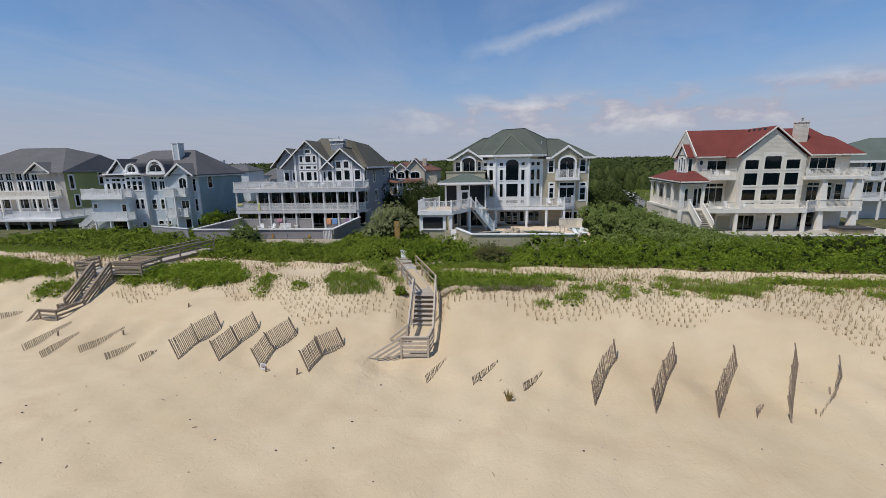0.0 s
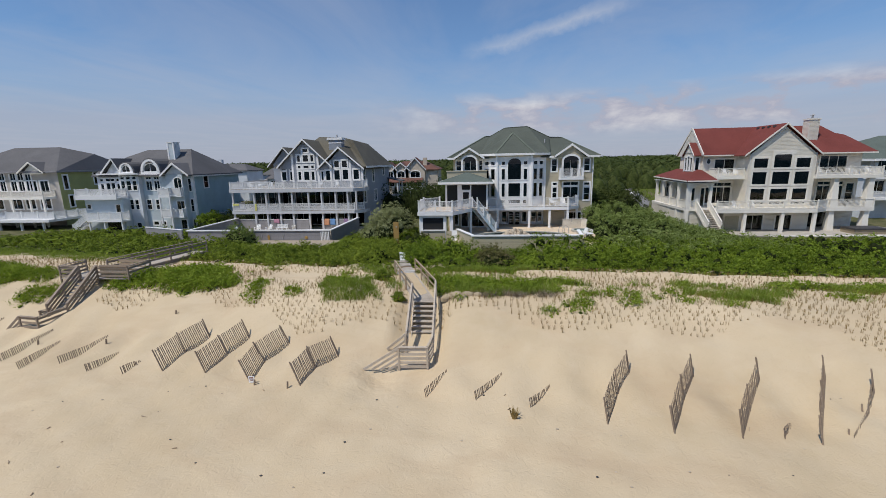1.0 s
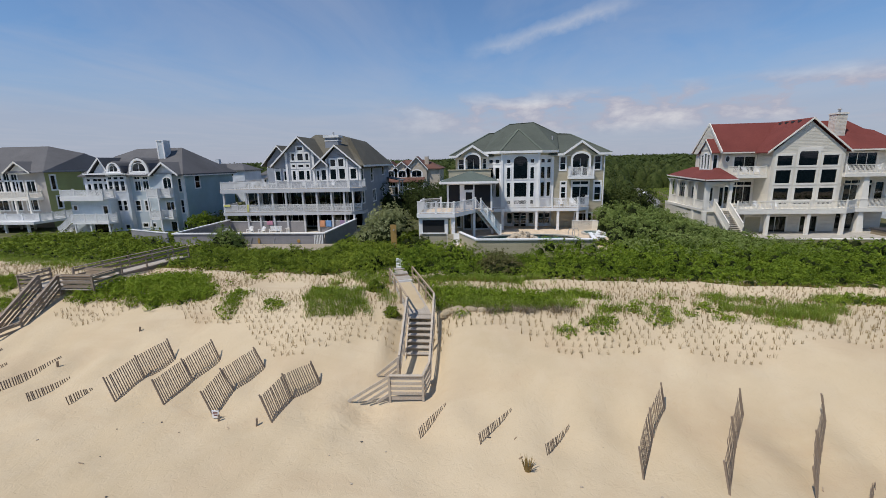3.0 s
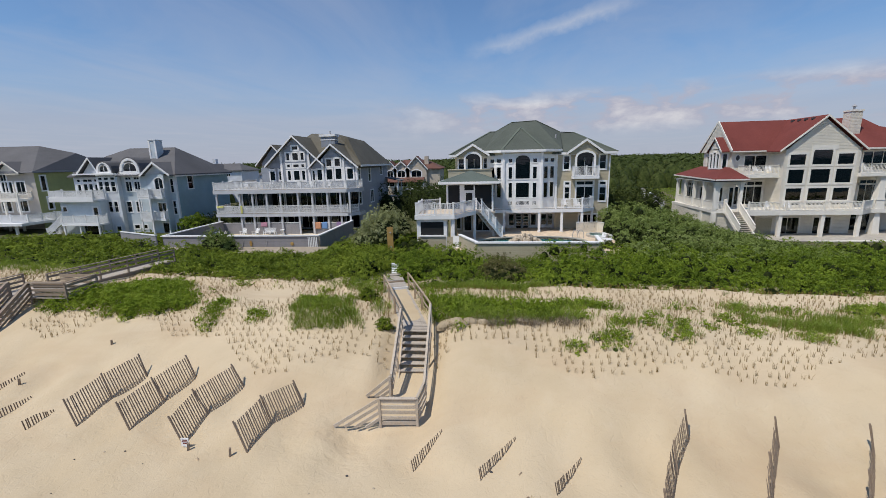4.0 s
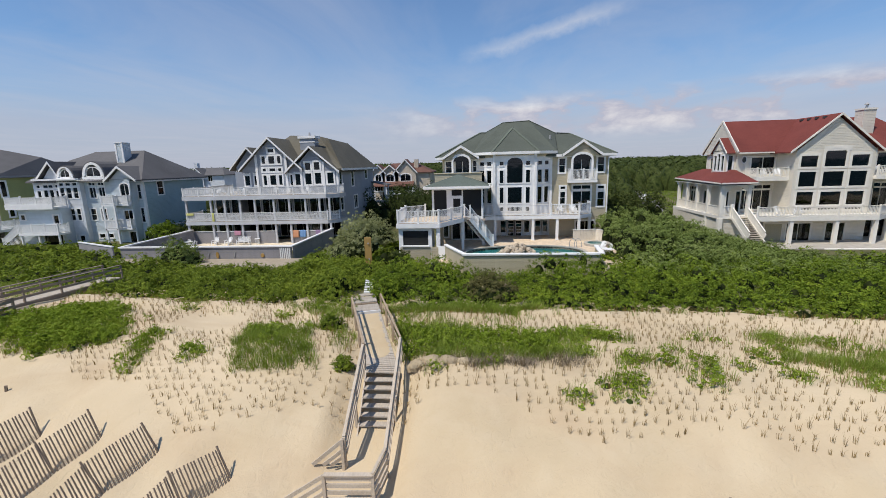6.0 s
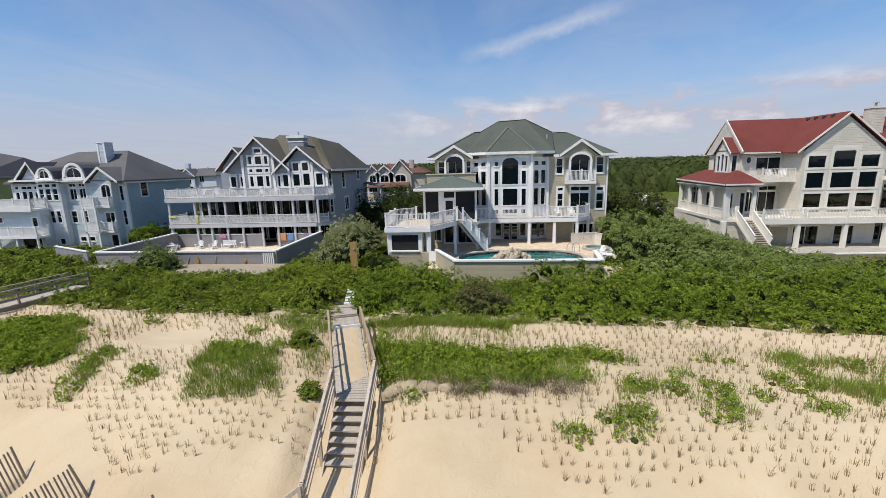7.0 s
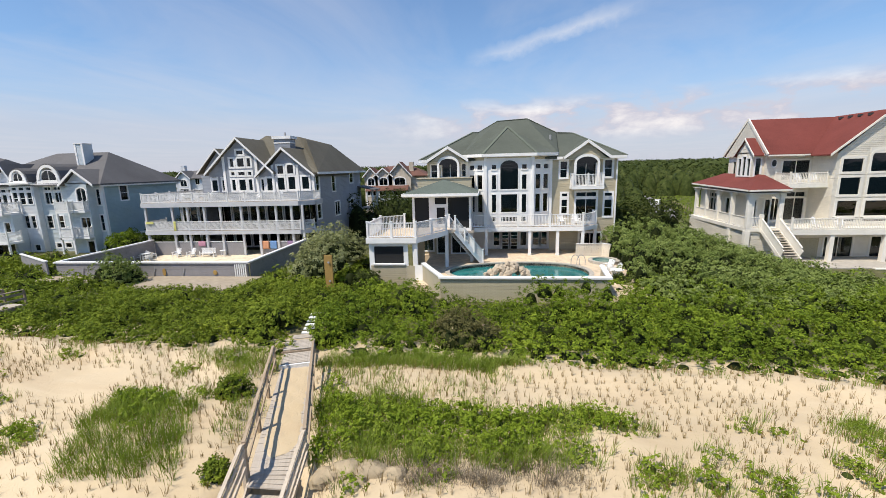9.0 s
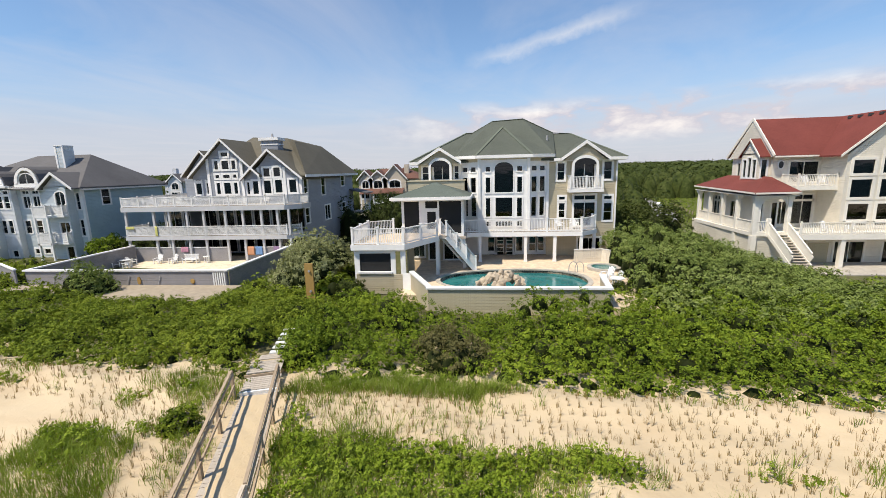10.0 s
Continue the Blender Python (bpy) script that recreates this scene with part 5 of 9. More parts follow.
# ---------------------------------------------------------------- lime house at the far left
def lime_house():
    H = thing("beach_house", "lime-green beach house with grey hip roof and white decks", "house", "beach houses", (-80, 70, 1.0))
    G, E = 1.0, 10.7
    x0, x1, y0, y1 = -96, -73.2, 70.0, 86.0
    fr = [(-82.6 + i * 1.5, -81.5 + i * 1.5, z, z + h, 2, 1) for i in range(3) for z, h in ((7.4, 1.7), (9.3, 1.2))]
    fr += [(-88 + i * 1.6, -86.9 + i * 1.6, z, z + h, 2, 1) for i in range(3) for z, h in ((7.4, 1.7), (9.3, 1.2))]
    fr += [(-78.9, -77.6, 7.1, 9.1, 2, 1), (-76.9, -75.3, 7.1, 9.1, 2, 1), (-83.5, -81.2, 4.2, 6.3, 2, 1), (-80.4, -78.6, 4.2, 6.3, 2, 1), (-77.5, -75.5, 4.2, 6.2, 2, 1), (-90, -85, 4.2, 6.2, 4, 1)]
    F, R, L = closed_box(H, x0, x1, y0, y1, G, E, LIME, fr, [(70.9, 71.7, 7.6, 10.0), (71.4, 72.2, 4.4, 6.4), (77.0, 78.0, 8.2, 10.4)], (), 0.2, (4.0, 7.0, 10.5), front_mat=STUCCO)
    e = [(x0 - 0.6, y0 - 0.6, E), (x1 + 0.6, y0 - 0.6, E), (x1 + 0.6, y1 + 0.6, E), (x0 - 0.6, y1 + 0.6, E)]
    a, b = (-87.5, 76, 15.2), (-78.5, 76.5, 15.2)
    c = (-74.6, 79.5, 13.9)
    roof_part(H, [[e[0], e[1], c, b, a], [e[1], e[2], c], [e[2], e[3], a, b, c], [e[3], e[0], a]], ROOF_GREY)
    bm = B()
    beam(bm, e[0], e[1], 0.12, 0.3)
    beam(bm, e[1], e[2], 0.12, 0.3)
    part("fascia", bm, GREY_FENCE, H)
    GF = Face((-79.8, 69.4), (-75, 69.4), -79.8)
    bm = B()
    prism(bm, [(-79.5, 10.3), (-75.1, 10.3), (-77.3, 12.1)], GF, -0.2, 0)
    part("gable_wall", bm, CREAM, H)
    gable_roof(H, GF, -79.9, -74.8, 10.6, 12.45, 0.4, -6, ROOF_GREY, 0.15, -77.3, CREAM_TRIM, 0.26)
    bm = B()
    bx(bm, -92, -74.2, 67.6, 70.0, 6.0, 6.4)
    part("upper_deck", bm, CREAM_TRIM, H)
    railing(H, [(-92, 67.7, 6.4), (-74.3, 67.7, 6.4), (-74.3, 69.9, 6.4)], 1.05, CREAM_TRIM, 0.13, 0.14, 3.0)
    for x in (-88, -84, -80.5, -77, -74.4):
        bm = B()
        bx(bm, x - 0.13, x + 0.13, 67.65, 67.9, G, 6.1)
        part("deck_post", bm, CREAM_TRIM, H)
    bm = B()
    bx(bm, -94, -68.2, 62.5, 70.0, 2.7, 3.1)
    part("lower_deck", bm, WHITE_DECK, H)
    railing(H, [(-94, 62.6, 3.1), (-78, 62.6, 3.1), (-77, 63.6, 3.1), (-68.3, 63.6, 3.1), (-68.3, 69.9, 3.1)], 1.2, WHITE_DECK, 0.10, 0.15, 2.5)
    for x in (-90, -86, -82, -78, -74, -70):
        bm = B()
        bx(bm, x - 0.13, x + 0.13, 63.0, 63.3, G - 0.2, 2.8)
        part("deck_post", bm, WHITE_DECK, H)


lime_house()


# ---------------------------------------------------------------- cream house with red roofs
def red_house():
    H = thing("beach_house", "cream beach house with red shingle roof, great gable and white chimney", "house", "beach houses", (42, 61, 0.9))
    G, D, D2, E = 0.9, 4.3, 8.45, 11.3
    x0, x1, y1 = 32.0, 52.4, 70.8
    # recessed main walls
    main = [(33.6, 36.2, 8.75, 10.7, 2, 1), (32.4, 36.1, 4.6, 6.9, 4, 1), (32.4, 36.1, 7.0, 7.5, 4, 1), (47.2, 50.6, 8.7, 10.9, 3, 1), (47.3, 50.6, 4.6, 6.9, 4, 1), (47.3, 50.6, 7.0, 7.45, 4, 1), (46.4, 49.2, 1.1, 3.3, 2, 1), (51.0, 52.0, 4.6, 7.2, 1, 2)]
    left = [(-69.8, -69.2, 9.2, 10.7), (-70.2, -68.6, 4.8, 7.6, 2, 1), (-67.6, -66.4, 4.8, 7.4, 1, 2), (-65.6, -64.8, 4.8, 7.4)]
    F, R, L = closed_box(H, x0, x1, 64.0, y1, G, E, CREAM, main, (), left, 0.16, (D, D2, E - 0.1), casing=CREAM_TRIM)
    bm = B()
    bmesh.ops.create_cone(bm, cap_ends=True, segments=20, radius1=0.36, radius2=0.36, depth=0.1, matrix=pose(32.75, 63.97, 10.45, 90) @ Matrix.Diagonal((0.8, 1.25, 1, 1)))
    o = part("oval_window", bm, WHITE, H)
    bm = B()
    bmesh.ops.create_cone(bm, cap_ends=True, segments=20, radius1=0.27, radius2=0.27, depth=0.1, matrix=pose(32.75, 63.95, 10.45, 90) @ Matrix.Diagonal((0.8, 1.25, 1, 1)))
    part("oval_pane", bm, DARK_GLASS, o)
    # great gable with nine windows
    GF = Face((36.4, 61.0), (44.6, 61.0), 36.4)
    wins = []
    for a, b in ((36.95, 38.75), (39.4, 41.6), (42.15, 43.95)):
        mid = a > 39 and a < 42
        wins += [(a, b, 5.3, 6.8), (a, b, 7.35, 9.0), (a, b, 9.5, 10.75 if not mid else 10.95, 1, 1, 0.5 if mid else 0.0)]
        wins += [(a, b, 4.75, 5.0)]
    facade(H, GF, 36.4, 44.6, D - 0.2, 11.2, CREAM, wins[:], "wall", 0.2, DARK_GLASS, (), CREAM_TRIM)
    bm = B()
    fbox(bm, GF, 39.2, 42.0, 11.2, 11.72, -0.15, 0.03)
    part("window_head", bm, CREAM_TRIM, H)
    bm = B()
    prism(bm, [(36.4, 11.2), (44.6, 11.2), (40.3, 14.75)], GF, -0.2, 0)
    part("gable_wall", bm, CREAM, H)
    for a, b in (((36.4, 64.0), (36.4, 61.0)), ((44.6, 61.0), (44.6, 64.0))):
        f = Face(a, b)
        facade(H, f, 0, 3.0, D - 0.2, 11.4, CREAM)
    gable_roof(H, GF, 35.6, 45.1, 11.2, 15.15, 0.3, -6.3, ROOF_RED, 0.14, 40.3, CREAM_TRIM, 0.20)
    # main roof: ridge along the coast, gabled on the left, hipped on the right
    ym = 67.3
    ze = E + 0.05
    zr = 15.5
    zl = 15.3
    roof_part(H, [
        [(31.7, 63.3, ze), (53.0, 63.3, ze), (48.8, ym, 15.15), (31.8, ym, 15.1)],
        [(53.0, 63.3, ze), (53.0, 71.4, ze), (48.8, ym, 15.15)],
        [(53.0, 71.4, ze), (31.7, 71.4, ze), (31.8, ym, 15.1), (48.8, ym, 15.15)]], ROOF_RED, 0.12)
    roof_part(H, [[(45.2, 62.7, ze + 0.05), (53.2, 62.7, ze + 0.05), (51.6, 66.4, 13.75), (49.7, 66.8, 14.2), (45.2, 66.8, 14.4)]], ROOF_RED, 0.12)
    # left gable end and its smaller projecting bay
    bm = B()
    f = Face((31.72, 71.2), (31.72, 63.5), 0)
    prism(bm, [(0.1, 11.2), (7.6, 11.2), (3.9, 14.92)], f, -0.4, 0)
    part("gable_wall", bm, CREAM, H)
    bm = B()
    beam(bm, (31.64, 63.25, 11.33), (31.72, 67.3, 15.13), 0.1, 0.26)
    beam(bm, (31.64, 71.4, 11.33), (31.72, 67.3, 15.13), 0.1, 0.26)
    beam(bm, (31.7, 63.27, 11.22), (35.6, 63.27, 11.22), 0.1, 0.15)
    beam(bm, (45.1, 62.65, 11.27), (53.2, 62.65, 11.27), 0.1, 0.16)
    part("bargeboard", bm, CREAM_TRIM, H)
    bay = Face((30.9, 67.2), (30.9, 64.3), 0)
    facade(H, bay, 0, 2.9, D2 + 0.2, 11.6, CREAM, [(0.35, 0.95, 9.2, 11.0), (1.15, 1.75, 9.2, 11.2), (1.95, 2.55, 9.2, 11.0)], trim=0.1)
    facade(H, Face((30.9, 64.3), (32.0, 64.3)), 0, 1.1, D2 + 0.2, 11.4, CREAM, [(0.25, 0.8, 9.2, 11.0)], trim=0.1)
    bm = B()
    prism(bm, [(0, 11.5), (2.9, 11.5), (1.45, 13.0)], bay, -0.2, 0)
    part("gable_wall", bm, CREAM, H)
    gable_roof(H, bay, -0.4, 3.3, 11.3, 13.1, 0.18, -2.5, ROOF_RED, 0.1, 1.45, CREAM_TRIM, 0.16)
    # chimney with cap
    bm = B()
    bx(bm, 45.85, 47.15, 65.0, 66.2, 11.3, 15.9)
    c = part("chimney", bm, CREAM, H)
    bm = B()
    bx(bm, 45.78, 47.22, 64.93, 66.27, 15.75, 15.95)
    part("chimney_cap", bm, CREAM_TRIM, c)
    bm = B()
    bmesh.ops.create_cone(bm, cap_ends=True, segments=8, radius1=0.12, radius2=0.12, depth=0.5, matrix=pose(46.6, 65.7, 16.2))
    bmesh.ops.create_cone(bm, cap_ends=True, segments=8, radius1=0.32, radius2=0.05, depth=0.25, matrix=pose(46.6, 65.7, 16.5))
    part("flue", bm, METAL, c)
    for i in range(4):
        bm = B()
        bx(bm, 39.72, 39.98, 62.3 + i * 1.15, 62.62 + i * 1.15, 14.75, 14.98)
        part("roof_vent", bm, BLACK, H)
    # wrap-round porch on the left
    bm = B()
    slab(bm, [(28.7, 60.4), (31.95, 60.4), (31.95, 64), (32.0, 64), (32.0, 72.5), (28.9, 72.5)], D - 0.35, D)
    part("porch_floor", bm, CREAM_TRIM, H)
    pr = [(28.3, 59.9, 8.05), (32.2, 59.9, 8.05), (29.2, 73.2, 8.2)]
    roof_part(H, [[pr[0], pr[1], (32.0, 64, 9.3), (31.6, 64.0, 9.35)], [pr[2], pr[0], (31.6, 64.0, 9.35), (32.0, 71.5, 9.35)], [pr[1], (32.5, 64, 8.05), (32.0, 64, 9.3)], [(32.0, 71.5, 9.35), (32.0, 73.2, 8.2), pr[2]]], ROOF_RED, 0.15, "porch_roof")
    bm = B()
    beam(bm, (28.35, 59.95, 7.95), (32.2, 59.95, 7.97), 0.12, 0.16)
    beam(bm, (28.35, 59.95, 7.95), (29.2, 73.2, 8.12), 0.12, 0.16)
    beam(bm, (32.2, 59.95, 7.9), (32.45, 64, 7.92), 0.12, 0.2)
    slab(bm, [(28.4, 60), (32.1, 60), (32.3, 64), (32.0, 64), (32.0, 73), (29.2, 73)], 7.66, 7.72)
    part("porch_fascia", bm, CREAM_TRIM, H)
    for x, y in ((28.85, 60.55), (31.7, 60.55), (29.0, 63.6), (29.2, 66.6), (29.4, 69.6), (29.55, 72.4)):
        bm = B()
        bx(bm, x - 0.22, x + 0.22, y - 0.22, y + 0.22, G - 0.2, D - 0.3)
        bx(bm, x - 0.17, x + 0.17, y - 0.17, y + 0.17, D, 7.7)
        bx(bm, x - 0.26, x + 0.26, y - 0.26, y + 0.26, 7.35, 7.7)
        part("porch_post", bm, CREAM_TRIM, H)
    # rooms behind the porch
    facade(H, Face((30.0, 72.4), (30.0, 62.4), 0), 0, 10.0, D, 7.7, CREAM, [(1.7, 2.25, D + 0.3, 6.6), (2.35, 2.95, D + 0.3, 6.6), (3.05, 3.6, D + 0.3, 6.6), (1.7, 2.25, 6.75, 7.2), (2.35, 2.95, 6.75, 7.2), (3.05, 3.6, 6.75, 7.2), (5.6, 6.9, D + 0.4, 6.8, 2, 1)], trim=0.12, casing=CREAM_TRIM)
    facade(H, Face((32.0, 62.4), (32.0, 64.0), 0), 0, 1.6, D, 7.7, CREAM)
    facade(H, Face((30.0, 62.4), (32.0, 62.4), 0), 0, 2.0, D, 7.7, CREAM, [(0.1, 0.6, D + 0.3, 6.9), (1.35, 1.85, D + 0.1, 6.9)], trim=0.12, casing=CREAM_TRIM)
    PF = Face((28.85, 60.55), (31.7, 60.55), 28.85)
    bm = B()
    for pts in (arc_points(29.3, 31.5, 6.75, 0.75),):
        for i in range(len(pts) - 1):
            prism(bm, [pts[i], pts[i + 1], (pts[i + 1][0], 7.7), (pts[i][0], 7.7)], PF, -0.08, 0.08)
    fbox(bm, PF, 29.02, 29.3, D, 7.7, -0.08, 0.08)
    bmesh.ops.remove_doubles(bm, verts=bm.verts, dist=0.0005)
    part("porch_arch", bm, CREAM_TRIM, H)
    railing(H, [(29.5, 72.4, D), (28.8, 60.5, D), (29.95, 60.5, D)], 1.05, CREAM_TRIM, 0.14, 0.12, 3.4, cap=False)
    bm = B()
    bx(bm, 28.9, 29.0, 60.75, 72.4, G - 0.2, D - 0.35)
    bx(bm, 28.9, 32.0, 60.6, 60.72, G - 0.2, D - 0.35)
    part("porch_skirt", bm, CREAM, H)
    # long deck in front
    bm = B()
    slab(bm, [(31.9, 59.0), (44.2, 59.0), (46.4, 60.6), (52.2, 60.6), (52.2, 64.0), (31.96, 64.0)], D - 0.5, D)
    part("deck", bm, CREAM_TRIM, H)
    railing(H, [(31.95, 59.1, D), (44.2, 59.1, D), (46.4, 60.7, D), (52.1, 60.7, D), (52.1, 63.9, D)], 1.05, CREAM_TRIM, 0.14, 0.13, 4.3, cap=False)
    for x, y in ((35.6, 59.25), (40.2, 59.25), (44.1, 59.25)):
        bm = B()
        bx(bm, x - 0.18, x + 0.18, y - 0.18, y + 0.18, G - 0.1, D - 0.5)
        part("deck_post", bm, CREAM_TRIM, H)
    LW = Face((34.2, 61.5), (45.0, 61.5), 34.2)
    facade(H, LW, 34.2, 45.0, G, D - 0.5, CREAM, [(36.7, 39.3, 1.0, 3.2, 2, 1), (40.9, 42.9, 1.0, 3.2, 2, 1)], trim=0.14, casing=CREAM_TRIM)
    for a, b in (((34.2, 64.0), (34.2, 61.5)), ((45.0, 61.5), (45.0, 64.0))):
        facade(H, Face(a, b), 0, 2.5, G, D - 0.5, CREAM)
    bm = B()
    fbox(bm, LW, 34.4, 36.2, G, 3.1, 0.0, 0.05)
    part("storage_door", bm, KHAKI_BOARD, H)
    # tapered piers on the right, two storeys
    for x in (47.3, 51.5):
        for z0, z1 in ((G - 0.1, D - 0.5), (D, D2 - 0.4)):
            bm = B()
            v = [bm.verts.new((x + sx * w, 61.1 + sy * w, z)) for z, w in ((z0, 0.46), (z1, 0.27)) for sx, sy in ((-1, -1), (1, -1), (1, 1), (-1, 1))]
            for q in ((3, 2, 1, 0), (4, 5, 6, 7), (0, 1, 5, 4), (1, 2, 6, 5), (2, 3, 7, 6), (3, 0, 4, 7)):
                bm.faces.new([v[i] for i in q])
            part("pier", bm, CREAM_TRIM, H)
    bm = B()
    bx(bm, 44.6, 52.6, 60.6, 64.0, D2 - 0.4, D2)
    bx(bm, 32.9, 36.4, 61.6, 64.0, D2 - 0.4, D2)
    part("balcony_floor", bm, CREAM_TRIM, H)
    railing(H, [(44.7, 60.7, D2), (52.5, 60.7, D2), (52.5, 63.9, D2)], 1.05, CREAM_TRIM, 0.14, 0.13, 4.3, cap=False)
    railing(H, [(33.0, 63.9, D2), (33.0, 61.7, D2), (36.3, 61.7, D2)], 1.05, CREAM_TRIM, 0.14, 0.13, 3.2, cap=False)
    # stair down the front
    for i in range(12):
        bm = B()
        bx(bm, 30.1, 31.6, 60.4 - 0.28 * (i + 1), 60.4 - 0.28 * i, D - 0.2 - 0.19 * i - 0.05, D - 0.2 - 0.19 * i)
        part("tread", bm, DECKING, H)
    for x in (30.05, 31.65):
        bm = B()
        beam(bm, (x, 60.5, D - 0.1), (x, 57.0, D - 2.45), 0.1, 0.32)
        part("stringer", bm, CREAM_TRIM, H)
        bm = B()
        beam(bm, (x, 60.5, D + 1.0), (x, 57.0, D - 1.35), 0.12, 0.12)
        part("handrail", bm, CREAM_TRIM, H)
        bm = B()
        beam(bm, (x, 60.5, D + 0.45), (x, 57.0, D - 1.9), 0.05, 0.72)
        part("side_panel", bm, CREAM_TRIM, H)
        bm = B()
        bx(bm, x - 0.15, x + 0.15, 60.3, 60.6, D - 0.4, D + 1.3)
        part("stair_post", bm, CREAM_TRIM, H)
    return H


red_house()


# ---------------------------------------------------------------- further houses
def far_house(name, label, x, y, w, d, h, zr, wallm, roofm, gables=(), win=True, rz=0):
    H = thing(name, label, "house", "distant houses", (x, y, 1.0))
    fr = [(x - w / 2 + 0.8 + i * 2.6, x - w / 2 + 2.0 + i * 2.6, z, z + 1.5, 2, 1) for i in range(int((w - 1.2) / 2.6)) for z in np.arange(2.2, h - 1.6, 3.0)] if win else []
    closed_box(H, x - w / 2, x + w / 2, y, y + d, 0.8, h, wallm, fr, (), (), 0.14, (4, 7))
    e = [(x - w / 2 - 0.5, y - 0.5, h), (x + w / 2 + 0.5, y - 0.5, h), (x + w / 2 + 0.5, y + d + 0.5, h), (x - w / 2 - 0.5, y + d + 0.5, h)]
    a, b = (x - w * 0.22, y + d / 2, zr), (x + w * 0.22, y + d / 2, zr)
    roof_part(H, [[e[0], e[1], b, a], [e[1], e[2], b], [e[2], e[3], a, b], [e[3], e[0], a]], roofm)
    for gx, gw, gz0 in gables:
        F = Face((gx - gw / 2, y - 0.6), (gx + gw / 2, y - 0.6), gx - gw / 2)
        facade(H, F, gx - gw / 2, gx + gw / 2, 0.8, h, wallm, [(gx - gw * 0.24, gx + gw * 0.24, h - 2.0, h - 0.9, 2, 1, 0.5), (gx - gw * 0.32, gx + gw * 0.32, h - 4.2, h - 2.7, 3, 1)], trim=0.26)
        bm = B()
        prism(bm, [(gx - gw / 2, h), (gx + gw / 2, h), (gx, gz0 - 0.2)], F, -0.2, 0)
        part("gable_wall", bm, wallm, H)
        gable_roof(H, F, gx - gw / 2 - 0.4, gx + gw / 2 + 0.4, h - 0.1, gz0, 0.4, -d * 0.4, roofm, 0.15, gx, WHITE, 0.3)
    return H


fh = far_house("distant_house", "beige house with faded red roofs and white-trimmed gables", -16.6, 110, 13.4, 10, 9.35, 11.5, BEIGE, ROOF_RUST, ((-22.1, 3.0, 11.3), (-19.3, 3.9, 11.2), (-15.6, 5.0, 12.4)))
roof_part(fh, [[(-23.0, 107.6, 6.3), (-13.6, 107.6, 6.3), (-13.6, 109.4, 7.3), (-23.0, 109.4, 7.3)]], ROOF_RUST, 0.15, "porch_roof")
bm = B()
for x in (-22.8, -20.0, -17.0, -13.8):
    bx(bm, x - 0.12, x + 0.12, 107.8, 108.04, 0.8, 6.35)
part("porch_post", bm, WHITE, fh)
bm = B()
bx(bm, -13.9, -12.9, 112, 113, 8.5, 12.3)
part("chimney", bm, BEIGE, fh)
far_house("distant_house", "grey shingled house with small white gable", -55.0, 118, 9, 9, 7.4, 10.5, PALE_SIDING, ROOF_GREY, ((-54, 4, 10.6),))
lh = far_house("distant_house", "pale house with grey hip roof, gable and chimney", -71.0, 118, 10.5, 9, 9.8, 11.7, PALE_SIDING, ROOF_GREY, ((-73.0, 3.6, 11.7),))
bm = B()
bx(bm, -75.2, -74.2, 120, 121, 8.5, 13.0)
part("chimney", bm, PALE_SIDING, lh)
far_house("distant_house", "small grey cottage among the trees", -62.5, 132, 12, 9, 8.2, 11.2, PALE_SIDING, ROOF_GREY)


def pale_house():
    H = thing("beach_house", "white-blue beach house with grey hip roof and wide galleries", "house", "beach houses", (68, 72, 1))
    F, R, L = closed_box(H, 61.5, 80, 73.5, 88, 1, 10.3, PALE_SIDING, [(62.2 + i * 2.4, 64.0 + i * 2.4, z, z + 2.0, 2, 1) for i in range(6) for z in (4.9, 8.0)], (), [(-82 + i * 4, -80.6 + i * 4, z, z + 1.8, 1, 2) for i in range(2) for z in (5, 8.1)], 0.14, (4.4, 7.6))
    e = [(60.2, 71.2, 10.3), (81, 71.2, 10.3), (81, 89, 10.3), (60.2, 89, 10.3)]
    a, b = (67.5, 80, 14), (74, 80, 14)
    roof_part(H, [[e[0], e[1], b, a], [e[1], e[2], b], [e[2], e[3], a, b], [e[3], e[0], a]], ROOF_TEAL)
    bm = B()
    beam(bm, (60.2, 71.2, 10.15), (81, 71.2, 10.15), 0.1, 0.35)
    beam(bm, (60.2, 71.2, 10.15), (60.2, 89, 10.15), 0.1, 0.35)
    part("fascia", bm, WHITE, H)
    for z in (4.4, 7.6):
        bm = B()
        bx(bm, 60.8, 80, 71.6, 73.5, z - 0.35, z)
        part("gallery_floor", bm, WHITE, H)
        railing(H, [(60.9, 73.4, z), (60.9, 71.7, z), (80, 71.7, z)], 1.05, WHITE, 0.14, 0.14, 3.0)
    for x in (60.9, 63.9, 66.9, 69.9, 72.9):
        bm = B()
        bx(bm, x - 0.13, x + 0.13, 71.6, 71.86, 0.8, 10.1)
        part("gallery_post", bm, WHITE, H)


pale_house()


# ---------------------------------------------------------------- planting
rng = np.random.default_rng(7)


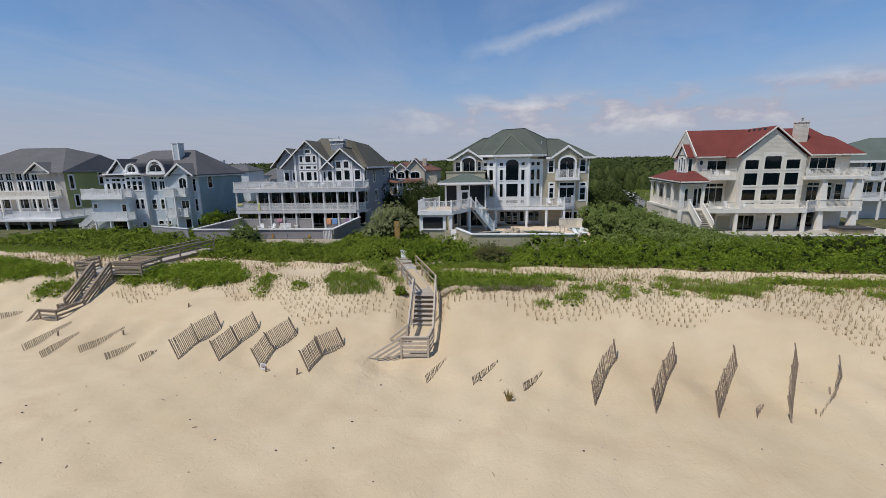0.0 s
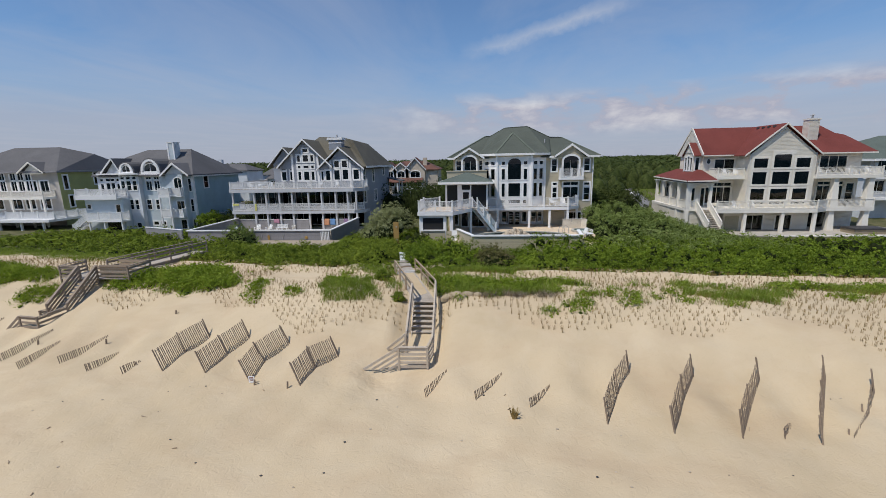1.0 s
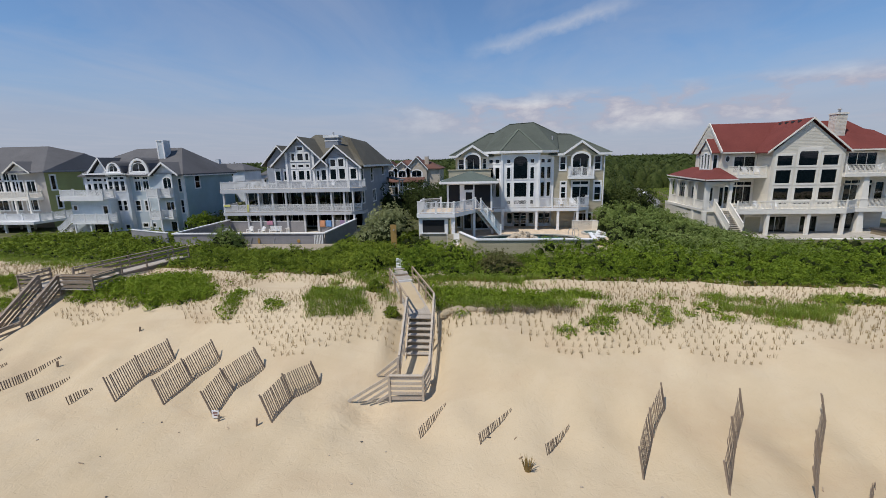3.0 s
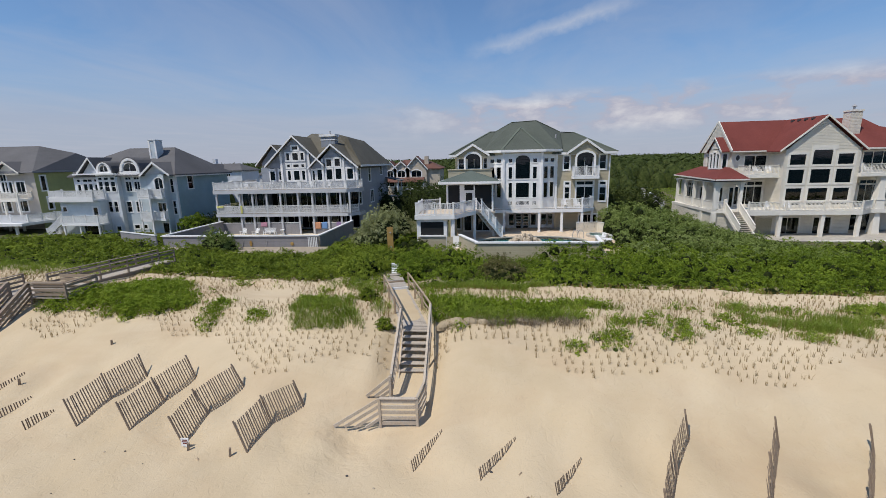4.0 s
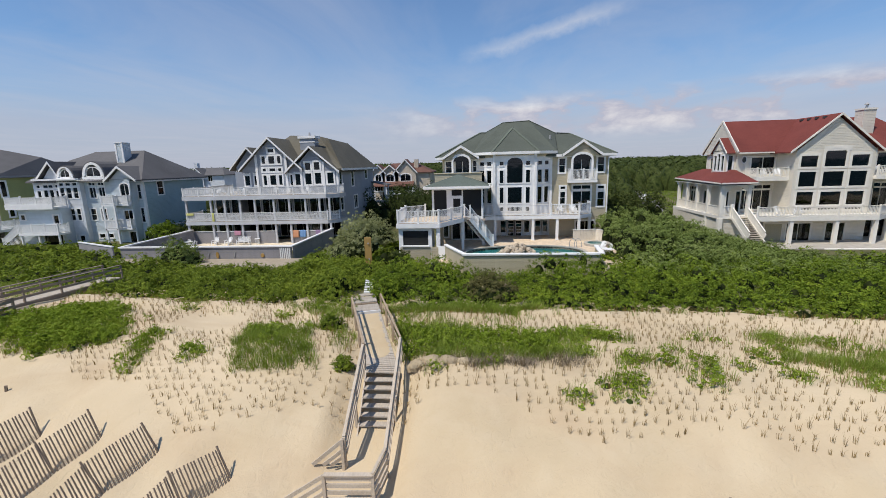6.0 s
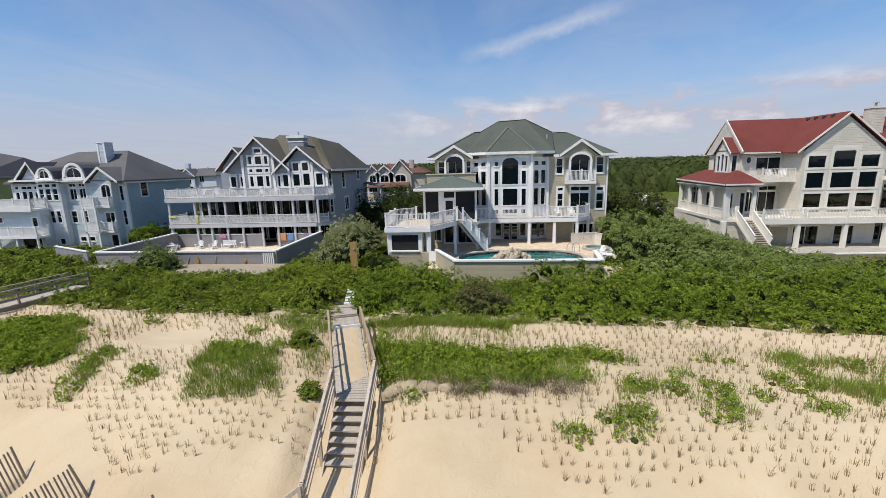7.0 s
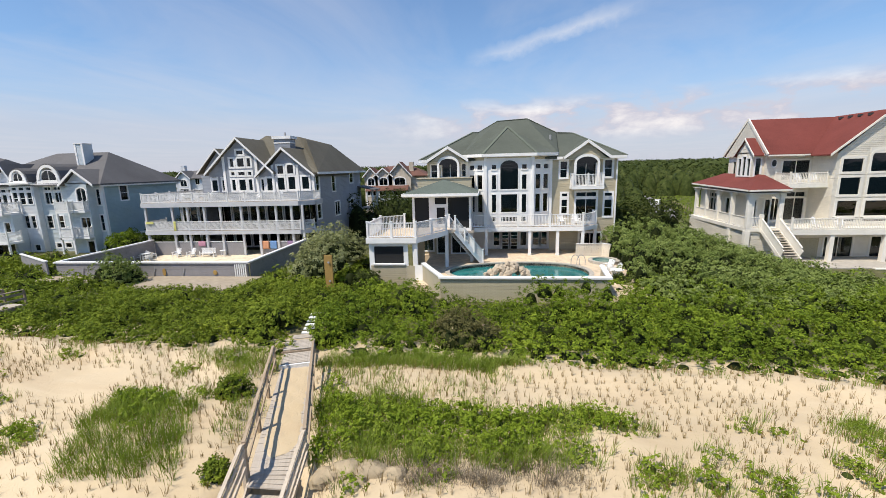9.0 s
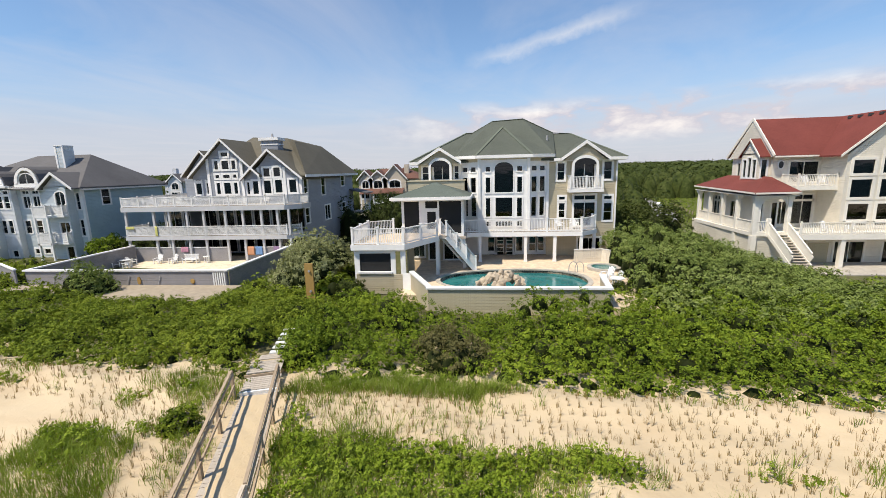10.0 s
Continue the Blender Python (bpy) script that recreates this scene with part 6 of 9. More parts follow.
def leaf_quads(centres, normals, size, jitter=0.7, aspect=0.55):
    """A small leaf-shaped quad at each centre, tilted at random about the given normals."""
    n = len(centres)
    nn = normals + rng.normal(0, jitter, (n, 3))
    nn /= np.linalg.norm(nn, axis=1, keepdims=True) + 1e-9
    t = rng.normal(0, 1, (n, 3))
    t -= nn * np.sum(t * nn, axis=1, keepdims=True)
    t /= np.linalg.norm(t, axis=1, keepdims=True) + 1e-9
    b = np.cross(nn, t)
    s = (size * rng.uniform(0.6, 1.35, n))[:, None] if np.ndim(size) == 0 else (np.asarray(size) * rng.uniform(0.6, 1.35, n))[:, None]
    v = np.stack([centres - t * s * 0.5, centres + b * s * aspect * 0.5, centres + t * s * 0.5, centres - b * s * aspect * 0.5], 1)
    return v.reshape(-1, 3)


def quads(n, start=0):
    return (np.arange(n * 4).reshape(n, 4) + start)


class Canopy:
    """A lumpy mass of shrubs: overlapping domes over a strip of ground."""

    def __init__(self, cx, cy, cr, ch, base=None):
        self.c = np.stack([cx, cy, cr, ch], 1)
        self.base = base if base is not None else ground_z(cx, cy)

    def sample(self, n, low=-0.15, rise=1.1):
        """Points and normals on the domes, away from the insides of their neighbours."""
        w = self.c[:, 2] ** 2 * (0.6 + self.c[:, 3] / self.c[:, 2])
        pick = rng.choice(len(self.c), n, p=w / w.sum())
        d = rng.normal(0, 1, (n, 3))
        d[:, 2] = np.abs(d[:, 2]) * rise + low
        d /= np.linalg.norm(d, axis=1, keepdims=True)
        r, h = self.c[pick, 2], self.c[pick, 3]
        swell = 1 + 0.10 * np.sin(d[:, 0] * 9 + pick) * np.sin(d[:, 1] * 8 + pick * 1.7) + rng.normal(0, 0.06, n)
        p = np.stack([self.c[pick, 0] + d[:, 0] * r * swell, self.c[pick, 1] + d[:, 1] * r * swell, self.base[pick] + h * (0.12 + 0.88 * np.maximum(d[:, 2], -0.05)) * swell], 1)
        return p, d, pick

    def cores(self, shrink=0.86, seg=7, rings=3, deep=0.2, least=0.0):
        """Inner mass, so that no ground shows between leaves; dark ones paint gap shade."""
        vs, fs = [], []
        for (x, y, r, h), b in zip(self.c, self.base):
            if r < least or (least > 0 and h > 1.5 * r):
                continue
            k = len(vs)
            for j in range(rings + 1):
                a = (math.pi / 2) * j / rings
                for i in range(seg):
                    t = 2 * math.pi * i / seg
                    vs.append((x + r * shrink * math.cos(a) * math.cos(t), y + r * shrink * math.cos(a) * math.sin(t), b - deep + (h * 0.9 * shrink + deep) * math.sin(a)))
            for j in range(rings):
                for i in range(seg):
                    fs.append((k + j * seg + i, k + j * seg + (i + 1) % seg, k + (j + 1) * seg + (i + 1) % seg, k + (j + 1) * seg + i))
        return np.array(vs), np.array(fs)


# near-black colour that stands for the shade deep inside the shrubs
GAP_SHADE = leaf_mat("painted_gap_shade", [(0.0, (0.006, 0.009, 0.002)), (0.5, (0.014, 0.020, 0.004)), (1.0, (0.024, 0.030, 0.007))], 0.0, 2.0)


def bunched(can, n, low, rise, per, spread, lift):
    """Leaves in small bunches standing off the domes, with gaps between them."""
    k = max(1, n // per)
    p, d, pick = can.sample(k, low, rise)
    p = p + d * rng.uniform(-0.35, 1.0, k)[:, None] * lift
    big = rng.uniform(0.6, 1.35, k)
    e = rng.normal(0, 1, (k, per, 3)) + d[:, None, :] * 0.9
    e /= np.linalg.norm(e, axis=2, keepdims=True)
    q = p[:, None, :] + e * (rng.uniform(0.35, 1.0, (k, per)) * big[:, None] * spread)[:, :, None] * np.array([1.0, 1.0, 0.8])
    return q.reshape(-1, 3), (e * 0.8 + d[:, None, :] * 0.5).reshape(-1, 3)


def foliage(name, label, category, can, n, size, mat, kind="stuff", jitter=0.5, parent=None, low=-0.15, aspect=0.6, core=None, shrink=0.86, deep=0.2, rise=1.1, bunch=None, least=0.0):
    if bunch:
        p, d = bunched(can, n, low, rise, *bunch)
    else:
        p, d, pick = can.sample(n, low, rise)
    v = leaf_quads(p, d + np.array([0, 0, 0.35]), size, jitter, aspect)
    ob = raw(name, v, quads(len(p)), mat, parent, label, category, kind)
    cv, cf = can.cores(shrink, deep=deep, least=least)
    raw("inner_growth", cv, cf, core or GAP_SHADE, ob if parent is None else parent, kind="stuff")
    return ob


def scatter(x0, x1, y0, y1, step, keep, jit=0.42):
    gx, gy = np.meshgrid(np.arange(x0, x1, step), np.arange(y0, y1, step))
    x = gx.ravel() + rng.uniform(-jit, jit, gx.size) * step
    y = gy.ravel() + rng.uniform(-jit, jit, gy.size) * step
    m = keep(x, y)
    return x[m], y[m]


def hedge_keep(x, y):
    ok = y > hedge_front(x) + 0.6
    ok &= ~((x > -6.6) & (x < 12.6) & (y > 43.0 + 2.2 * (x < -0.6)))          # green-roofed house and its pool
    ok &= ~((x > -26) & (x < -14.5) & (y > 45.6))          # grey pool terrace
    ok &= ~((x > -36.8) & (x < -24) & (y > 47.4)) & ~((x > -41) & (x <= -36.8) & (y > 57))
    ok &= ~((x > -4.5 - (y - 33) * 0.28 - 1.0) & (x < -3.3 - (y - 33) * 0.28 + 0.1) & (y < 35.4)) & ~((np.abs(x + 5.25 + 0.212 * (y - 35.2)) < 0.85) & (y < 38.6))   # path
    ok &= ~((x < -40) & (y > 60)) & ~((x > 26) & (y > 55.8)) & ~((x > 12.6) & (y > 50))
    ok &= ~((x > -29) & (x < -24.8) & (y < 45) & (np.abs(x + 27.8 - (y - 30) * 0.13) < 1.1))  # far boardwalk
    return ok


def build_hedge():
    x, y = scatter(-62, 62, 31, 60, 0.98, hedge_keep, 0.55)
    edge = np.clip((y - hedge_front(x)) / 4.0, 0, 1)
    r = rng.uniform(0.42, 1.0, len(x)) ** 1.3 * 1.0 + 0.12
    level = 3.15 - 0.055 * np.maximum(0, y - 36) + 0.30 * np.sin(x * 0.37 + 0.5) * np.sin(y * 0.45) + 0.40 * np.sin(x * 1.05 + 0.8 * np.sin(y * 0.9)) * np.sin(y * 1.2 + 0.3 * x)
    level = level - 0.65 * np.clip((y - 41.5) / 3, 0, 1) * ((x > -27) & (x < -14))
    level = level + 0.6 * np.clip((x + 8) / 1.5, 0, 1) * np.clip((-0.4 - x) / 1.0, 0, 1) * np.clip((y - 40) / 2.5, 0, 1)
    # a gap before the pool wall, and taller growth beside it
    level = level - 1.3 * np.exp(-(((x - 2.6) / 1.5) ** 2)) * np.clip((y - 38.5) / 3, 0, 1) + 0.6 * np.clip((x - 5) / 2, 0, 1) * np.clip((14 - x) / 2, 0, 1) * np.clip((y - 39) / 3, 0, 1)
    h = (level - ground_z(x, y)) * (0.72 + 0.28 * edge) * rng.uniform(0.5, 1.3, len(x))
    h = np.clip(h, 0.35, 2.2)
    top = ground_z(x, y) + h
    ch = np.minimum(h + 0.1, 0.95 * r * rng.uniform(0.8, 1.25, len(x)))
    ch = np.where(edge < 0.22, h + 0.05, ch)
    near = (np.abs(x - 1) < 30) & (y < 47)
    east = x > -5.2
    for sel, cnt, sz, mat, label, bunch in (
            (near & east, 265000, 0.108, LEAF_HEDGE, "dense yellow-green wind-clipped shrubs behind the dune", (17, 0.185, 0.30)),
            (near & ~east, 205000, 0.108, LEAF_MYRTLE, "dense dark green shrubs behind the dune", (17, 0.185, 0.30)),
            (~near & east, 45000, 0.19, LEAF_HEDGE, "dense yellow-green wind-clipped shrubs behind the dune", (14, 0.3, 0.25)),
            (~near & ~east, 80000, 0.19, LEAF_MYRTLE, "dense dark green shrubs behind the dune", (14, 0.3, 0.25))):
        can = Canopy(x[sel], y[sel], r[sel], ch[sel], (top - ch)[sel])
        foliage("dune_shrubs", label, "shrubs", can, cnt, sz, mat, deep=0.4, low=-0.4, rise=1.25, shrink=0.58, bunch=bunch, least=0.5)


build_hedge()


def bush(name, label, x, y, r, h, n, size, mat, count=26, squash=1.0, group="", base=None, windswept=0.0, skirt=0.0):
    """One large shrub: many overlapping domes round its middle."""
    H = thing(name, label, "shrub", group, (x, y, gz(x, y)))
    a = rng.uniform(0, 2 * math.pi, count)
    q = np.sqrt(rng.uniform(0, 1, count)) * r * 0.72
    cx, cy = x + q * np.cos(a), y + q * np.sin(a) * squash
    wind = np.clip((cx - x) / r, -1, 1) * windswept
    cr = rng.uniform(0.30, 0.46, count) * r * 0.9
    ch = h * (1 - 0.50 * (q / (r * 0.8)) ** 2 + wind) * rng.uniform(0.75, 1.08, count)
    foot = ground_z(cx, cy) if base is None else np.full(count, base)
    up = np.clip(skirt * (cx - x + 0.3 * r) / r, 0, 0.8 * ch)
    can = Canopy(cx, cy, cr, ch - up, foot + up)
    p, d = bunched(can, n, -0.3, 1.1, 20, size * 1.9, size * 1.8)
    raw("crown", leaf_quads(p, d + np.array([0, 0, 0.25]), size, 0.75, 0.6), quads(len(p)), mat, H, kind="stuff")
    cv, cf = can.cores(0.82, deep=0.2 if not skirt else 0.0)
    raw("inner_growth", cv, cf, GAP_SHADE, H, kind="stuff")
    bm = B()
    for i in range(5):
        t = i * 1.3
        beam(bm, (x + 0.1 * math.cos(t), y + 0.1 * math.sin(t), gz(x, y) - 0.1), (x + r * 0.45 * math.cos(t), y + r * 0.45 * math.sin(t), gz(x, y) + h * 0.6), 0.09, 0.09)
    part("stem", bm, WEATHERED, H)
    return H


bush("silver_shrub", "large silver-green shrub beside the pool bar", -10.2, 51.0, 3.5, 4.5, 52000, 0.14, LEAF_SAGE, 60, windswept=0.30, skirt=2.3)
bush("dark_shrub", "round sage-green shrub in front of the grey pool wall", -27.5, 48.4, 2.0, 2.5, 16000, 0.13, LEAF_SILVER, 30)
bush("dark_shrub", "dark shrub beside the boardwalk post", -5.5, 46.6, 1.3, 1.6, 6000, 0.14, LEAF_DARK, 14)
bush("path_shrub", "dense green shrub leaning over the boardwalk steps", -4.35, 36.1, 1.1, 1.5, 7000, 0.11, LEAF_HEDGE, 16)
bush("path_shrub", "dense green shrub leaning over the boardwalk steps", -4.75, 37.5, 1.2, 1.65, 7000, 0.11, LEAF_HEDGE, 16)
bush("path_shrub", "dark green shrub beside the boardwalk rail", -5.8, 30.3, 0.66, 0.75, 3800, 0.08, LEAF_MYRTLE, 12)
bush("path_shrub", "small dark green shrub beside the boardwalk steps", -4.0, 26.5, 0.42, 0.42, 2200, 0.08, LEAF_MYRTLE, 10)
bush("olive_shrub", "half-dead olive-brown shrub in the hedge", 2.5, 36.3, 1.9, 1.6, 15000, 0.095, LEAF_OLIVE, 24)
bush("dark_shrub", "low dark shrub at the corner of the pool wall", 13.3, 48.3, 1.2, 1.3, 6000, 0.12, LEAF_DARK, 14)
bush("light_shrub", "bright green shrub beside the blue house wall", -42.5, 66.5, 3.0, 2.6, 9000, 0.22, LEAF_HEDGE)


def slope_shrubs():
    """Tall silvery shrubs that fill the plot between two houses."""
    def keep(x, y):
        return (x > 13.6 + np.maximum(0, (y - 47) * 0.18)) & (x < 30 + (52 - y) * 0.25) & (y < 62) & ~((x > 25.6) & (y > 57.5))
    x, y = scatter(12, 36, 43, 62, 1.3, keep)
    rise = np.clip((y - 42) / 12, 0, 1)
    side = np.clip((29 - x) / 9, 0.15, 1)
    h = (0.9 + 2.9 * rise * side) * rng.uniform(0.75, 1.15, len(x))
    r = rng.uniform(0.6, 1.3, len(x))
    ch = np.minimum(h, r * rng.uniform(0.8, 1.25, len(x)))
    can = Canopy(x, y, r, ch, ground_z(x, y) + h - ch)
    foliage("silver_shrubs", "tall silvery green shrubs filling the slope between houses", "shrubs", can, 110000, 0.14, LEAF_SILVER, deep=3.0, rise=1.5, bunch=(20, 0.27, 0.28))


slope_shrubs()


def thicket(x0, x1, y0, y1, lo, hi, n, step=2.0, mat=None):
    x, y = scatter(x0, x1, y0, y1, step, lambda a, b: np.ones(len(a), bool))
    can = Canopy(x, y, rng.uniform(1.1, 2.0, len(x)), rng.uniform(lo, hi, len(x)))
    foliage("thicket", "dark green thicket standing between the houses", "shrubs", can, int(n * 1.6), 0.24, mat or LEAF_TREE, bunch=(14, 0.45, 0.45))


thicket(-15, -4.5, 78, 100, 3.4, 6.0, 26000)
thicket(-33, -24, 92, 104, 3, 5, 12000)
thicket(17.6, 24.5, 64, 80, 3.6, 6.2, 24000, 2.0, LEAF_DARK)
thicket(-44, -38.5, 68, 84, 1.5, 3.0, 12000)


def woods():
    def keep(x, y):
        return ~((x > -27) & (x < -9) & (y < 122)) & ~((np.abs(x + 57) < 12) & (y < 140)) & ~((x > np.interp(y, [84, 105, 124, 150], [27, 35, 40, 47])) & (x < 56 + (y - 90) * 0.3) & (y < 149))
    x, y = scatter(-150, 190, 92, 190, 4.6, keep)
    h = 4.0 + 4.4 * np.clip((y - 95) / 90, 0, 1) + rng.uniform(-1, 1.3, len(x))
    r = rng.uniform(1.9, 4.2, len(x))
    ch = r * rng.uniform(0.6, 0.95, len(x))
    can = Canopy(x, y, r, ch, ground_z(x, y) + h - ch)
    # darker inner domes paint the shade between the crowns
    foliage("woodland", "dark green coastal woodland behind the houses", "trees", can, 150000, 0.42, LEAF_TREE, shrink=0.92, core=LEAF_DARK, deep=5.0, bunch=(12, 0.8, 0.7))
    x, y = scatter(-500, 560, 190, 620, 12, lambda a, b: np.abs(a) < b * 1.0)
    h = 8.2 + rng.uniform(-1.2, 1.8, len(x)) + 4.0 * np.clip((y - 190) / 260, 0, 1)
    r = rng.uniform(4.5, 9.5, len(x))
    ch = r * rng.uniform(0.4, 0.65, len(x))
    can = Canopy(x, y, r, ch, ground_z(x, y) + h - ch)
    foliage("woodland", "distant woodland reaching the horizon", "trees", can, 75000, 1.5, LEAF_TREE, shrink=1.0, core=LEAF_TREE, deep=8.0)


woods()


# ---------------------------------------------------------------- dune grass and vines
def tuft_field(name, label, x, y, mat, blades=7, hgt=0.42, spread=0.09, width=0.022, lean=0.5, z=None):
    """Tufts of thin bent blades, one joined mass."""
    n = len(x)
    z = ground_z(x, y) if z is None else z
    N = n * blades
    bx_, by_, bz_ = (np.repeat(a, blades) for a in (x, y, z))
    tall = np.repeat(rng.uniform(0.6, 1.3, n), blades) * rng.uniform(0.6, 1.15, N) * hgt
    ang = rng.uniform(0, 2 * math.pi, N)
    off = rng.uniform(0, spread, N)
    px, py = bx_ + off * np.cos(ang), by_ + off * np.sin(ang)
    bend = rng.uniform(0.1, lean, N) * tall
    ca = ang + rng.normal(0.5, 0.5, N)
    dx, dy = np.cos(ca), np.sin(ca)
    wx, wy = -np.sin(ang + 1.0) * width, np.cos(ang + 1.0) * width
    base = np.stack([px, py, bz_ - 0.03], 1)
    mid = np.stack([px + dx * bend * 0.35, py + dy * bend * 0.35, bz_ + tall * 0.6], 1)
    tip = np.stack([px + dx * bend, py + dy * bend, bz_ + tall], 1)
    w = np.stack([wx, wy, np.zeros(N)], 1)
    v = np.stack([base - w * 0.6, base + w * 0.6, mid + w * 0.5, mid - w * 0.5, mid - w * 0.5, mid + w * 0.5, tip + w * 0.12, tip - w * 0.12], 1)
    return raw(name, v.reshape(-1, 3), quads(N * 2), mat, None, label, "grass", "stuff")


def shore(x, y):
    return y + 0.13 * (np.clip(x, -60, 60) - 8)


# large leafy patches on the dune: x, y, half-length, half-width, turn, height
PATCHES = [
    (-21.5, 29.9, 5.2, 2.1, -0.06, 0.56), (-18.4, 28.5, 1.9, 1.1, 0.1, 0.5), (-21.0, 32.0, 2.8, 1.2, -0.35, 0.45), (-36.0, 30.6, 3.6, 1.6, 0, 0.4), (-43.0, 32.5, 5.0, 1.8, 0, 0.4), (-31.0, 28.0, 1.6, 1.0, 0, 0.35),
    (-8.7, 29.2, 1.5, 0.75, -0.9, 0.34),
    (-0.6, 28.7, 1.5, 1.55, 0.0, 0.40), (2.9, 28.55, 2.9, 1.3, 0.02, 0.42), (5.2, 29.3, 1.6, 0.6, 0.1, 0.36), (7.2, 29.35, 1.35, 0.55, -0.35, 0.36), (-2.2, 30.6, 0.55, 1.3, 0.33, 0.34), (5.6, 27.75, 1.2, 0.45, 0.1, 0.3),
    (16.9, 29.0, 1.2, 0.5, -0.1, 0.34), (22.0, 29.2, 2.4, 0.6, -0.1, 0.34), (26.5, 28.7, 3.6, 0.7, -0.08, 0.36), (32.5, 28.4, 3.5, 1.2, 0, 0.4),
]
# single leafy plants: x, y, radius
SMALL = [
    (5.24, 24.55, 0.42), (7.35, 25.5, 0.45), (6.9, 24.75, 0.5), (6.35, 25.1, 0.28), (8.0, 27.1, 0.55), (7.6, 26.35, 0.4), (9.65, 27.7, 0.4), (9.05, 26.5, 0.46), (10.65, 26.8, 0.48), (10.3, 26.1, 0.55), (9.8, 25.25, 0.42),
    (11.5, 29.45, 0.4), (11.85, 26.6, 0.28), (13.5, 27.2, 0.48), (14.4, 28.3, 0.55), (15.3, 25.3, 0.6), (14.84, 29.5, 0.5), (12.75, 27.7, 0.3), (13.3, 25.6, 0.42), (2.2, 26.5, 0.38), (-0.1, 26.1, 0.28), (12.3, 29.0, 0.25), (22.5, 26.6, 0.7), (25.5, 26.0, 0.8), (27.0, 23.5, 1.1),
    (-14.4, 28.6, 0.75), (-14.3, 27.6, 0.6), (-13.8, 26.7, 0.5), (-11.3, 27.4, 0.6), (-15.5, 33.1, 0.5), (-9.3, 32.1, 0.5), (-6.8, 29.8, 0.4), (-6.2, 31.2, 0.4), (-7.4, 33.0, 0.4),
]
PATCHES += [(a, b, 1.12 * r, r, 0.0, 0.26 + 0.12 * r) for a, b, r in SMALL]
# grassy stretches, with their density
GRASSY = [(-7.9, 28.0, 2.8, 1.5, -1.0, 110), (-4.8, 29.0, 0.55, 1.1, 0.3, 40), (-8.0, 33.0, 1.3, 0.7, 0, 34), (-6.2, 32.4, 0.7, 0.9, 0, 60), (15.6, 26.7, 1.6, 0.7, -0.5, 120), (17.4, 26.2, 0.9, 0.5, 0, 110), (2.6, 27.4, 3.4, 0.5, 0, 90), (-0.6, 29.0, 1.7, 1.5, 0, 55), (1.0, 31.0, 2.6, 0.9, 0, 16), (2.0, 33.55, 2.7, 0.55, -0.05, 150), (-2.2, 33.5, 1.3, 0.5, 0, 110), (18.5, 27.4, 1.5, 0.6, 0, 90), (14.9, 29.3, 1.3, 0.45, 0, 45)]


def inside(x, y, c, slack=0.0):
    dx, dy = x - c[0], y - c[1]
    ca, sa = math.cos(c[4]), math.sin(c[4])
    u, v = (dx * ca + dy * sa) / (c[2] + slack), (-dx * sa + dy * ca) / (c[3] + slack)
    wob = 0.16 * np.sin(3 * np.arctan2(v, u) + c[0]) + 0.14 * np.sin(7 * np.arctan2(v, u) + c[1]) + 0.16 * np.sin(x * 6.1 + 1.7 * np.sin(y * 5.0)) * np.sin(y * 6.7 + c[0])
    return u * u + v * v < (1 + wob) ** 2


def on_path(x, y, wide=0.85):
    xc = np.interp(y, [20, 26.3, 33, 36.5, 44], [-2.3, -2.35, -4.65, -5.6, -7.2])
    return (np.abs(x - xc) < wide) & (y > 21)


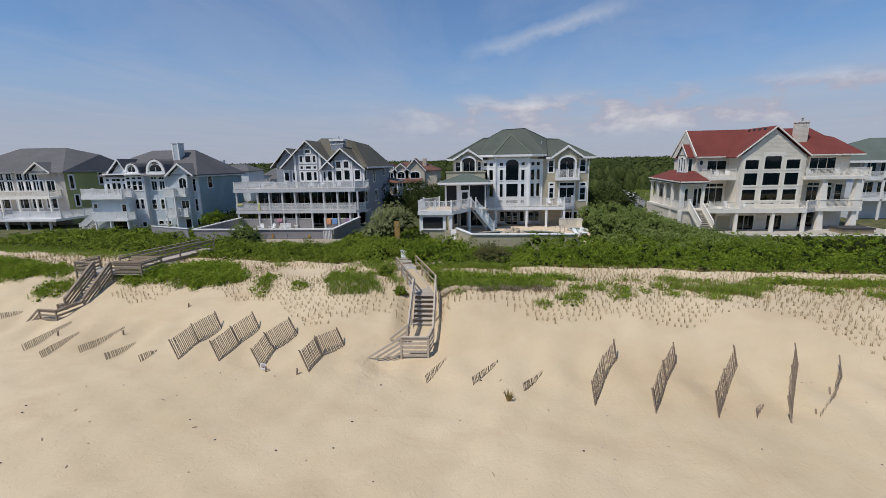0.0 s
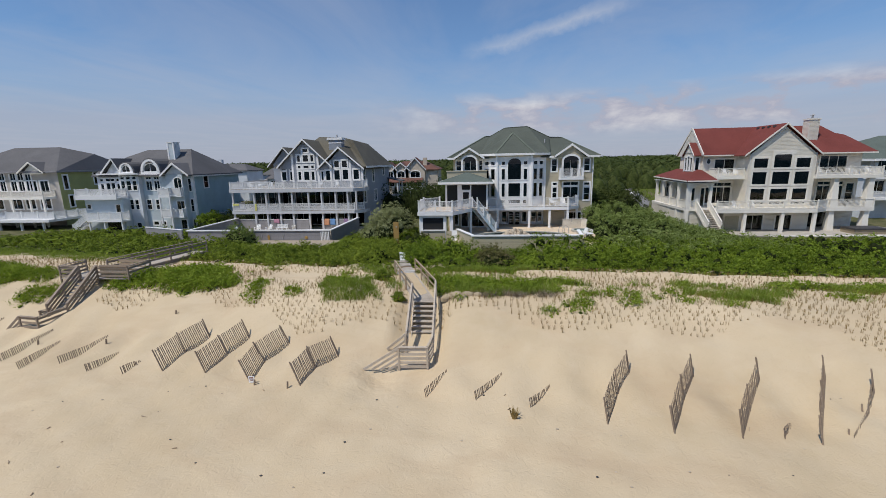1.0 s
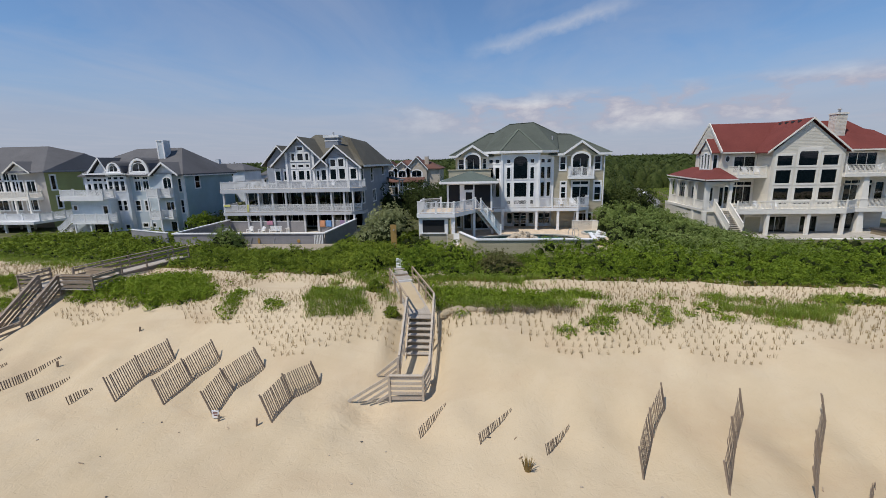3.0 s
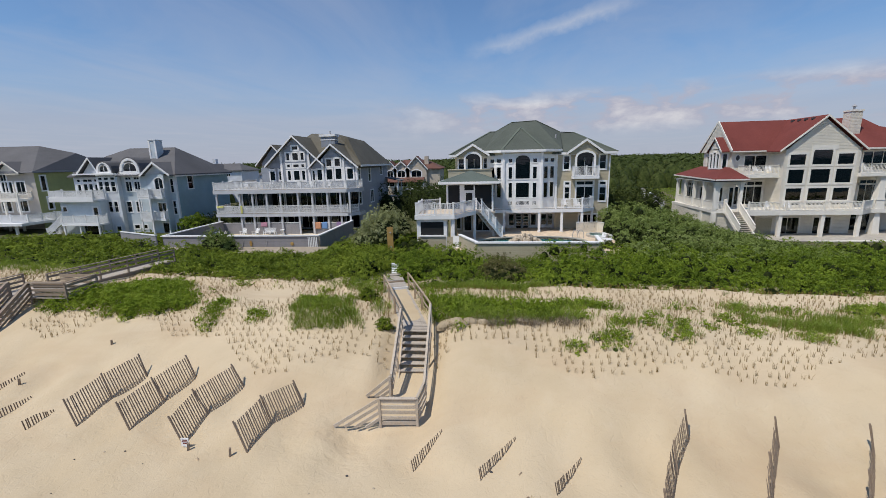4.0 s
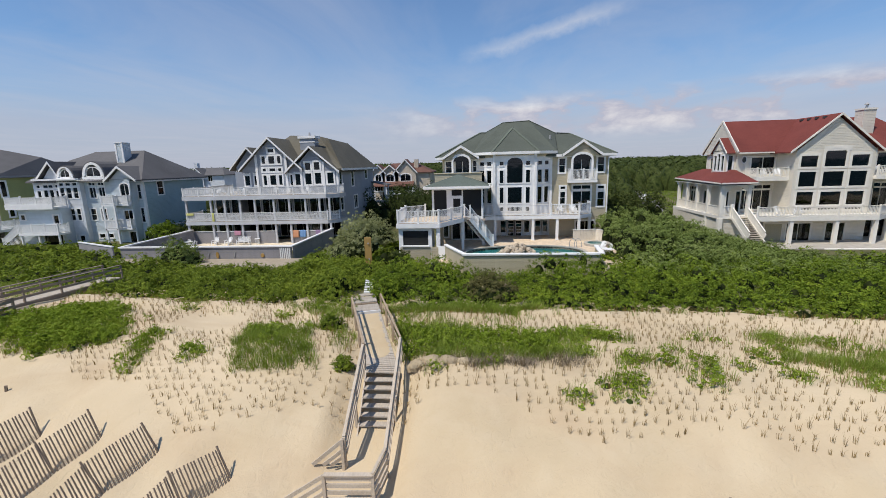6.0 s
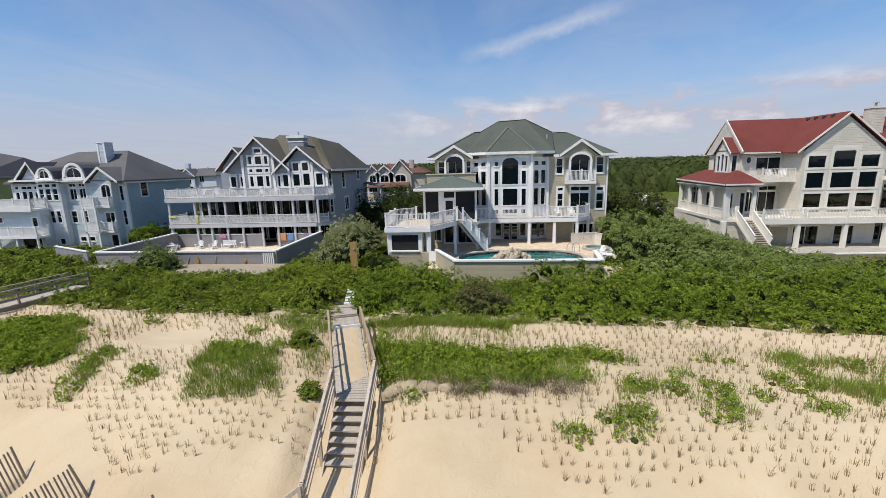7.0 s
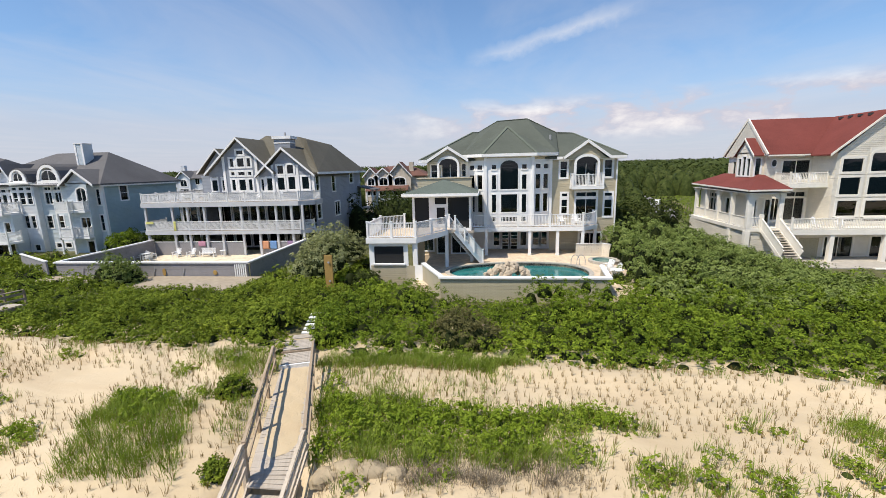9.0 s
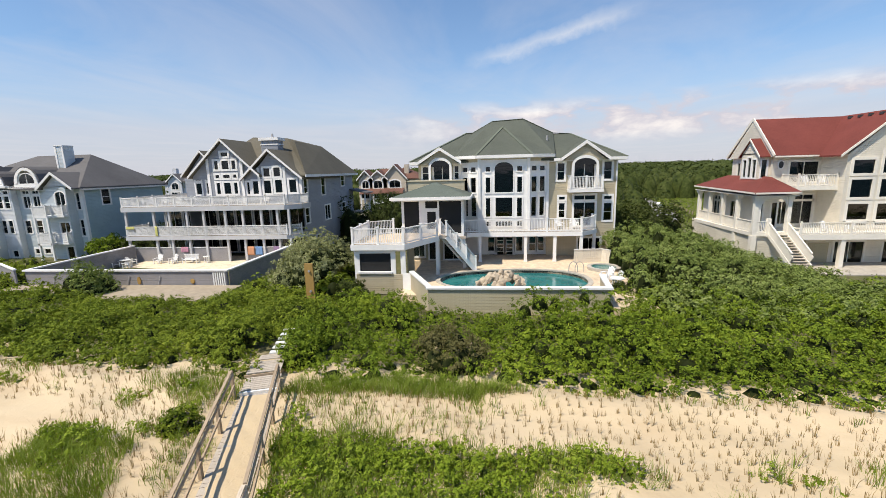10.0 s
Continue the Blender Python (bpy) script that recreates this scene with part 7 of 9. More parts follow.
def dune_plants():
    # vines and leafy cushions
    CX, CY, CR, CH = [], [], [], []
    for c in PATCHES:
        x, y = scatter(c[0] - c[2] - 0.3, c[0] + c[2] + 0.3, c[1] - c[3] - 0.3, c[1] + c[3] + 0.3, 0.36, lambda a, b: inside(a, b, c, 0.05) & ~on_path(a, b, 0.95), 0.5)
        rr = np.sqrt(((x - c[0]) / c[2]) ** 2 + ((y - c[1]) / c[3]) ** 2)
        m = rng.uniform(0, 1, len(x)) < (1.15 if c[2] > 1.2 else 1.05) - 0.45 * rr ** 2 + 0.35 * np.sin(x * 2.1 + c[0]) * np.sin(y * 2.9 + c[1])
        x, y, rr = x[m], y[m], rr[m]
        CX.append(x)
        CY.append(y)
        CR.append(rng.uniform(0.13, 0.36, len(x)) * (1.0 if c[2] > 1.2 else 0.72))
        CH.append((1.35 if c[2] > 1.2 else 1.0) * c[5] * rng.uniform(0.35, 1.15, len(x)) * np.clip(1.3 - 0.7 * rr, 0.3, 1))
    can = Canopy(*(np.concatenate(q) for q in (CX, CY, CR, CH)))
    # dark inner domes stand in for shade under the vine leaves
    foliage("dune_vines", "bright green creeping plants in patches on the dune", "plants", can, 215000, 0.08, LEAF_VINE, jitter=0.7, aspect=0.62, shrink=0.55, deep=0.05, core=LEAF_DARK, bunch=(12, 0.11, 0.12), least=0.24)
    # lush grass inside and beside the patches
    X, Y = [], []
    for c in GRASSY + [q[:5] for q in PATCHES]:
        n = int(c[2] * c[3] * 3.14 * (c[5] if c in GRASSY else 40 if c[2] > 1.2 else 26))
        x, y = c[0] + rng.uniform(-1.25, 1.25, n) * c[2], c[1] + rng.uniform(-1.25, 1.25, n) * c[3]
        m = inside(x, y, c, 0.2) & ~on_path(x, y)
        X.append(x[m])
        Y.append(y[m])
    X, Y = np.concatenate(X), np.concatenate(Y)
    tuft_field("lush_grass", "thick green dune grass in patches", X, Y, LUSH, 8, 0.40, 0.2, 0.012, 0.9)
    # rows of planted beach grass
    x, y = scatter(-48, 44, 18, 37, 0.37, lambda a, b: np.ones(len(a), bool), 0.22)
    y = y + 0.12 * np.sin(x * 0.7)
    s = shore(x, y)
    low = 22.9 + 0.7 * np.sin(x * 0.35 + 1.2) + 0.5 * np.sin(x * 0.9)
    low = low + 0.9 * np.clip((x - 7) / 3, 0, 1) - 0.8 * np.exp(-(((x + 11) / 4.5) ** 2))
    low = np.where(x > 18, low - np.clip((x - 18) * 1.1, 0, 4.6), low)
    m = (s > low) & (y < hedge_front(x) + 0.3) & ~on_path(x, y) & (rng.uniform(0, 1, len(x)) < 0.86)
    m &= ~((np.abs(x + 12.6) < 1.8) & (np.abs(y - 30.6) < 1.1)) & ~((np.abs(x - 8.8) < 1.0) & (np.abs(y - 28.2) < 0.5))
    m &= ~((x > -30.5) & (x < -25.4) & (y > 23.5) & (y < 36))
    tuft_field("beach_grass", "thin rows of planted beach grass on sand", x[m], y[m], GRASS, 8, 0.29, 0.07, 0.0105, 0.40)
    # light grass along the foot of the shrubs
    x, y = scatter(-62, 34, 29, 47, 0.32, lambda a, b: (b > hedge_front(a) - np.where(a < -27, 2.4, 1.0) + 0.5 * np.sin(a * 1.1)) & (b < hedge_front(a) + 0.9) & (np.abs(a + 27.8 - (b - 30) * 0.13) > 1.3))
    m = ~on_path(x, y, 0.8) & ((x < -27) | ((x > -8) & (x < 4.5)) | (rng.uniform(0, 1, len(x)) < 0.10))
    tuft_field("verge_grass", "light green grass along the foot of the shrubs", x[m], y[m], LUSH, 11, 0.34, 0.2, 0.015, 0.8)
    # eroded edge with dead roots beside the boardwalk
    n = 300
    x = -1.0 + 7.4 * rng.uniform(0, 1, n)
    y = 26.55 + 0.22 * np.sin(x * 1.6) + rng.normal(0, 0.22, n) + 0.03 * x
    tuft_field("dead_stalks", "grey-brown dead roots and stalks on an eroded dune edge", x, y, DEAD, 7, 0.24, 0.22, 0.008, 1.2)
    # tangled dead shrubs below the vines
    cx = np.array([1.5, 2.1, 3.0, 3.5, 5.1])
    cy = 26.5 + 0.18 * np.sin(cx * 3)
    x, y = np.repeat(cx, 34) + rng.normal(0, 0.17, 170), np.repeat(cy, 34) + rng.normal(0, 0.15, 170)
    tuft_field("dead_shrubs", "tangled grey-brown dead shrubs below the vines", x, y, DEAD, 6, 0.32, 0.12, 0.007, 1.6)


dune_plants()


x, y = scatter(-16.2, -11.5, 45.5, 60, 0.3, lambda a, b: a < -12.2 - (b - 50) * 0.2)
tuft_field("slope_grass", "rough green grass beside the grey pool wall", x, y, LUSH, 9, 0.4, 0.25, 0.02, 0.8)


def sand_lump(x, y, r, h):
    """A crumbling lump of root-bound sand at the eroded edge."""
    n, m = 22, 9
    vs, fs = [], []
    z0 = gz(x, y)
    for j in range(m + 1):
        a = j / m
        for i in range(n):
            t = 2 * math.pi * i / n
            q = r * (1 - a ** 2.4) * (1 + 0.16 * math.sin(3 * t + x * 5) + 0.10 * math.sin(7 * t + j) + rng.normal(0, 0.035))
            vs.append((x + q * math.cos(t), y + 0.75 * q * math.sin(t), z0 - 0.15 + (h + 0.15) * a ** 0.6 + rng.normal(0, 0.012)))
    for j in range(m):
        for i in range(n):
            fs.append((j * n + i, j * n + (i + 1) % n, (j + 1) * n + (i + 1) % n, (j + 1) * n + i))
    ob = raw("sand_lump", vs, fs, CRUST, None, "crumbling tan lump of root-bound sand below the vines", "sand", "")
    tagged(ob, "crumbling tan lump of root-bound sand below the vines", "sand", "eroded sand lumps")


for lx, ly, lr, lh in ((-0.85, 26.55, 0.42, 0.26), (-0.25, 26.7, 0.48, 0.30), (0.4, 26.65, 0.5, 0.26), (0.05, 26.2, 0.35, 0.14), (1.05, 26.55, 0.36, 0.2)):
    sand_lump(lx, ly, lr, lh)


def single_plant(x, y):
    H = thing("grass_clump", "lone clump of beach grass on bare sand", "grass", "", (x, y, gz(x, y)))
    bm = B()
    for i in range(46):
        a, l = rng.uniform(0, 6.28), rng.uniform(0.25, 0.6)
        p = Vector((x + 0.1 * math.cos(a), y + 0.1 * math.sin(a), gz(x, y) - 0.03))
        q = p + Vector((math.cos(a) * l * 0.35, math.sin(a) * l * 0.35, l))
        w = Vector((-math.sin(a), math.cos(a), 0)) * 0.014
        m = p.lerp(q, 0.6) + Vector((0, 0, 0.04))
        bm.faces.new([bm.verts.new(v) for v in (p - w, p + w, m + w, m - w)])
        bm.faces.new([bm.verts.new(v) for v in (m - w, m + w, q)])
    part("leaf_tuft", bm, GRASS, H, kind="stuff")


single_plant(2.7, 17.55)


# ---------------------------------------------------------------- sand fences
def unit_box(name, w, d, h, taper=0.0):
    bm = B()
    bx(bm, -w / 2, w / 2, -d / 2, d / 2, 0, h)
    me = bpy.data.meshes.new(name)
    if taper:
        for v in bm.verts:
            if v.co.z > h * 0.5:
                v.co.x *= 1 - taper
    bm.to_mesh(me)
    bm.free()
    return me


SLAT = unit_box("slat", 0.048, 0.011, 1.45, 0.1)
SLAT.materials.append(FENCE_WOOD)
FPOST = unit_box("post", 0.056, 0.056, 1.45, 0.1)
FPOST.materials.append(FENCE_WOOD)


def sand_fence(pts, show, gap=0.112, label="", lean=0.0, posts=True, tilt=13.0):
    """A run of laths between posts. pts: plan points; show: how much of the laths stands clear of the sand at each point."""
    H = thing("sand_fence", label or "weathered wooden slat sand fence standing in a drift", "fence", "sand fences", (*pts[0], gz(*pts[0])))
    o = ORIGIN[H]
    seg = [math.dist(a, b) for a, b in zip(pts[:-1], pts[1:])]
    total = sum(seg)
    cum = [0]
    for q in seg:
        cum.append(cum[-1] + q)

    def spot(t):
        return float(np.interp(t, cum, [p[0] for p in pts])), float(np.interp(t, cum, [p[1] for p in pts])), float(np.interp(t, cum, show))
    n = int(total / gap)
    yaw = math.atan2(pts[-1][1] - pts[0][1], pts[-1][0] - pts[0][0])
    off = math.tan(radians(tilt))
    for i in range(n + 1):
        x, y, sh = spot(i * gap)
        z = float(np.interp(i * gap, cum, [gz(*p) + q for p, q in zip(pts, show)])) - 1.45
        x -= off * math.sin(yaw) * (z - gz(x, y))
        y += off * math.cos(yaw) * (z - gz(x, y))
        ob = new("slat", SLAT)
        ob.parent = H
        ob.matrix_local = Matrix.Translation(Vector((x, y, z)) - o) @ pose(0, 0, 0, rng.normal(-tilt, 0.4), rng.normal(lean, 0.6), math.degrees(yaw))
    if posts:
        for k, p in enumerate(pts):
            ob = new("post", FPOST)
            ob.parent = H
            ob.matrix_local = Matrix.Translation(Vector((p[0] + 0.05 * math.sin(yaw), p[1] - 0.05 * math.cos(yaw), gz(*p) + show[k] + 0.06 - 1.45)) - o) @ pose(0, 0, 0, rng.normal(-tilt, 1.0), rng.normal(lean, 2.0), math.degrees(yaw))
    for f in (0.22, 0.5, 0.8):
        bm = B()
        for a, b, sa, sb in zip(pts[:-1], pts[1:], show[:-1], show[1:]):
            if min(sa, sb) * f > 0.15:
                ax, ay, bx_, by_ = (q * off * w * f for q, w in ((-math.sin(yaw), sa), (math.cos(yaw), sa), (-math.sin(yaw), sb), (math.cos(yaw), sb)))
                beam(bm, (a[0] + ax, a[1] + ay, gz(*a) + sa * f), (b[0] + bx_, b[1] + by_, gz(*b) + sb * f), 0.006, 0.006)
        if len(bm.verts):
            part("wire", bm, FENCE_WOOD, H)
        else:
            bm.free()
    return H


BIG = [((-16.07, 20.38), (-15.78, 22.24), (-15.19, 23.64)), ((-13.54, 20.21), (-13.2, 22.23), (-12.59, 23.54)), ((-10.73, 19.69), (-10.61, 21.44), (-9.92, 23.05)), ((-7.93, 19.32), (-7.64, 21.1), (-6.75, 22.23)),
       ((6.68, 17.63), (7.58, 19.3), (8.48, 20.57)), ((9.1, 17.04), (10.23, 18.85), (11.31, 20.38)), ((11.61, 16.93), (12.77, 18.5), (14.09, 20.16)), ((14.34, 16.69), (15.63, 18.51), (16.77, 20.05))]
for run in BIG:
    west = run[0][0] < 0
    if west:
        (ax, ay), (bx0, by0) = run[:2]
        run = ((ax + (bx0 - ax) * 0.17, ay + (by0 - ay) * 0.17), *run[1:])
    sand_fence([(x + (0.28 if west else -0.11), y - 0.12) for x, y in run], (1.24, 1.22, 1.14) if west else (1.12, 1.12, 1.05), 0.105, tilt=27.0 if west else 12.0)
sand_fence(((15.47, 16.79), (16.9, 18.0), (17.97, 19.07)), (0.25, 0.35, 0.95), label="sagging slat sand fence half fallen in the drift", lean=9)
for a, b in (((-26.52, 21.45), (-26.35, 24.5)), ((-24.4, 20.62), (-24.58, 23.3)), ((-22.42, 21.14), (-21.72, 23.7)), ((-20.2, 20.52), (-19.9, 22.36)), ((-17.87, 20.34), (-17.77, 21.44)), ((-32.3, 24.88), (-31.5, 25.8)),
             ((-1.35, 19.49), (-0.45, 20.86)), ((1.05, 18.83), (2.3, 20.4)), ((3.47, 18.26), (4.51, 19.64)), ((13.02, 16.82), (13.74, 17.57))):
    mid = ((a[0] + b[0]) / 2, (a[1] + b[1]) / 2)
    sand_fence((a, mid, b), (0.46, 0.36, 0.14), 0.10, "sand fence almost buried by drifted sand", posts=False)
# stubs of buried fences
for px, py, hh in ((-18.3, 25.2, 0.25), (-8.25, 19.35, 0.35), (-10.1, 19.6, 0.3), (-26.0, 23.1, 0.3), (-21.2, 22.9, 0.3)):
    bm = B()
    beam(bm, (px, py, gz(px, py) - 0.3), (px + 0.05, py + 0.03, gz(px, py) + hh), 0.08, 0.08)
    solo("fence_stub", bm, FENCE_WOOD, "broken post of a buried sand fence", "post", "buried posts")
bm = B()
bx(bm, -10.44, -10.12, 19.74, 19.76, gz(-10.3, 19.75) + 0.05, gz(-10.3, 19.75) + 0.40)
sg = solo("fence_sign", bm, PLASTIC, "small white notice on a sand fence", "sign")
for i, (w, zz) in enumerate(((0.20, 0.31), (0.24, 0.24), (0.16, 0.17))):
    bm = B()
    bx(bm, -10.28 - w / 2, -10.28 + w / 2, 19.732, 19.738, gz(-10.3, 19.75) + zz, gz(-10.3, 19.75) + zz + 0.035)
    part("text_bar", bm, ROOF_RED, sg)


# ---------------------------------------------------------------- boardwalk to the beach
def shared(name, w, d, h, mat):
    me = unit_box(name, w, d, h)
    me.materials.append(mat)
    return me


def place(name, me, parent, loc, rz=0.0, rx=0.0, ry=0.0):
    ob = new(name, me)
    ob.parent = parent
    ob.matrix_local = Matrix.Translation(Vector(loc) - ORIGIN[parent]) @ pose(0, 0, 0, rx, ry, rz)
    return ob


def board(H, a, b, w=0.045, h=0.14, name="rail", mat=None):
    bm = B()
    beam(bm, a, b, w, h)
    return part(name, bm, mat or RAIL_WOOD[0], H)


SET_POSTS = set()
RAIL_WOOD = [WEATHERED]


def upright(H, x, y, z0, z1, w=0.1, mat=None):
    if (round(x, 1), round(y, 1)) in SET_POSTS:
        return None
    SET_POSTS.add((round(x, 1), round(y, 1)))
    bm = B()
    bx(bm, x - w / 2, x + w / 2, y - w / 2, y + w / 2, z0, z1)
    return part("post", bm, mat or RAIL_WOOD[0], H)


def rail_run(H, a, b, h=1.0, rows=(0.95, 0.62, 0.3), posts=3, cap=0.16, deep=0.6, tall=0.14):
    """Slanting or level boards between posts; a and b on the walking surface."""
    a, b = Vector(a), Vector(b)
    for i in range(posts):
        p = a.lerp(b, i / max(1, posts - 1))
        upright(H, p.x, p.y, p.z - deep, p.z + h)
    for f in rows:
        board(H, a + Vector((0.06, 0, f)), b + Vector((0.06, 0, f)), h=tall)
    if cap:
        bm = B()
        beam(bm, a + Vector((0, 0, h + 0.02)), b + Vector((0, 0, h + 0.02)), cap, 0.045)
        part("cap_rail", bm, RAIL_WOOD[0], H)


def boardwalk():
    H = thing("boardwalk", "weathered timber boardwalk with steps down the dune to the beach", "boardwalk", "boardwalks", (-2.4, 24, 1.0))
    PLANK = shared("plank", 1.34, 0.138, 0.045, DECKING)
    TREAD = shared("tread", 1.30, 0.29, 0.05, DECKING)
    # steps
    for y, z in ((24.72, 1.08), (25.0, 1.30), (25.27, 1.52), (25.53, 1.76), (25.80, 1.98), (26.06, 2.20)):
        place("tread", TREAD, H, (-2.33 + 0.06 * (26.3 - y), y, z), rng.normal(0, 0.8))
    for x in (-2.98, -1.68):
        board(H, (x + 0.12, 24.3, 0.75), (x, 26.5, 2.45), 0.05, 0.30, "stringer")
    # deck boards
    path = [(-2.29, 26.28), (-4.62, 33.0)]
    L = math.dist(*path)
    yaw = math.degrees(math.atan2(path[1][1] - path[0][1], path[1][0] - path[0][0])) - 90
    k = int(L / 0.15)
    for i in range(k + 1):
        t = i / k
        place("plank", PLANK, H, (path[0][0] + (path[1][0] - path[0][0]) * t, path[0][1] + (path[1][1] - path[0][1]) * t, 2.50 - 0.08 * max(0, 1 - 12 * t) + rng.normal(0, 0.004)), yaw * min(1, t * 4) + rng.normal(0, 0.4))
    # raised deck and further steps
    NOSE = shared("nosing", 1.42, 0.10, 0.16, WHITE_DECK)
    place("nosing", NOSE, H, (-4.62, 32.95, 2.52), yaw)
    for i in range(7):
        place("plank", PLANK, H, (-4.68 - 0.052 * i, 33.1 + 0.15 * i, 2.64), yaw)
    place("nosing", shared("edge_board", 1.42, 0.06, 0.10, WEATHERED), H, (-5.1, 34.1, 2.66), yaw)
    for i in range(7):
        place("plank", PLANK, H, (-5.12 - 0.05 * i, 34.25 + 0.15 * i, 2.76), yaw)
    NARROW = shared("plank", 1.0, 0.138, 0.045, DECKING)
    for i in range(3):
        place("plank", NARROW, H, (-5.36 - 0.04 * i, 35.3 + 0.15 * i, 2.84), yaw)
    STEP = shared("step", 0.55, 0.24, 0.06, WHITE_DECK)
    for i in range(6):
        place("step", STEP, H, (-5.38 - 0.10 * i, 35.85 + 0.46 * i, 2.88 + 0.025 * i), 12)
    # rails along the stair
    rail_run(H, (-2.88, 22.95, 0.75), (-3.05, 26.35, 2.55), 1.05, (0.92, 0.66, 0.4), 3, 0.10, tall=0.10)
    rail_run(H, (-1.38, 22.6, 0.62), (-1.64, 27.1, 2.55), 1.05, (0.92, 0.66, 0.4), 3, 0.10, tall=0.10)
    rail_run(H, (-1.53, 21.5, 0.55), (-1.38, 22.6, 0.62), 1.05, (0.92, 0.66, 0.4, 0.15), 2, 0.10)
    # rails along the deck
    RAIL_WOOD[0] = WEATHERED
    rail_run(H, (-3.05, 26.45, 2.55), (-5.42, 32.6, 2.55), 1.05, (0.92, 0.5), 4, 0.09, tall=0.085)
    rail_run(H, (-1.64, 27.15, 2.55), (-3.92, 33.2, 2.55), 1.05, (0.92, 0.5), 4, 0.09, tall=0.085)
    RAIL_WOOD[0] = BLEACHED
    # landing on the sand
    rail_run(H, (-3.03, 21.42, 0.45), (-1.53, 21.5, 0.45), 1.12, (1.0, 0.76, 0.52, 0.28, 0.04), 2)
    for f in (1.08, 0.80, 0.52, 0.24):
        board(H, (-3.05, 21.42, 0.45 + f), (-3.05 - 1.85 * (f + 0.1) / 1.18, 21.2, 0.40), 0.045, 0.13)
    upright(H, -2.93, 22.9, 0.2, 1.75)
    for f in (0.85, 0.5, 0.25):
        board(H, (-2.96, 22.9, 0.8 + f), (-2.96 - 1.0 * (f + 0.1) / 0.95, 22.75, 0.85), 0.045, 0.13)
    # sand blown over the deck
    n, m = 40, 8
    vs, fs = [], []
    for i in range(n + 1):
        t = i / n
        for j in range(m + 1):
            u = j / m - 0.5
            cx, cy = -2.62 + (-4.55 + 2.62) * t, 27.35 + (32.8 - 27.35) * t
            wid = 1.3 * (0.92 + 0.05 * math.sin(i * 0.7) + 0.03 * math.sin(i * 1.9 + 1)) * min(1, t * 8 + 0.3)
            hz = 2.546 + 0.035 * (1 - (2 * u) ** 2) * (0.6 + 0.4 * math.sin(i * 0.8 + j)) - (0.02 if abs(u) > 0.45 else 0)
            vs.append((cx + u * wid, cy + u * 0.3, hz))
    for i in range(n):
        for j in range(m):
            a = i * (m + 1) + j
            fs.append((a, a + 1, a + m + 2, a + m + 1))
    d = raw("sand_drift", vs, fs, SAND, None, "thin drift of sand blown over the boardwalk", "sand", "stuff")
    d.data.polygons.foreach_set("use_smooth", [True] * len(d.data.polygons))


RAIL_WOOD[0] = BLEACHED
boardwalk()
RAIL_WOOD[0] = DARK_TIMBER


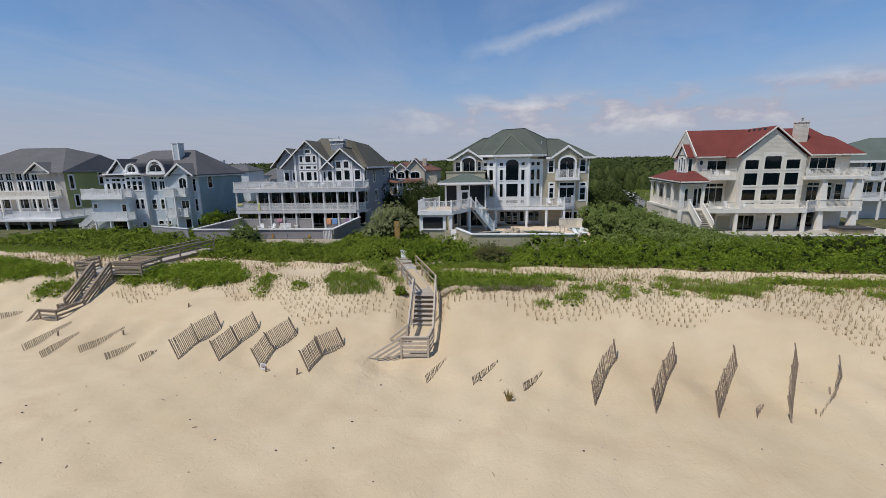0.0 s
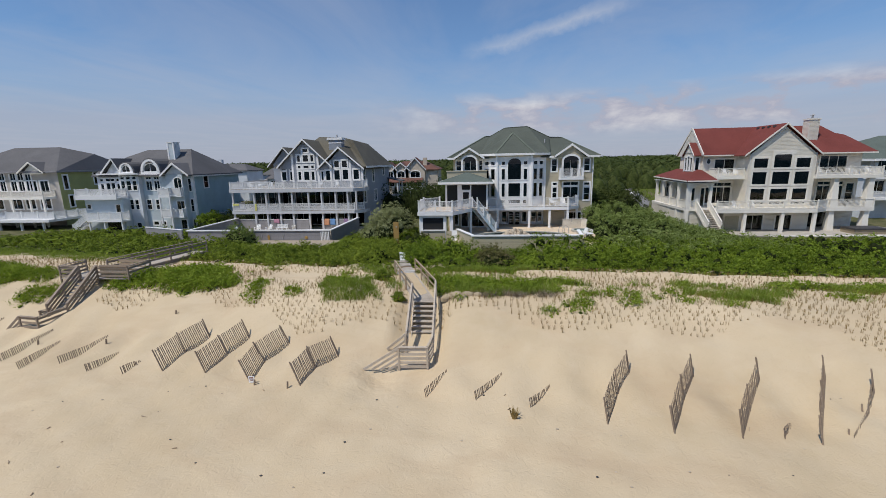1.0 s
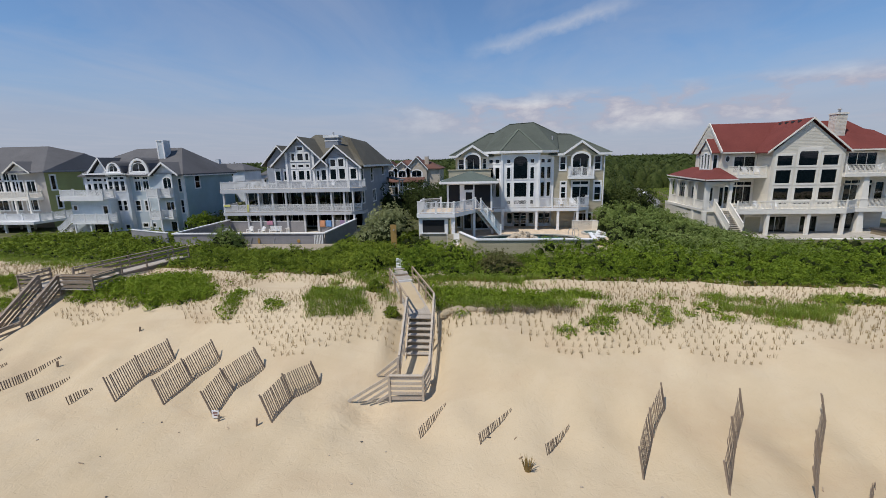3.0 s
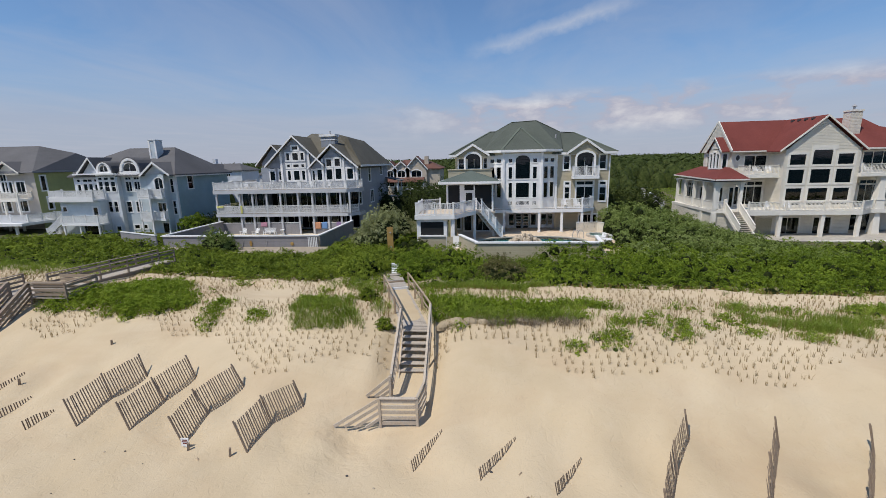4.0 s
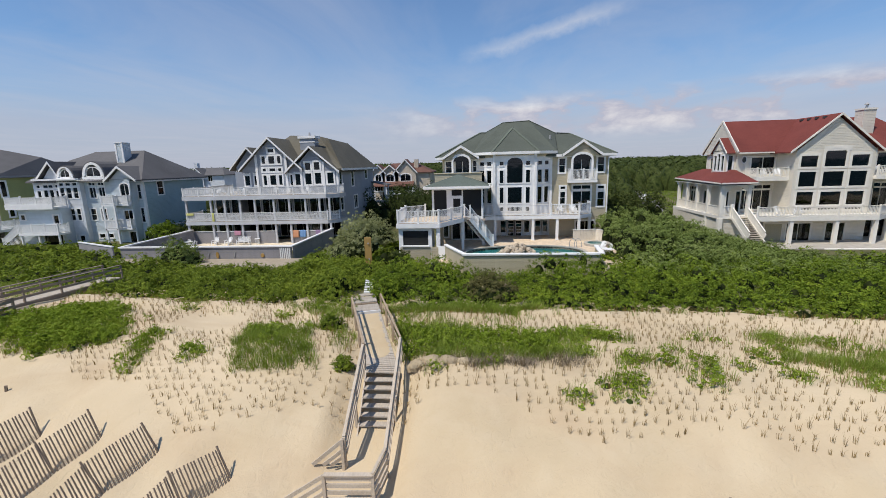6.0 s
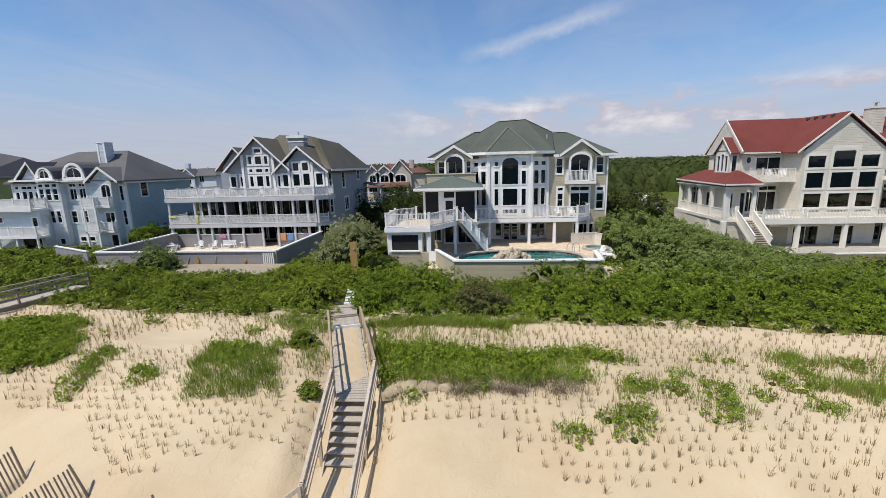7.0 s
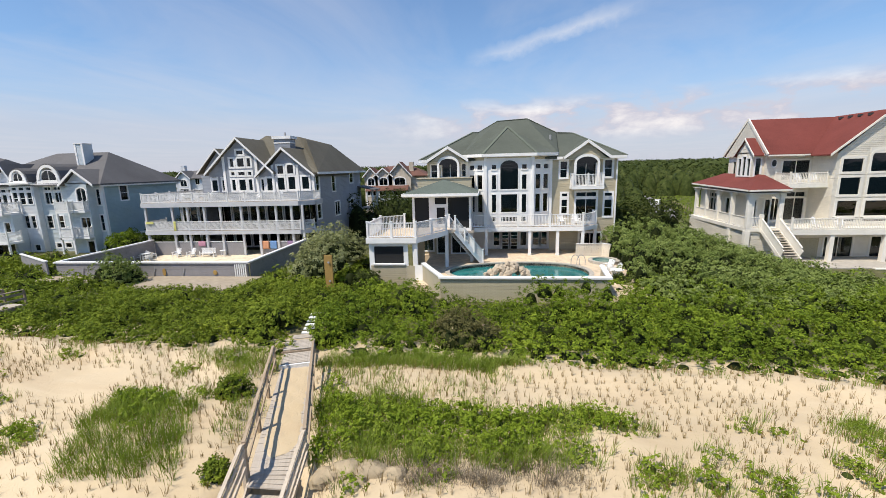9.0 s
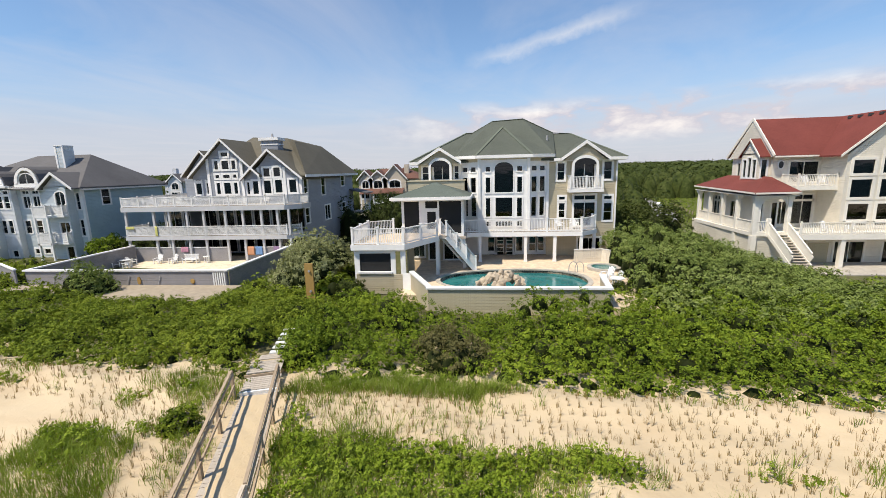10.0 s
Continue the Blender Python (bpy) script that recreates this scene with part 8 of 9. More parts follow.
def boardwalk_far():
    H = thing("boardwalk", "weathered timber boardwalk with a bench platform above the beach steps", "boardwalk", "boardwalks", (-27.5, 28, 1.5))
    PLANK = shared("plank", 1.5, 0.138, 0.045, DECKING)
    TREAD = shared("tread", 1.30, 0.28, 0.05, DECKING)
    lo, hi = Vector((-27.4, 25.9, 1.1)), Vector((-27.9, 29.0, 3.0))
    for i in range(11):
        p = lo.lerp(hi, i / 11)
        place("tread", TREAD, H, p, 16)
    across = Vector((0.62, 0.12, 0))
    for s in (-1, 1):
        rail_run(H, lo + across * s, hi + across * s, 1.0, (0.9, 0.62, 0.34, 0.08), 3)
    # landing
    rail_run(H, (-29.1, 24.85, 0.75), (-27.6, 24.65, 0.75), 0.85, (0.75, 0.45, 0.15), 2)
    rail_run(H, (-27.6, 24.65, 0.75), (-26.8, 26.0, 1.05), 0.85, (0.75, 0.45, 0.15), 2)
    for f in (0.85, 0.5, 0.2):
        board(H, (-29.1, 24.85, 0.75 + f), (-29.1 - 0.9 * (f + 0.1), 24.65, 0.7), 0.045, 0.13)
    rail_run(H, (-28.9, 26.0, 0.95), (-28.1, 26.1, 1.1), 0.6, (0.5, 0.25), 2)
    # platform
    for i in range(15):
        bm = B()
        bx(bm, -30.2, -24.7, 29.0 + i * 0.15, 29.138 + i * 0.15, 2.98, 3.02)
        part("plank", bm, DECKING, H)
    rail_run(H, (-30.2, 29.05, 3.0), (-28.6, 29.05, 3.0), 0.95, (0.8, 0.5, 0.2), 2, deep=1.3)
    rail_run(H, (-27.2, 29.05, 3.0), (-24.7, 29.05, 3.0), 0.95, (0.8, 0.5, 0.2), 2, deep=1.3)
    rail_run(H, (-24.7, 29.05, 3.0), (-24.7, 31.2, 3.0), 0.95, (0.8, 0.5, 0.2), 2, deep=1.3)
    rail_run(H, (-30.2, 29.05, 3.0), (-30.2, 31.2, 3.0), 0.95, (0.8, 0.5, 0.2), 2, deep=1.3)
    bm = B()
    bx(bm, -27.0, -24.95, 29.3, 29.75, 3.42, 3.47)
    bx(bm, -27.0, -24.95, 30.4, 30.85, 3.42, 3.47)
    part("bench_seat", bm, DECKING, H)
    for yy, z0 in ((29.22, 3.1), (30.95, 3.1)):
        for i in range(4):
            bm = B()
            bx(bm, -27.1, -24.85, yy, yy + 0.04, z0 + i * 0.24, z0 + i * 0.24 + 0.2)
            part("bench_board", bm, WEATHERED, H)
    # walk to the terrace
    a, b = Vector((-27.6, 31.2, 3.0)), Vector((-26.6, 39.8, 2.85))
    n = int((b - a).length / 0.15)
    yaw = math.degrees(math.atan2(b.y - a.y, b.x - a.x)) - 90
    for i in range(n):
        place("plank", PLANK, H, a.lerp(b, i / n), yaw)
    rail_run(H, a + Vector((-0.75, 0, 0)), b + Vector((-0.75, 0, 0)), 0.95, (0.75, 0.4), 5, deep=1.3)
    rail_run(H, a + Vector((0.75, 0, 0)), b + Vector((0.75, 0, 0)), 0.95, (0.75, 0.4), 5, deep=1.3)
    board(H, a + Vector((0.8, 0, -0.12)), b + Vector((0.8, 0, -0.12)), 0.06, 0.24, "joist")


boardwalk_far()


# ---------------------------------------------------------------- pool terrace of the khaki house
def ring_plate(bm, inner, outer, z0, z1):
    """A plate between two outlines with the same number of points."""
    n = len(inner)
    V = [[bm.verts.new((x, y, z)) for x, y in o] for o, z in ((inner, z1), (outer, z1), (inner, z0), (outer, z0))]
    for i in range(n):
        j = (i + 1) % n
        bm.faces.new((V[0][i], V[1][i], V[1][j], V[0][j]))
        bm.faces.new((V[2][i], V[0][i], V[0][j], V[2][j]))
        bm.faces.new((V[1][i], V[3][i], V[3][j], V[1][j]))
        bm.faces.new((V[3][i], V[2][i], V[2][j], V[3][j]))


def pool_outline(cx, cy, rx, ry, n=48):
    out = []
    for i in range(n):
        t = 2 * math.pi * i / n
        x, y = math.cos(t), math.sin(t)
        out.append((cx + rx * math.copysign(abs(x) ** 0.85, x), cy + ry * math.copysign(abs(y) ** 0.9, y) + 0.25 * math.sin(2 * t)))
    return out


def to_rect(pts, x0, x1, y0, y1):
    cx, cy = sum(p[0] for p in pts) / len(pts), sum(p[1] for p in pts) / len(pts)
    out = []
    for x, y in pts:
        dx, dy = x - cx, y - cy
        k = min(((x1 - cx) / dx) if dx > 1e-6 else ((x0 - cx) / dx) if dx < -1e-6 else 1e9, ((y1 - cy) / dy) if dy > 1e-6 else ((y0 - cy) / dy) if dy < -1e-6 else 1e9)
        out.append((cx + dx * k, cy + dy * k))
    return out


def pool_terrace():
    G = 2.2
    o = pool_outline(6.05, 51.3, 5.75, 3.3)
    bm = B()
    ring_plate(bm, o, to_rect(o, 0.35, 14.9, 44.4, 58.2), 1.0, G)
    bx(bm, -2.1, 0.34, 47.0, 58.2, 1.0, G)
    bx(bm, -3.2, 16.2, 58.21, 61.1, 1.0, G)
    solo("pool_terrace", bm, PATIO, "tan paved pool terrace behind a low boarded wall", "terrace", kind="structure")
    P = thing("swimming_pool", "freeform swimming pool with turquoise water and pale coping", "pool", "", (6, 51.3, G))
    bm = B()
    cx, cy = 6.05, 51.3
    outer = [(cx + (x - cx) * 1.055, cy + (y - cy) * 1.07) for x, y in o]
    inner = [(cx + (x - cx) * 0.99, cy + (y - cy) * 0.985) for x, y in o]
    ring_plate(bm, inner, outer, G - 0.08, G + 0.035)
    part("coping", bm, CONCRETE, P)
    bm = B()
    ring_plate(bm, [(cx + (x - cx) * 1.0, cy + (y - cy) * 1.0) for x, y in o], [(cx + (x - cx) * 1.03, cy + (y - cy) * 1.03) for x, y in o], G - 0.5, G - 0.085)
    part("tile_band", bm, BLACK, P, "dark waterline tiles")
    bm = B()
    bm.faces.new([bm.verts.new((x, y, G - 0.30)) for x, y in outer])
    part("water", bm, WATER, P)
    for x in (11.5, 12.0):
        bm = B()
        for i in range(8):
            t0, t1 = math.pi * i / 8, math.pi * (i + 1) / 8
            beam(bm, (x - 0.35 + 0.35 * math.cos(t0), 53.6, G + 0.35 + 0.55 * math.sin(t0)), (x - 0.35 + 0.35 * math.cos(t1), 53.6, G + 0.35 + 0.55 * math.sin(t1)), 0.05, 0.05)
        beam(bm, (x, 53.6, G - 0.1), (x, 53.6, G + 0.36), 0.05, 0.05)
        beam(bm, (x - 0.7, 53.6, G - 0.1), (x - 0.7, 53.6, G + 0.36), 0.05, 0.05)
        part("hand_rail", bm, METAL, P)
    # boarded wall with white cap
    W = thing("pool_wall", "khaki boarded pool wall with white cap", "wall", "", (6, 44.2, 1.2))
    PL = unit_box("plank", 11.0, 0.05, 0.185)
    PL.materials.append(KHAKI_BOARD)
    for i in range(12):
        place("plank", PL, W, (5.9, 44.22, 1.15 + i * 0.197), 0, rng.normal(0, 0.8))
    bm = B()
    bx(bm, 0.4, 11.4, 44.26, 44.4, 0.8, 3.45)
    part("wall_core", bm, KHAKI, W)
    bm = B()
    bx(bm, 0.25, 11.6, 44.08, 44.5, 3.45, 3.57)
    part("cap", bm, WHITE, W)
    for (x0, y0), (x1, y1), z in (((11.45, 44.5), (11.75, 47.4), 3.45), ((0.4, 44.5), (-1.4, 48.3), 3.45)):
        bm = B()
        beam(bm, (x0, y0, 2.2), (x1, y1, 2.3), 0.16, 2.5)
        part("return_wall", bm, KHAKI, W)
        bm = B()
        beam(bm, (x0, y0, z + 0.06), (x1, y1, z + 0.12), 0.34, 0.12)
        part("cap", bm, WHITE, W)
    bm = B()
    bx(bm, -2.75, -2.1, 48.5, 48.62, 1.2, 3.3)
    part("gate_pier", bm, KHAKI, W)
    bm = B()
    beam(bm, (-2.1, 48.55, 2.35), (-1.4, 48.35, 2.35), 0.08, 2.1)
    part("gate", bm, WHITE, W)
    # fence and plunge tub on the right
    F = thing("privacy_fence", "beige boarded privacy fence on the pool terrace", "fence", "", (12, 57, G))
    for (x0, y0), (x1, y1) in (((11.9, 57.2), (14.4, 57.4)), ((14.4, 57.4), (15.6, 56.0))):
        n = int(math.dist((x0, y0), (x1, y1)) / 0.16)
        for i in range(n):
            t = (i + 0.5) / n
            x, y = x0 + (x1 - x0) * t, y0 + (y1 - y0) * t
            bm = B()
            d = Vector((x1 - x0, y1 - y0, 0)).normalized() * 0.075
            beam(bm, (x - d.x, y - d.y, G + 0.6), (x + d.x, y + d.y, G + 0.6), 0.03, 1.2)
            part("plank", bm, CREAM, F)
        bm = B()
        beam(bm, (x0, y0, G + 1.23), (x1, y1, G + 1.23), 0.12, 0.05)
        part("cap", bm, WHITE, F)
    S = thing("plunge_tub", "round sunken plunge tub with pale rim", "tub", "", (13.9, 54.8, G))
    ang = [2 * math.pi * i / 24 for i in range(24)]
    bm = B()
    ring_plate(bm, [(13.9 + 1.0 * math.cos(t), 54.8 + 1.0 * math.sin(t)) for t in ang], [(13.9 + 1.35 * math.cos(t), 54.8 + 1.35 * math.sin(t)) for t in ang], G, G + 0.22)
    part("rim", bm, CONCRETE, S)
    bm = B()
    bm.faces.new([bm.verts.new((13.9 + 1.05 * math.cos(t), 54.8 + 1.05 * math.sin(t), G + 0.12)) for t in ang])
    part("water", bm, WATER, S)
    # waterfall rocks
    R = thing("rock_waterfall", "heaped tan boulders of a pool waterfall", "rocks", "", (5.2, 48.6, G))
    for i in range(46):
        a, q = rng.uniform(0, 6.28), rng.uniform(0, 1) ** 0.6
        x, y = 5.2 + 1.9 * q * math.cos(a), 49.2 + 0.9 * q * math.sin(a)
        z = G + 0.12 + (1 - q) * 1.25 * rng.uniform(0.55, 1.0)
        bm = B()
        bmesh.ops.create_icosphere(bm, subdivisions=1, radius=rng.uniform(0.2, 0.36))
        for v in bm.verts:
            v.co *= 1 + rng.normal(0, 0.13)
        bmesh.ops.transform(bm, matrix=pose(x, y, z + 0.08, *rng.uniform(0, 360, 3)) @ Matrix.Diagonal((1.25, 0.95, 0.7, 1)), verts=bm.verts)
        part("rock", bm, ROCK, R)


pool_terrace()


# ---------------------------------------------------------------- grey pool terrace
def grey_terrace():
    z = 1.3
    bm = B()
    bx(bm, -35.6, -17.2, 50.7, 65.8, 0.6, z)
    solo("pool_terrace", bm, PALE_DECK, "sunlit tan boarded terrace inside grey walls", "terrace", kind="structure")
    bm = B()
    slab(bm, [(-36.5, 48.2), (-31, 47.6), (-28.0, 47.6), (-25.4, 46.2), (-15.9, 46.2), (-15.9, 50.4), (-36.0, 50.4)], 0.8, 1.93)
    solo("lower_patio", bm, PAVING, "sandy paved patio below the pool wall", "patio", kind="structure")
    W = thing("pool_wall", "grey boarded pool wall with pale cap", "wall", "", (-26, 50.5, 1.2))
    PL = unit_box("plank", 18.5, 0.05, 0.19)
    PL.materials.append(GREY_FENCE)
    for i in range(8):
        place("plank", PL, W, (-26.4, 50.5, 1.5 + i * 0.2), 0, rng.normal(0, 0.8))
    bm = B()
    bx(bm, -35.6, -17.15, 50.54, 50.66, 0.8, 3.1)
    part("wall_core", bm, GREY_FENCE, W)
    bm = B()
    bx(bm, -35.8, -17.0, 50.36, 50.74, 3.1, 3.22)
    part("cap", bm, WHITE_DECK, W)
    for x0, x1, y1 in ((-17.1, -17.1, 62.6), (-35.7, -36.2, 62.6)):
        bm = B()
        beam(bm, (x0, 50.8, 2.0), (x1, y1, 2.0), 0.14, 2.2)
        part("return_wall", bm, GREY_FENCE, W)
        bm = B()
        beam(bm, (x0, 50.75, 3.16), (x1, y1, 3.16), 0.34, 0.12)
        part("cap", bm, WHITE_DECK, W)
    for x in (-33.2, -26.2, -23.4):
        bm = B()
        beam(bm, (x, 50.44, 1.6), (x + 0.35, 50.42, 2.7), 0.03, 0.05)
        part("hose_bracket", bm, METAL, W)
    bm = B()
    bmesh.ops.create_cone(bm, cap_ends=True, segments=12, radius1=0.2, radius2=0.2, depth=0.05, matrix=pose(-25.0, 50.42, 2.3, 90) @ Matrix.Diagonal((0.8, 1.7, 1, 1)))
    part("hose_coil", bm, PINE, W)
    bm = B()
    bmesh.ops.create_cone(bm, cap_ends=True, segments=8, radius1=0.22, radius2=0.18, depth=0.05, matrix=pose(-20.2, 50.42, 2.25, 90))
    part("sun_ornament", bm, PINE, W, "yellow sun-shaped ornament")
    for i in range(6):
        bm = B()
        bx(bm, -18.3 + i * 0.19, -18.2 + i * 0.19, 50.33, 50.38, 1.65, 3.0)
        part("gate_slat", bm, WHITE_DECK, W)
    # lean-to of pale boards
    bm = B()
    beam(bm, (-36.0, 50.0, 2.7), (-46.0, 56.0, 2.2), 0.12, 1.2)
    part("side_wall", bm, GREY_FENCE, W)
    bm = B()
    beam(bm, (-36.0, 50.0, 3.35), (-46.0, 56.0, 2.85), 0.25, 0.1)
    part("cap", bm, WHITE_DECK, W)


grey_terrace()


# ---------------------------------------------------------------- outdoor furniture
def adirondack(x, y, z, rz, label="white plastic garden chair with slatted back", mat=None):
    mat = mat or PLASTIC
    H = thing("garden_chair", label, "chair", "garden chairs", (0, 0, 0))
    bm = B()
    for i in range(5):
        v0 = (-0.24 + i * 0.105, 0.30, 0.38)
        bx(bm, v0[0], v0[0] + 0.09, -0.28, 0.28, 0.33, 0.36)
    part("seat", bm, mat, H)
    for i in range(5):
        bm = B()
        t = (i - 2) * 0.105
        beam(bm, (t, 0.26, 0.3), (t * 1.25, 0.52, 1.02 - abs(i - 2) * 0.05), 0.09, 0.025)
        part("back_slat", bm, mat, H)
    for s in (-1, 1):
        bm = B()
        bx(bm, s * 0.34 - 0.07, s * 0.34 + 0.07, -0.36, 0.36, 0.56, 0.59)
        part("armrest", bm, mat, H)
        for yy in (-0.3, 0.28):
            bm = B()
            bx(bm, s * 0.31 - 0.035, s * 0.31 + 0.035, yy - 0.04, yy + 0.04, 0, 0.57)
            part("leg", bm, mat, H)
    H.matrix_world = pose(x, y, z, 0, 0, rz)
    return H


chair = adirondack(-32.6, 61.6, 1.3, 0)
for cx, cy, cz, cr in ((-30.8, 61.6, 1.3, -20), (-36.0, 59.6, 1.3, 60), (-34.4, 59.4, 1.3, -70), (-35.2, 60.9, 1.3, 170),
                       (30.3, 61.4, 4.3, -15), (34.9, 60.2, 4.3, 15), (36.7, 60.0, 4.3, -30), (34.4, 62.6, 8.45, 0), (35.6, 62.4, 8.45, -25), (46.4, 62.2, 8.45, 20), (49.8, 62.0, 8.45, 0), (52.0, 62.0, 8.45, 10)):
    copy_thing(chair, pose(cx, cy, cz, 0, 0, cr))
for cx, cy, cz, cr in (
                       (-78.6, 68.6, 6.4, 10), (-77.2, 68.6, 6.4, -10), (-76.2, 68.6, 6.4, 20), (-33.0, 64.0, 7.55, 0), (-31.0, 63.8, 7.55, 20), (-29.4, 64.0, 7.55, -10), (-25.0, 63.9, 7.55, 10), (-23.3, 63.9, 7.55, -15), (-20.6, 63.9, 7.55, 0), (-34.6, 64.2, 7.55, 30),
                       (13.2, 51.2, 2.2, -60), (13.4, 50.0, 2.2, -80), (12.3, 59.4, 5.0, 0), (10.9, 59.4, 5.0, 10), (-79, 65, 3.1, 0), (-77.3, 65, 3.1, 20)):
    copy_thing(chair, pose(cx, cy, cz, 0, 0, cr))


def table(x, y, z, r=0.55):
    H = thing("garden_table", "round white plastic garden table", "table", "garden tables", (x, y, z))
    bm = B()
    bmesh.ops.create_cone(bm, cap_ends=True, segments=20, radius1=r, radius2=r, depth=0.04, matrix=pose(x, y, z + 0.71))
    part("tabletop", bm, PLASTIC, H)
    for i in range(4):
        t = i * 1.57 + 0.78
        bm = B()
        beam(bm, (x + r * 0.7 * math.cos(t), y + r * 0.7 * math.sin(t), z), (x + r * 0.5 * math.cos(t), y + r * 0.5 * math.sin(t), z + 0.7), 0.05, 0.05)
        part("leg", bm, PLASTIC, H)


table(-35.3, 60.2, 1.3)
table(-27.0, 61.9, 1.3, 0.35)
table(13.3, 49.0, 2.2, 0.5)
table(-29.9, 64.4, 7.55, 0.6)


def bench(x, y, z):
    H = thing("garden_bench", "white slatted garden bench against the deck screen", "bench", "", (x, y, z))
    for i in range(4):
        bm = B()
        bx(bm, x - 0.85, x + 0.85, y - 0.2 + i * 0.12, y - 0.1 + i * 0.12, z + 0.42, z + 0.45)
        part("seat_slat", bm, PLASTIC, H)
    for i in range(14):
        bm = B()
        bx(bm, x - 0.84 + i * 0.122, x - 0.76 + i * 0.122, y + 0.27, y + 0.3, z + 0.45, z + 0.92)
        part("back_slat", bm, PLASTIC, H)
    bm = B()
    bx(bm, x - 0.88, x + 0.88, y + 0.25, y + 0.32, z + 0.92, z + 1.0)
    part("top_rail", bm, PLASTIC, H)
    for sx in (-0.82, 0.82):
        for sy in (-0.18, 0.28):
            bm = B()
            bx(bm, x + sx - 0.04, x + sx + 0.04, y + sy - 0.04, y + sy + 0.04, z, z + (0.65 if sy < 0 else 0.45))
            part("leg", bm, PLASTIC, H)


bench(-28.8, 61.7, 1.3)

TOWELS = {"orange": (0.62, 0.30, 0.17), "blue": (0.16, 0.30, 0.55), "pink": (0.55, 0.27, 0.36), "yellow": (0.60, 0.58, 0.20), "violet": (0.30, 0.20, 0.34)}


def towel(x, y, ztop, w, colour, drop=0.95):
    bm = B()
    n = 8
    g = {}
    for i in range(n + 1):
        for j in range(7):
            xx = x + w * i / n
            g[i, j] = bm.verts.new((xx, y - 0.05 - 0.02 * math.sin(i * 1.9 + j * 0.3) - 0.005 * j, ztop - drop * j / 6))
    for i in range(n):
        for j in range(6):
            bm.faces.new((g[i, j], g[i, j + 1], g[i + 1, j + 1], g[i + 1, j]))
    ob = solo("beach_towel", bm, paint_mat(colour + "_towel_cloth", TOWELS[colour], 0.95, 0.25), colour + " beach towel hung over a rail to dry", "towel", "beach towels", smooth=True)
    m = ob.modifiers.new("thick", "SOLIDIFY")
    m.thickness = 0.012


towel(-22.6, 62.62, 2.98, 0.95, "orange")
towel(-21.5, 62.62, 2.98, 0.8, "blue")
towel(-19.4, 62.62, 2.98, 0.7, "violet")
towel(-30.4, 62.62, 2.98, 0.9, "pink", 0.6)
towel(-33.1, 62.44, 5.38, 0.3, "yellow", 1.1)
towel(-36.6, 62.44, 5.38, 1.0, "yellow", 0.3)

# outdoor shower board by the boardwalk
SB = thing("shower_board", "tall treated pine shower board beside the boardwalk", "shower", "", (-7.9, 45.6, 1.8))
bm = B()
bx(bm, -8.2, -7.62, 45.5, 45.66, 1.6, 4.8)
part("board", bm, PINE, SB)
for zz in (4.3, 2.9):
    bm = B()
    bmesh.ops.create_cone(bm, cap_ends=True, segments=10, radius1=0.06, radius2=0.08, depth=0.12, matrix=pose(-7.85, 45.46, zz, 90))
    part("shower_fitting", bm, METAL, SB)

# covered hot tub and low walls by the cream house
HT = thing("hot_tub", "covered hot tub with dark cabinet on a pale terrace", "hot tub", "", (50, 58.8, 0.9))
bm = B()
bx(bm, 47.9, 51.6, 57.6, 59.8, 0.7, 1.75)
part("cabinet", bm, TAUPE, HT)
bm = B()
bx(bm, 47.8, 51.7, 57.5, 59.9, 1.75, 1.95)
part("cover", bm, BLACK, HT)
bm = B()
bx(bm, 34.0, 53.5, 56.6, 64.0, 0.3, 0.85)
solo("terrace", bm, CONCRETE, "pale concrete terrace under the deck of the cream house", "terrace", kind="structure")
LW = thing("low_wall", "low cream boarded wall round the terrace", "wall", "", (46, 56.4, 0.5))
bm = B()
bx(bm, 37.5, 52.5, 56.3, 56.5, 0.2, 1.15)
part("boards", bm, CREAM, LW)
bm = B()
bx(bm, 37.3, 52.7, 56.2, 56.6, 1.15, 1.25)
part("cap", bm, CREAM_TRIM, LW)
bm = B()
beam(bm, (52.5, 57.0, 1.2), (60, 62, 1.5), 0.2, 1.1)
part("boards", bm, CREAM, LW)
bm = B()
beam(bm, (52.5, 57.0, 1.8), (60, 62, 2.1), 0.4, 0.1)
part("cap", bm, CREAM_TRIM, LW)

bm = B()
slab(bm, [(33.0, 56.6), (52.4, 56.6), (56, 60), (56, 64), (31.5, 64), (31.5, 58.5)], 0.5, 1.22)
solo("patio", bm, CONCRETE, "pale concrete patio under the cream house decks", "patio", kind="structure")
# ---------------------------------------------------------------- lane behind the houses
bm = B()
slab(bm, [(28, 84), (32, 84), (36.6, 94), (41, 105), (45.8, 124), (52, 150), (48.5, 150), (42, 125), (37, 107), (32.5, 96)], 0.7, 1.06)
solo("road", bm, ASPHALT, "pale bleached lane between lawn and woodland", "road", kind="structure")
x, y = scatter(32, 80, 86, 150, 1.0, lambda a, b: (a > np.interp(b, [84, 94, 105, 124, 150], [32.3, 37, 41.4, 46.2, 52.4])) & (a < 62 + (b - 90) * 0.3))
tuft_field("lawn", "mown green lawn beside the lane", x, y, LUSH, 8, 0.22, 0.8, 0.12, 0.8)
LAWN_POST = unit_box("post", 0.14, 0.14, 0.75)
LAWN_POST.materials.append(WEATHERED)
for i in range(10):
    ob = new("lawn_post", LAWN_POST)
    ob.location = (49 - 0.56 * i, 127 - 2.45 * i, gz(49 - 0.56 * i, 127 - 2.45 * i) - 0.05)
    tagged(ob, "short weathered timber post on the lawn edge", "post", "posts along the lawn")


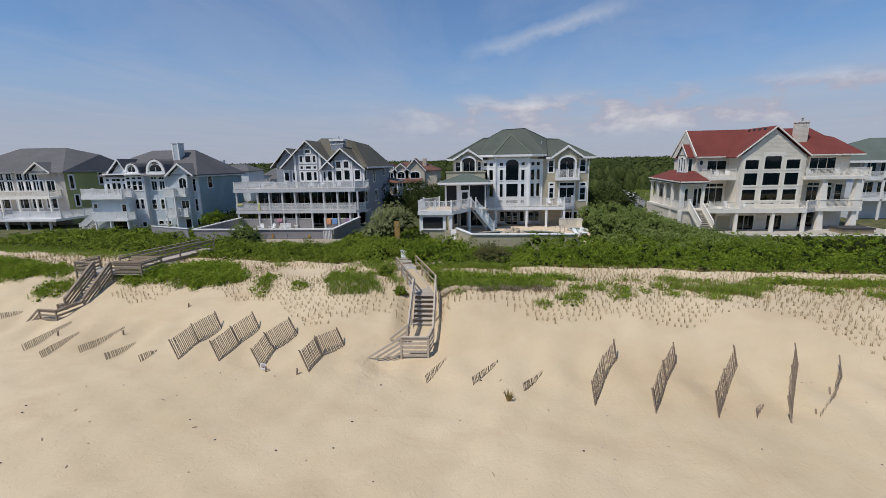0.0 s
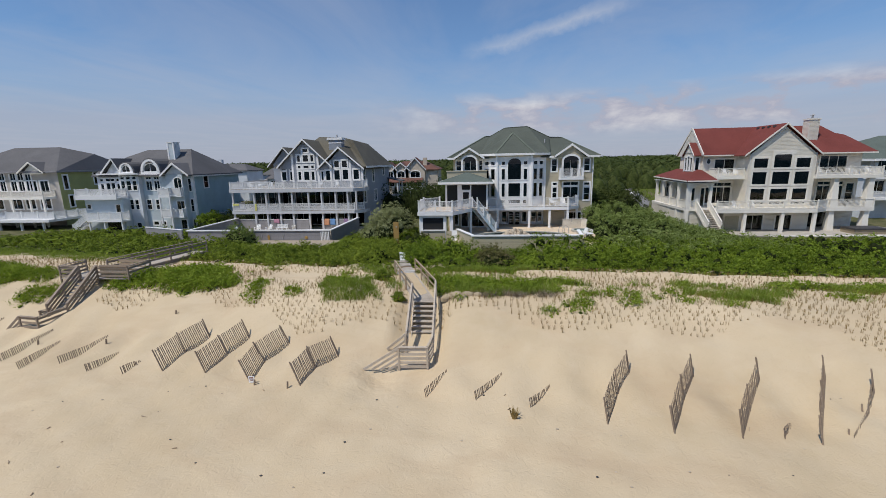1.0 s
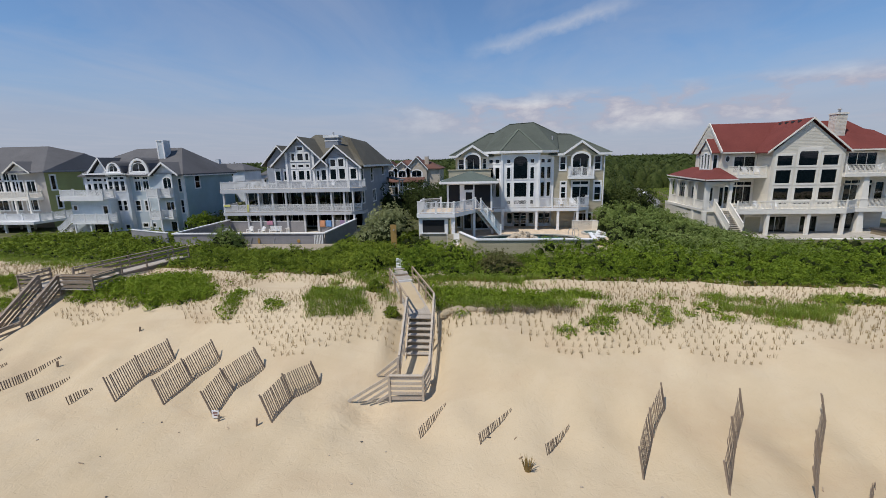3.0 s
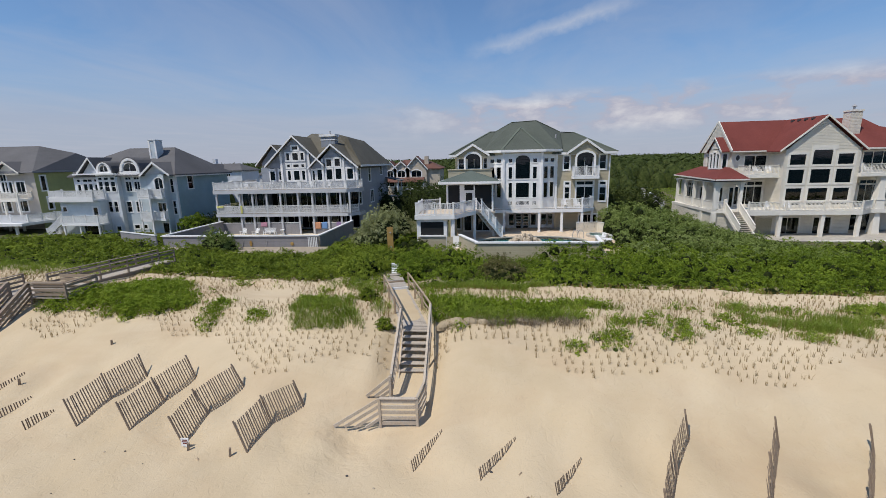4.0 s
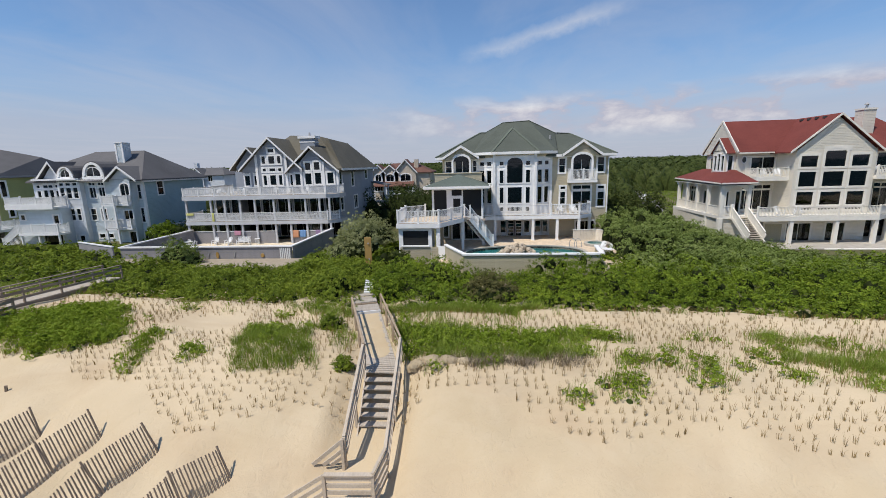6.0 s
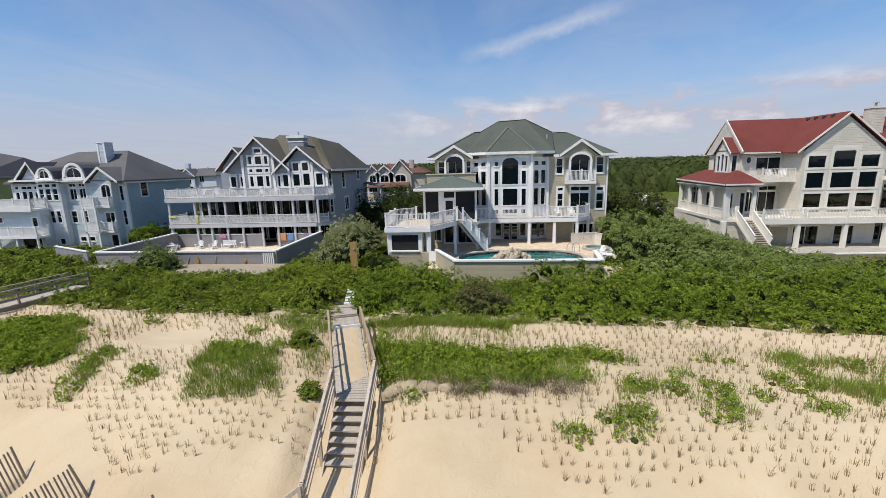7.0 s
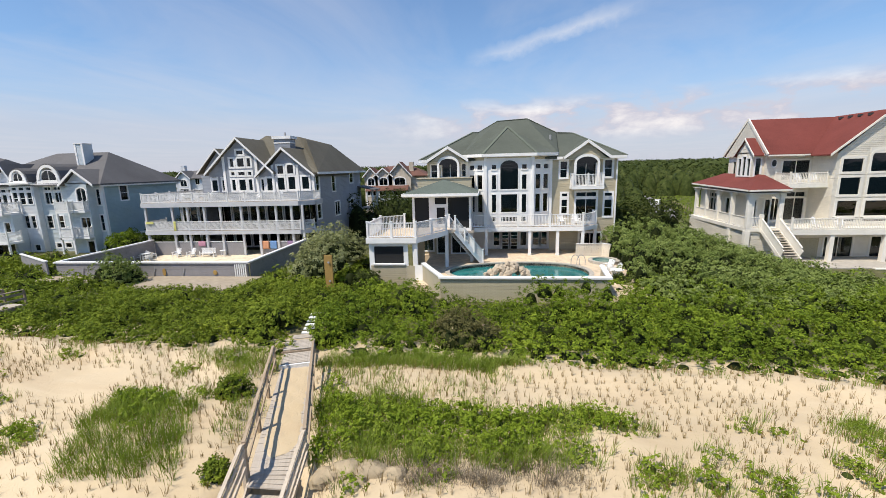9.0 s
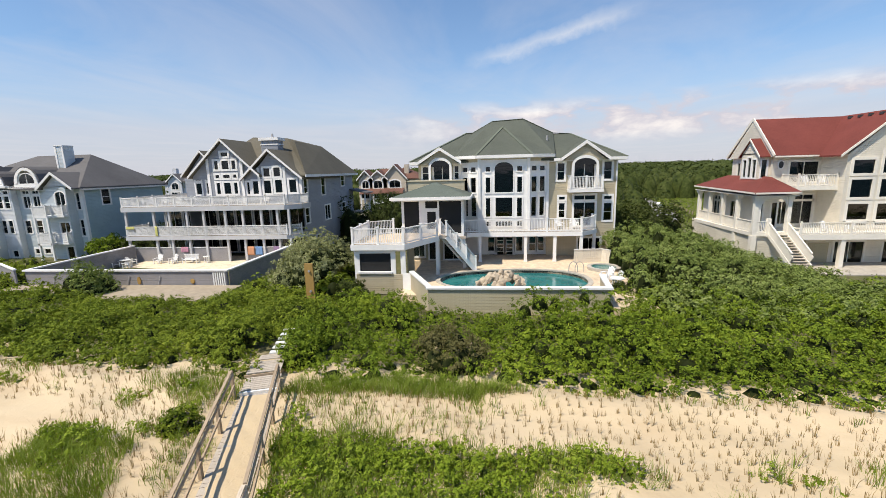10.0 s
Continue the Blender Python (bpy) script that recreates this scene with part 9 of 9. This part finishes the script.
def car(x, y, z, rz):
    H = thing("car", "white parked car on the lane", "car", "", (0, 0, 0))
    bm = B()
    prof = [(-2.2, 0.35), (2.2, 0.35), (2.25, 0.75), (1.3, 0.9), (0.6, 1.42), (-1.2, 1.45), (-1.9, 0.95), (-2.25, 0.85)]
    F = Face((0, 0), (1, 0))
    prism(bm, prof, F, -0.85, 0.85)
    part("body", bm, PLASTIC, H)
    bm = B()
    prism(bm, [(1.15, 0.93), (0.58, 1.36), (-1.15, 1.38), (-1.75, 0.97)], F, -0.87, 0.87)
    part("side_glass", bm, DARK_GLASS, H)
    for wx in (-1.4, 1.4):
        for wy in (-0.8, 0.8):
            bm = B()
            bmesh.ops.create_cone(bm, cap_ends=True, segments=16, radius1=0.34, radius2=0.34, depth=0.22, matrix=pose(wx, wy, 0.34, 90))
            w = part("wheel", bm, BLACK, H)
            bm = B()
            bmesh.ops.create_cone(bm, cap_ends=True, segments=12, radius1=0.19, radius2=0.19, depth=0.235, matrix=pose(wx, wy, 0.34, 90))
            part("rim", bm, METAL, w)
    H.matrix_world = pose(x, y, z, 0, 0, rz)


car(42.3, 118.5, 1.07, 62)

LP = thing("garden_lamp", "slender pale garden lamp post with two heads", "lamp", "", (-12.9, 85.0, gz(-12.9, 85.0)))
bm = B()
bmesh.ops.create_cone(bm, cap_ends=True, segments=10, radius1=0.07, radius2=0.05, depth=5.0, matrix=pose(-12.9, 85.0, 3.4))
part("pole", bm, METAL, LP)
for sx in (-0.55, 0.35):
    bm = B()
    beam(bm, (-12.9, 85.0, 5.75), (-12.9 + sx, 85.0, 5.95), 0.05, 0.05)
    part("arm", bm, METAL, LP)
    bm = B()
    bmesh.ops.create_icosphere(bm, subdivisions=2, radius=0.2)
    bmesh.ops.transform(bm, matrix=pose(-12.9 + sx * 1.15, 85.0, 5.95) @ Matrix.Diagonal((1.3, 1, 0.6, 1)), verts=bm.verts)
    part("lamp_head", bm, PLASTIC, LP)

# scraps of driftwood and shell on the beach
for i in range(120):
    px, py = rng.uniform(-22, 22), rng.uniform(5, 19.5)
    bm = B()
    if i % 5:
        bmesh.ops.create_icosphere(bm, subdivisions=1, radius=rng.uniform(0.02, 0.05))
        bmesh.ops.transform(bm, matrix=pose(px, py, gz(px, py) + 0.015) @ Matrix.Diagonal((1.4, 1, 0.55, 1)), verts=bm.verts)
        solo("shell_scrap", bm, ROCK if i % 2 else BLACK, "small dark scrap of shell or weed on sand", "debris", "beach debris")
    else:
        a, l = rng.uniform(0, 3.1), rng.uniform(0.08, 0.22)
        beam(bm, (px, py, gz(px, py) + 0.015), (px + l * math.cos(a), py + l * math.sin(a), gz(px + l * math.cos(a), py + l * math.sin(a)) + 0.04), 0.03, 0.03)
        solo("driftwood", bm, WEATHERED, "thin stick of driftwood on bare sand", "debris", "beach debris")
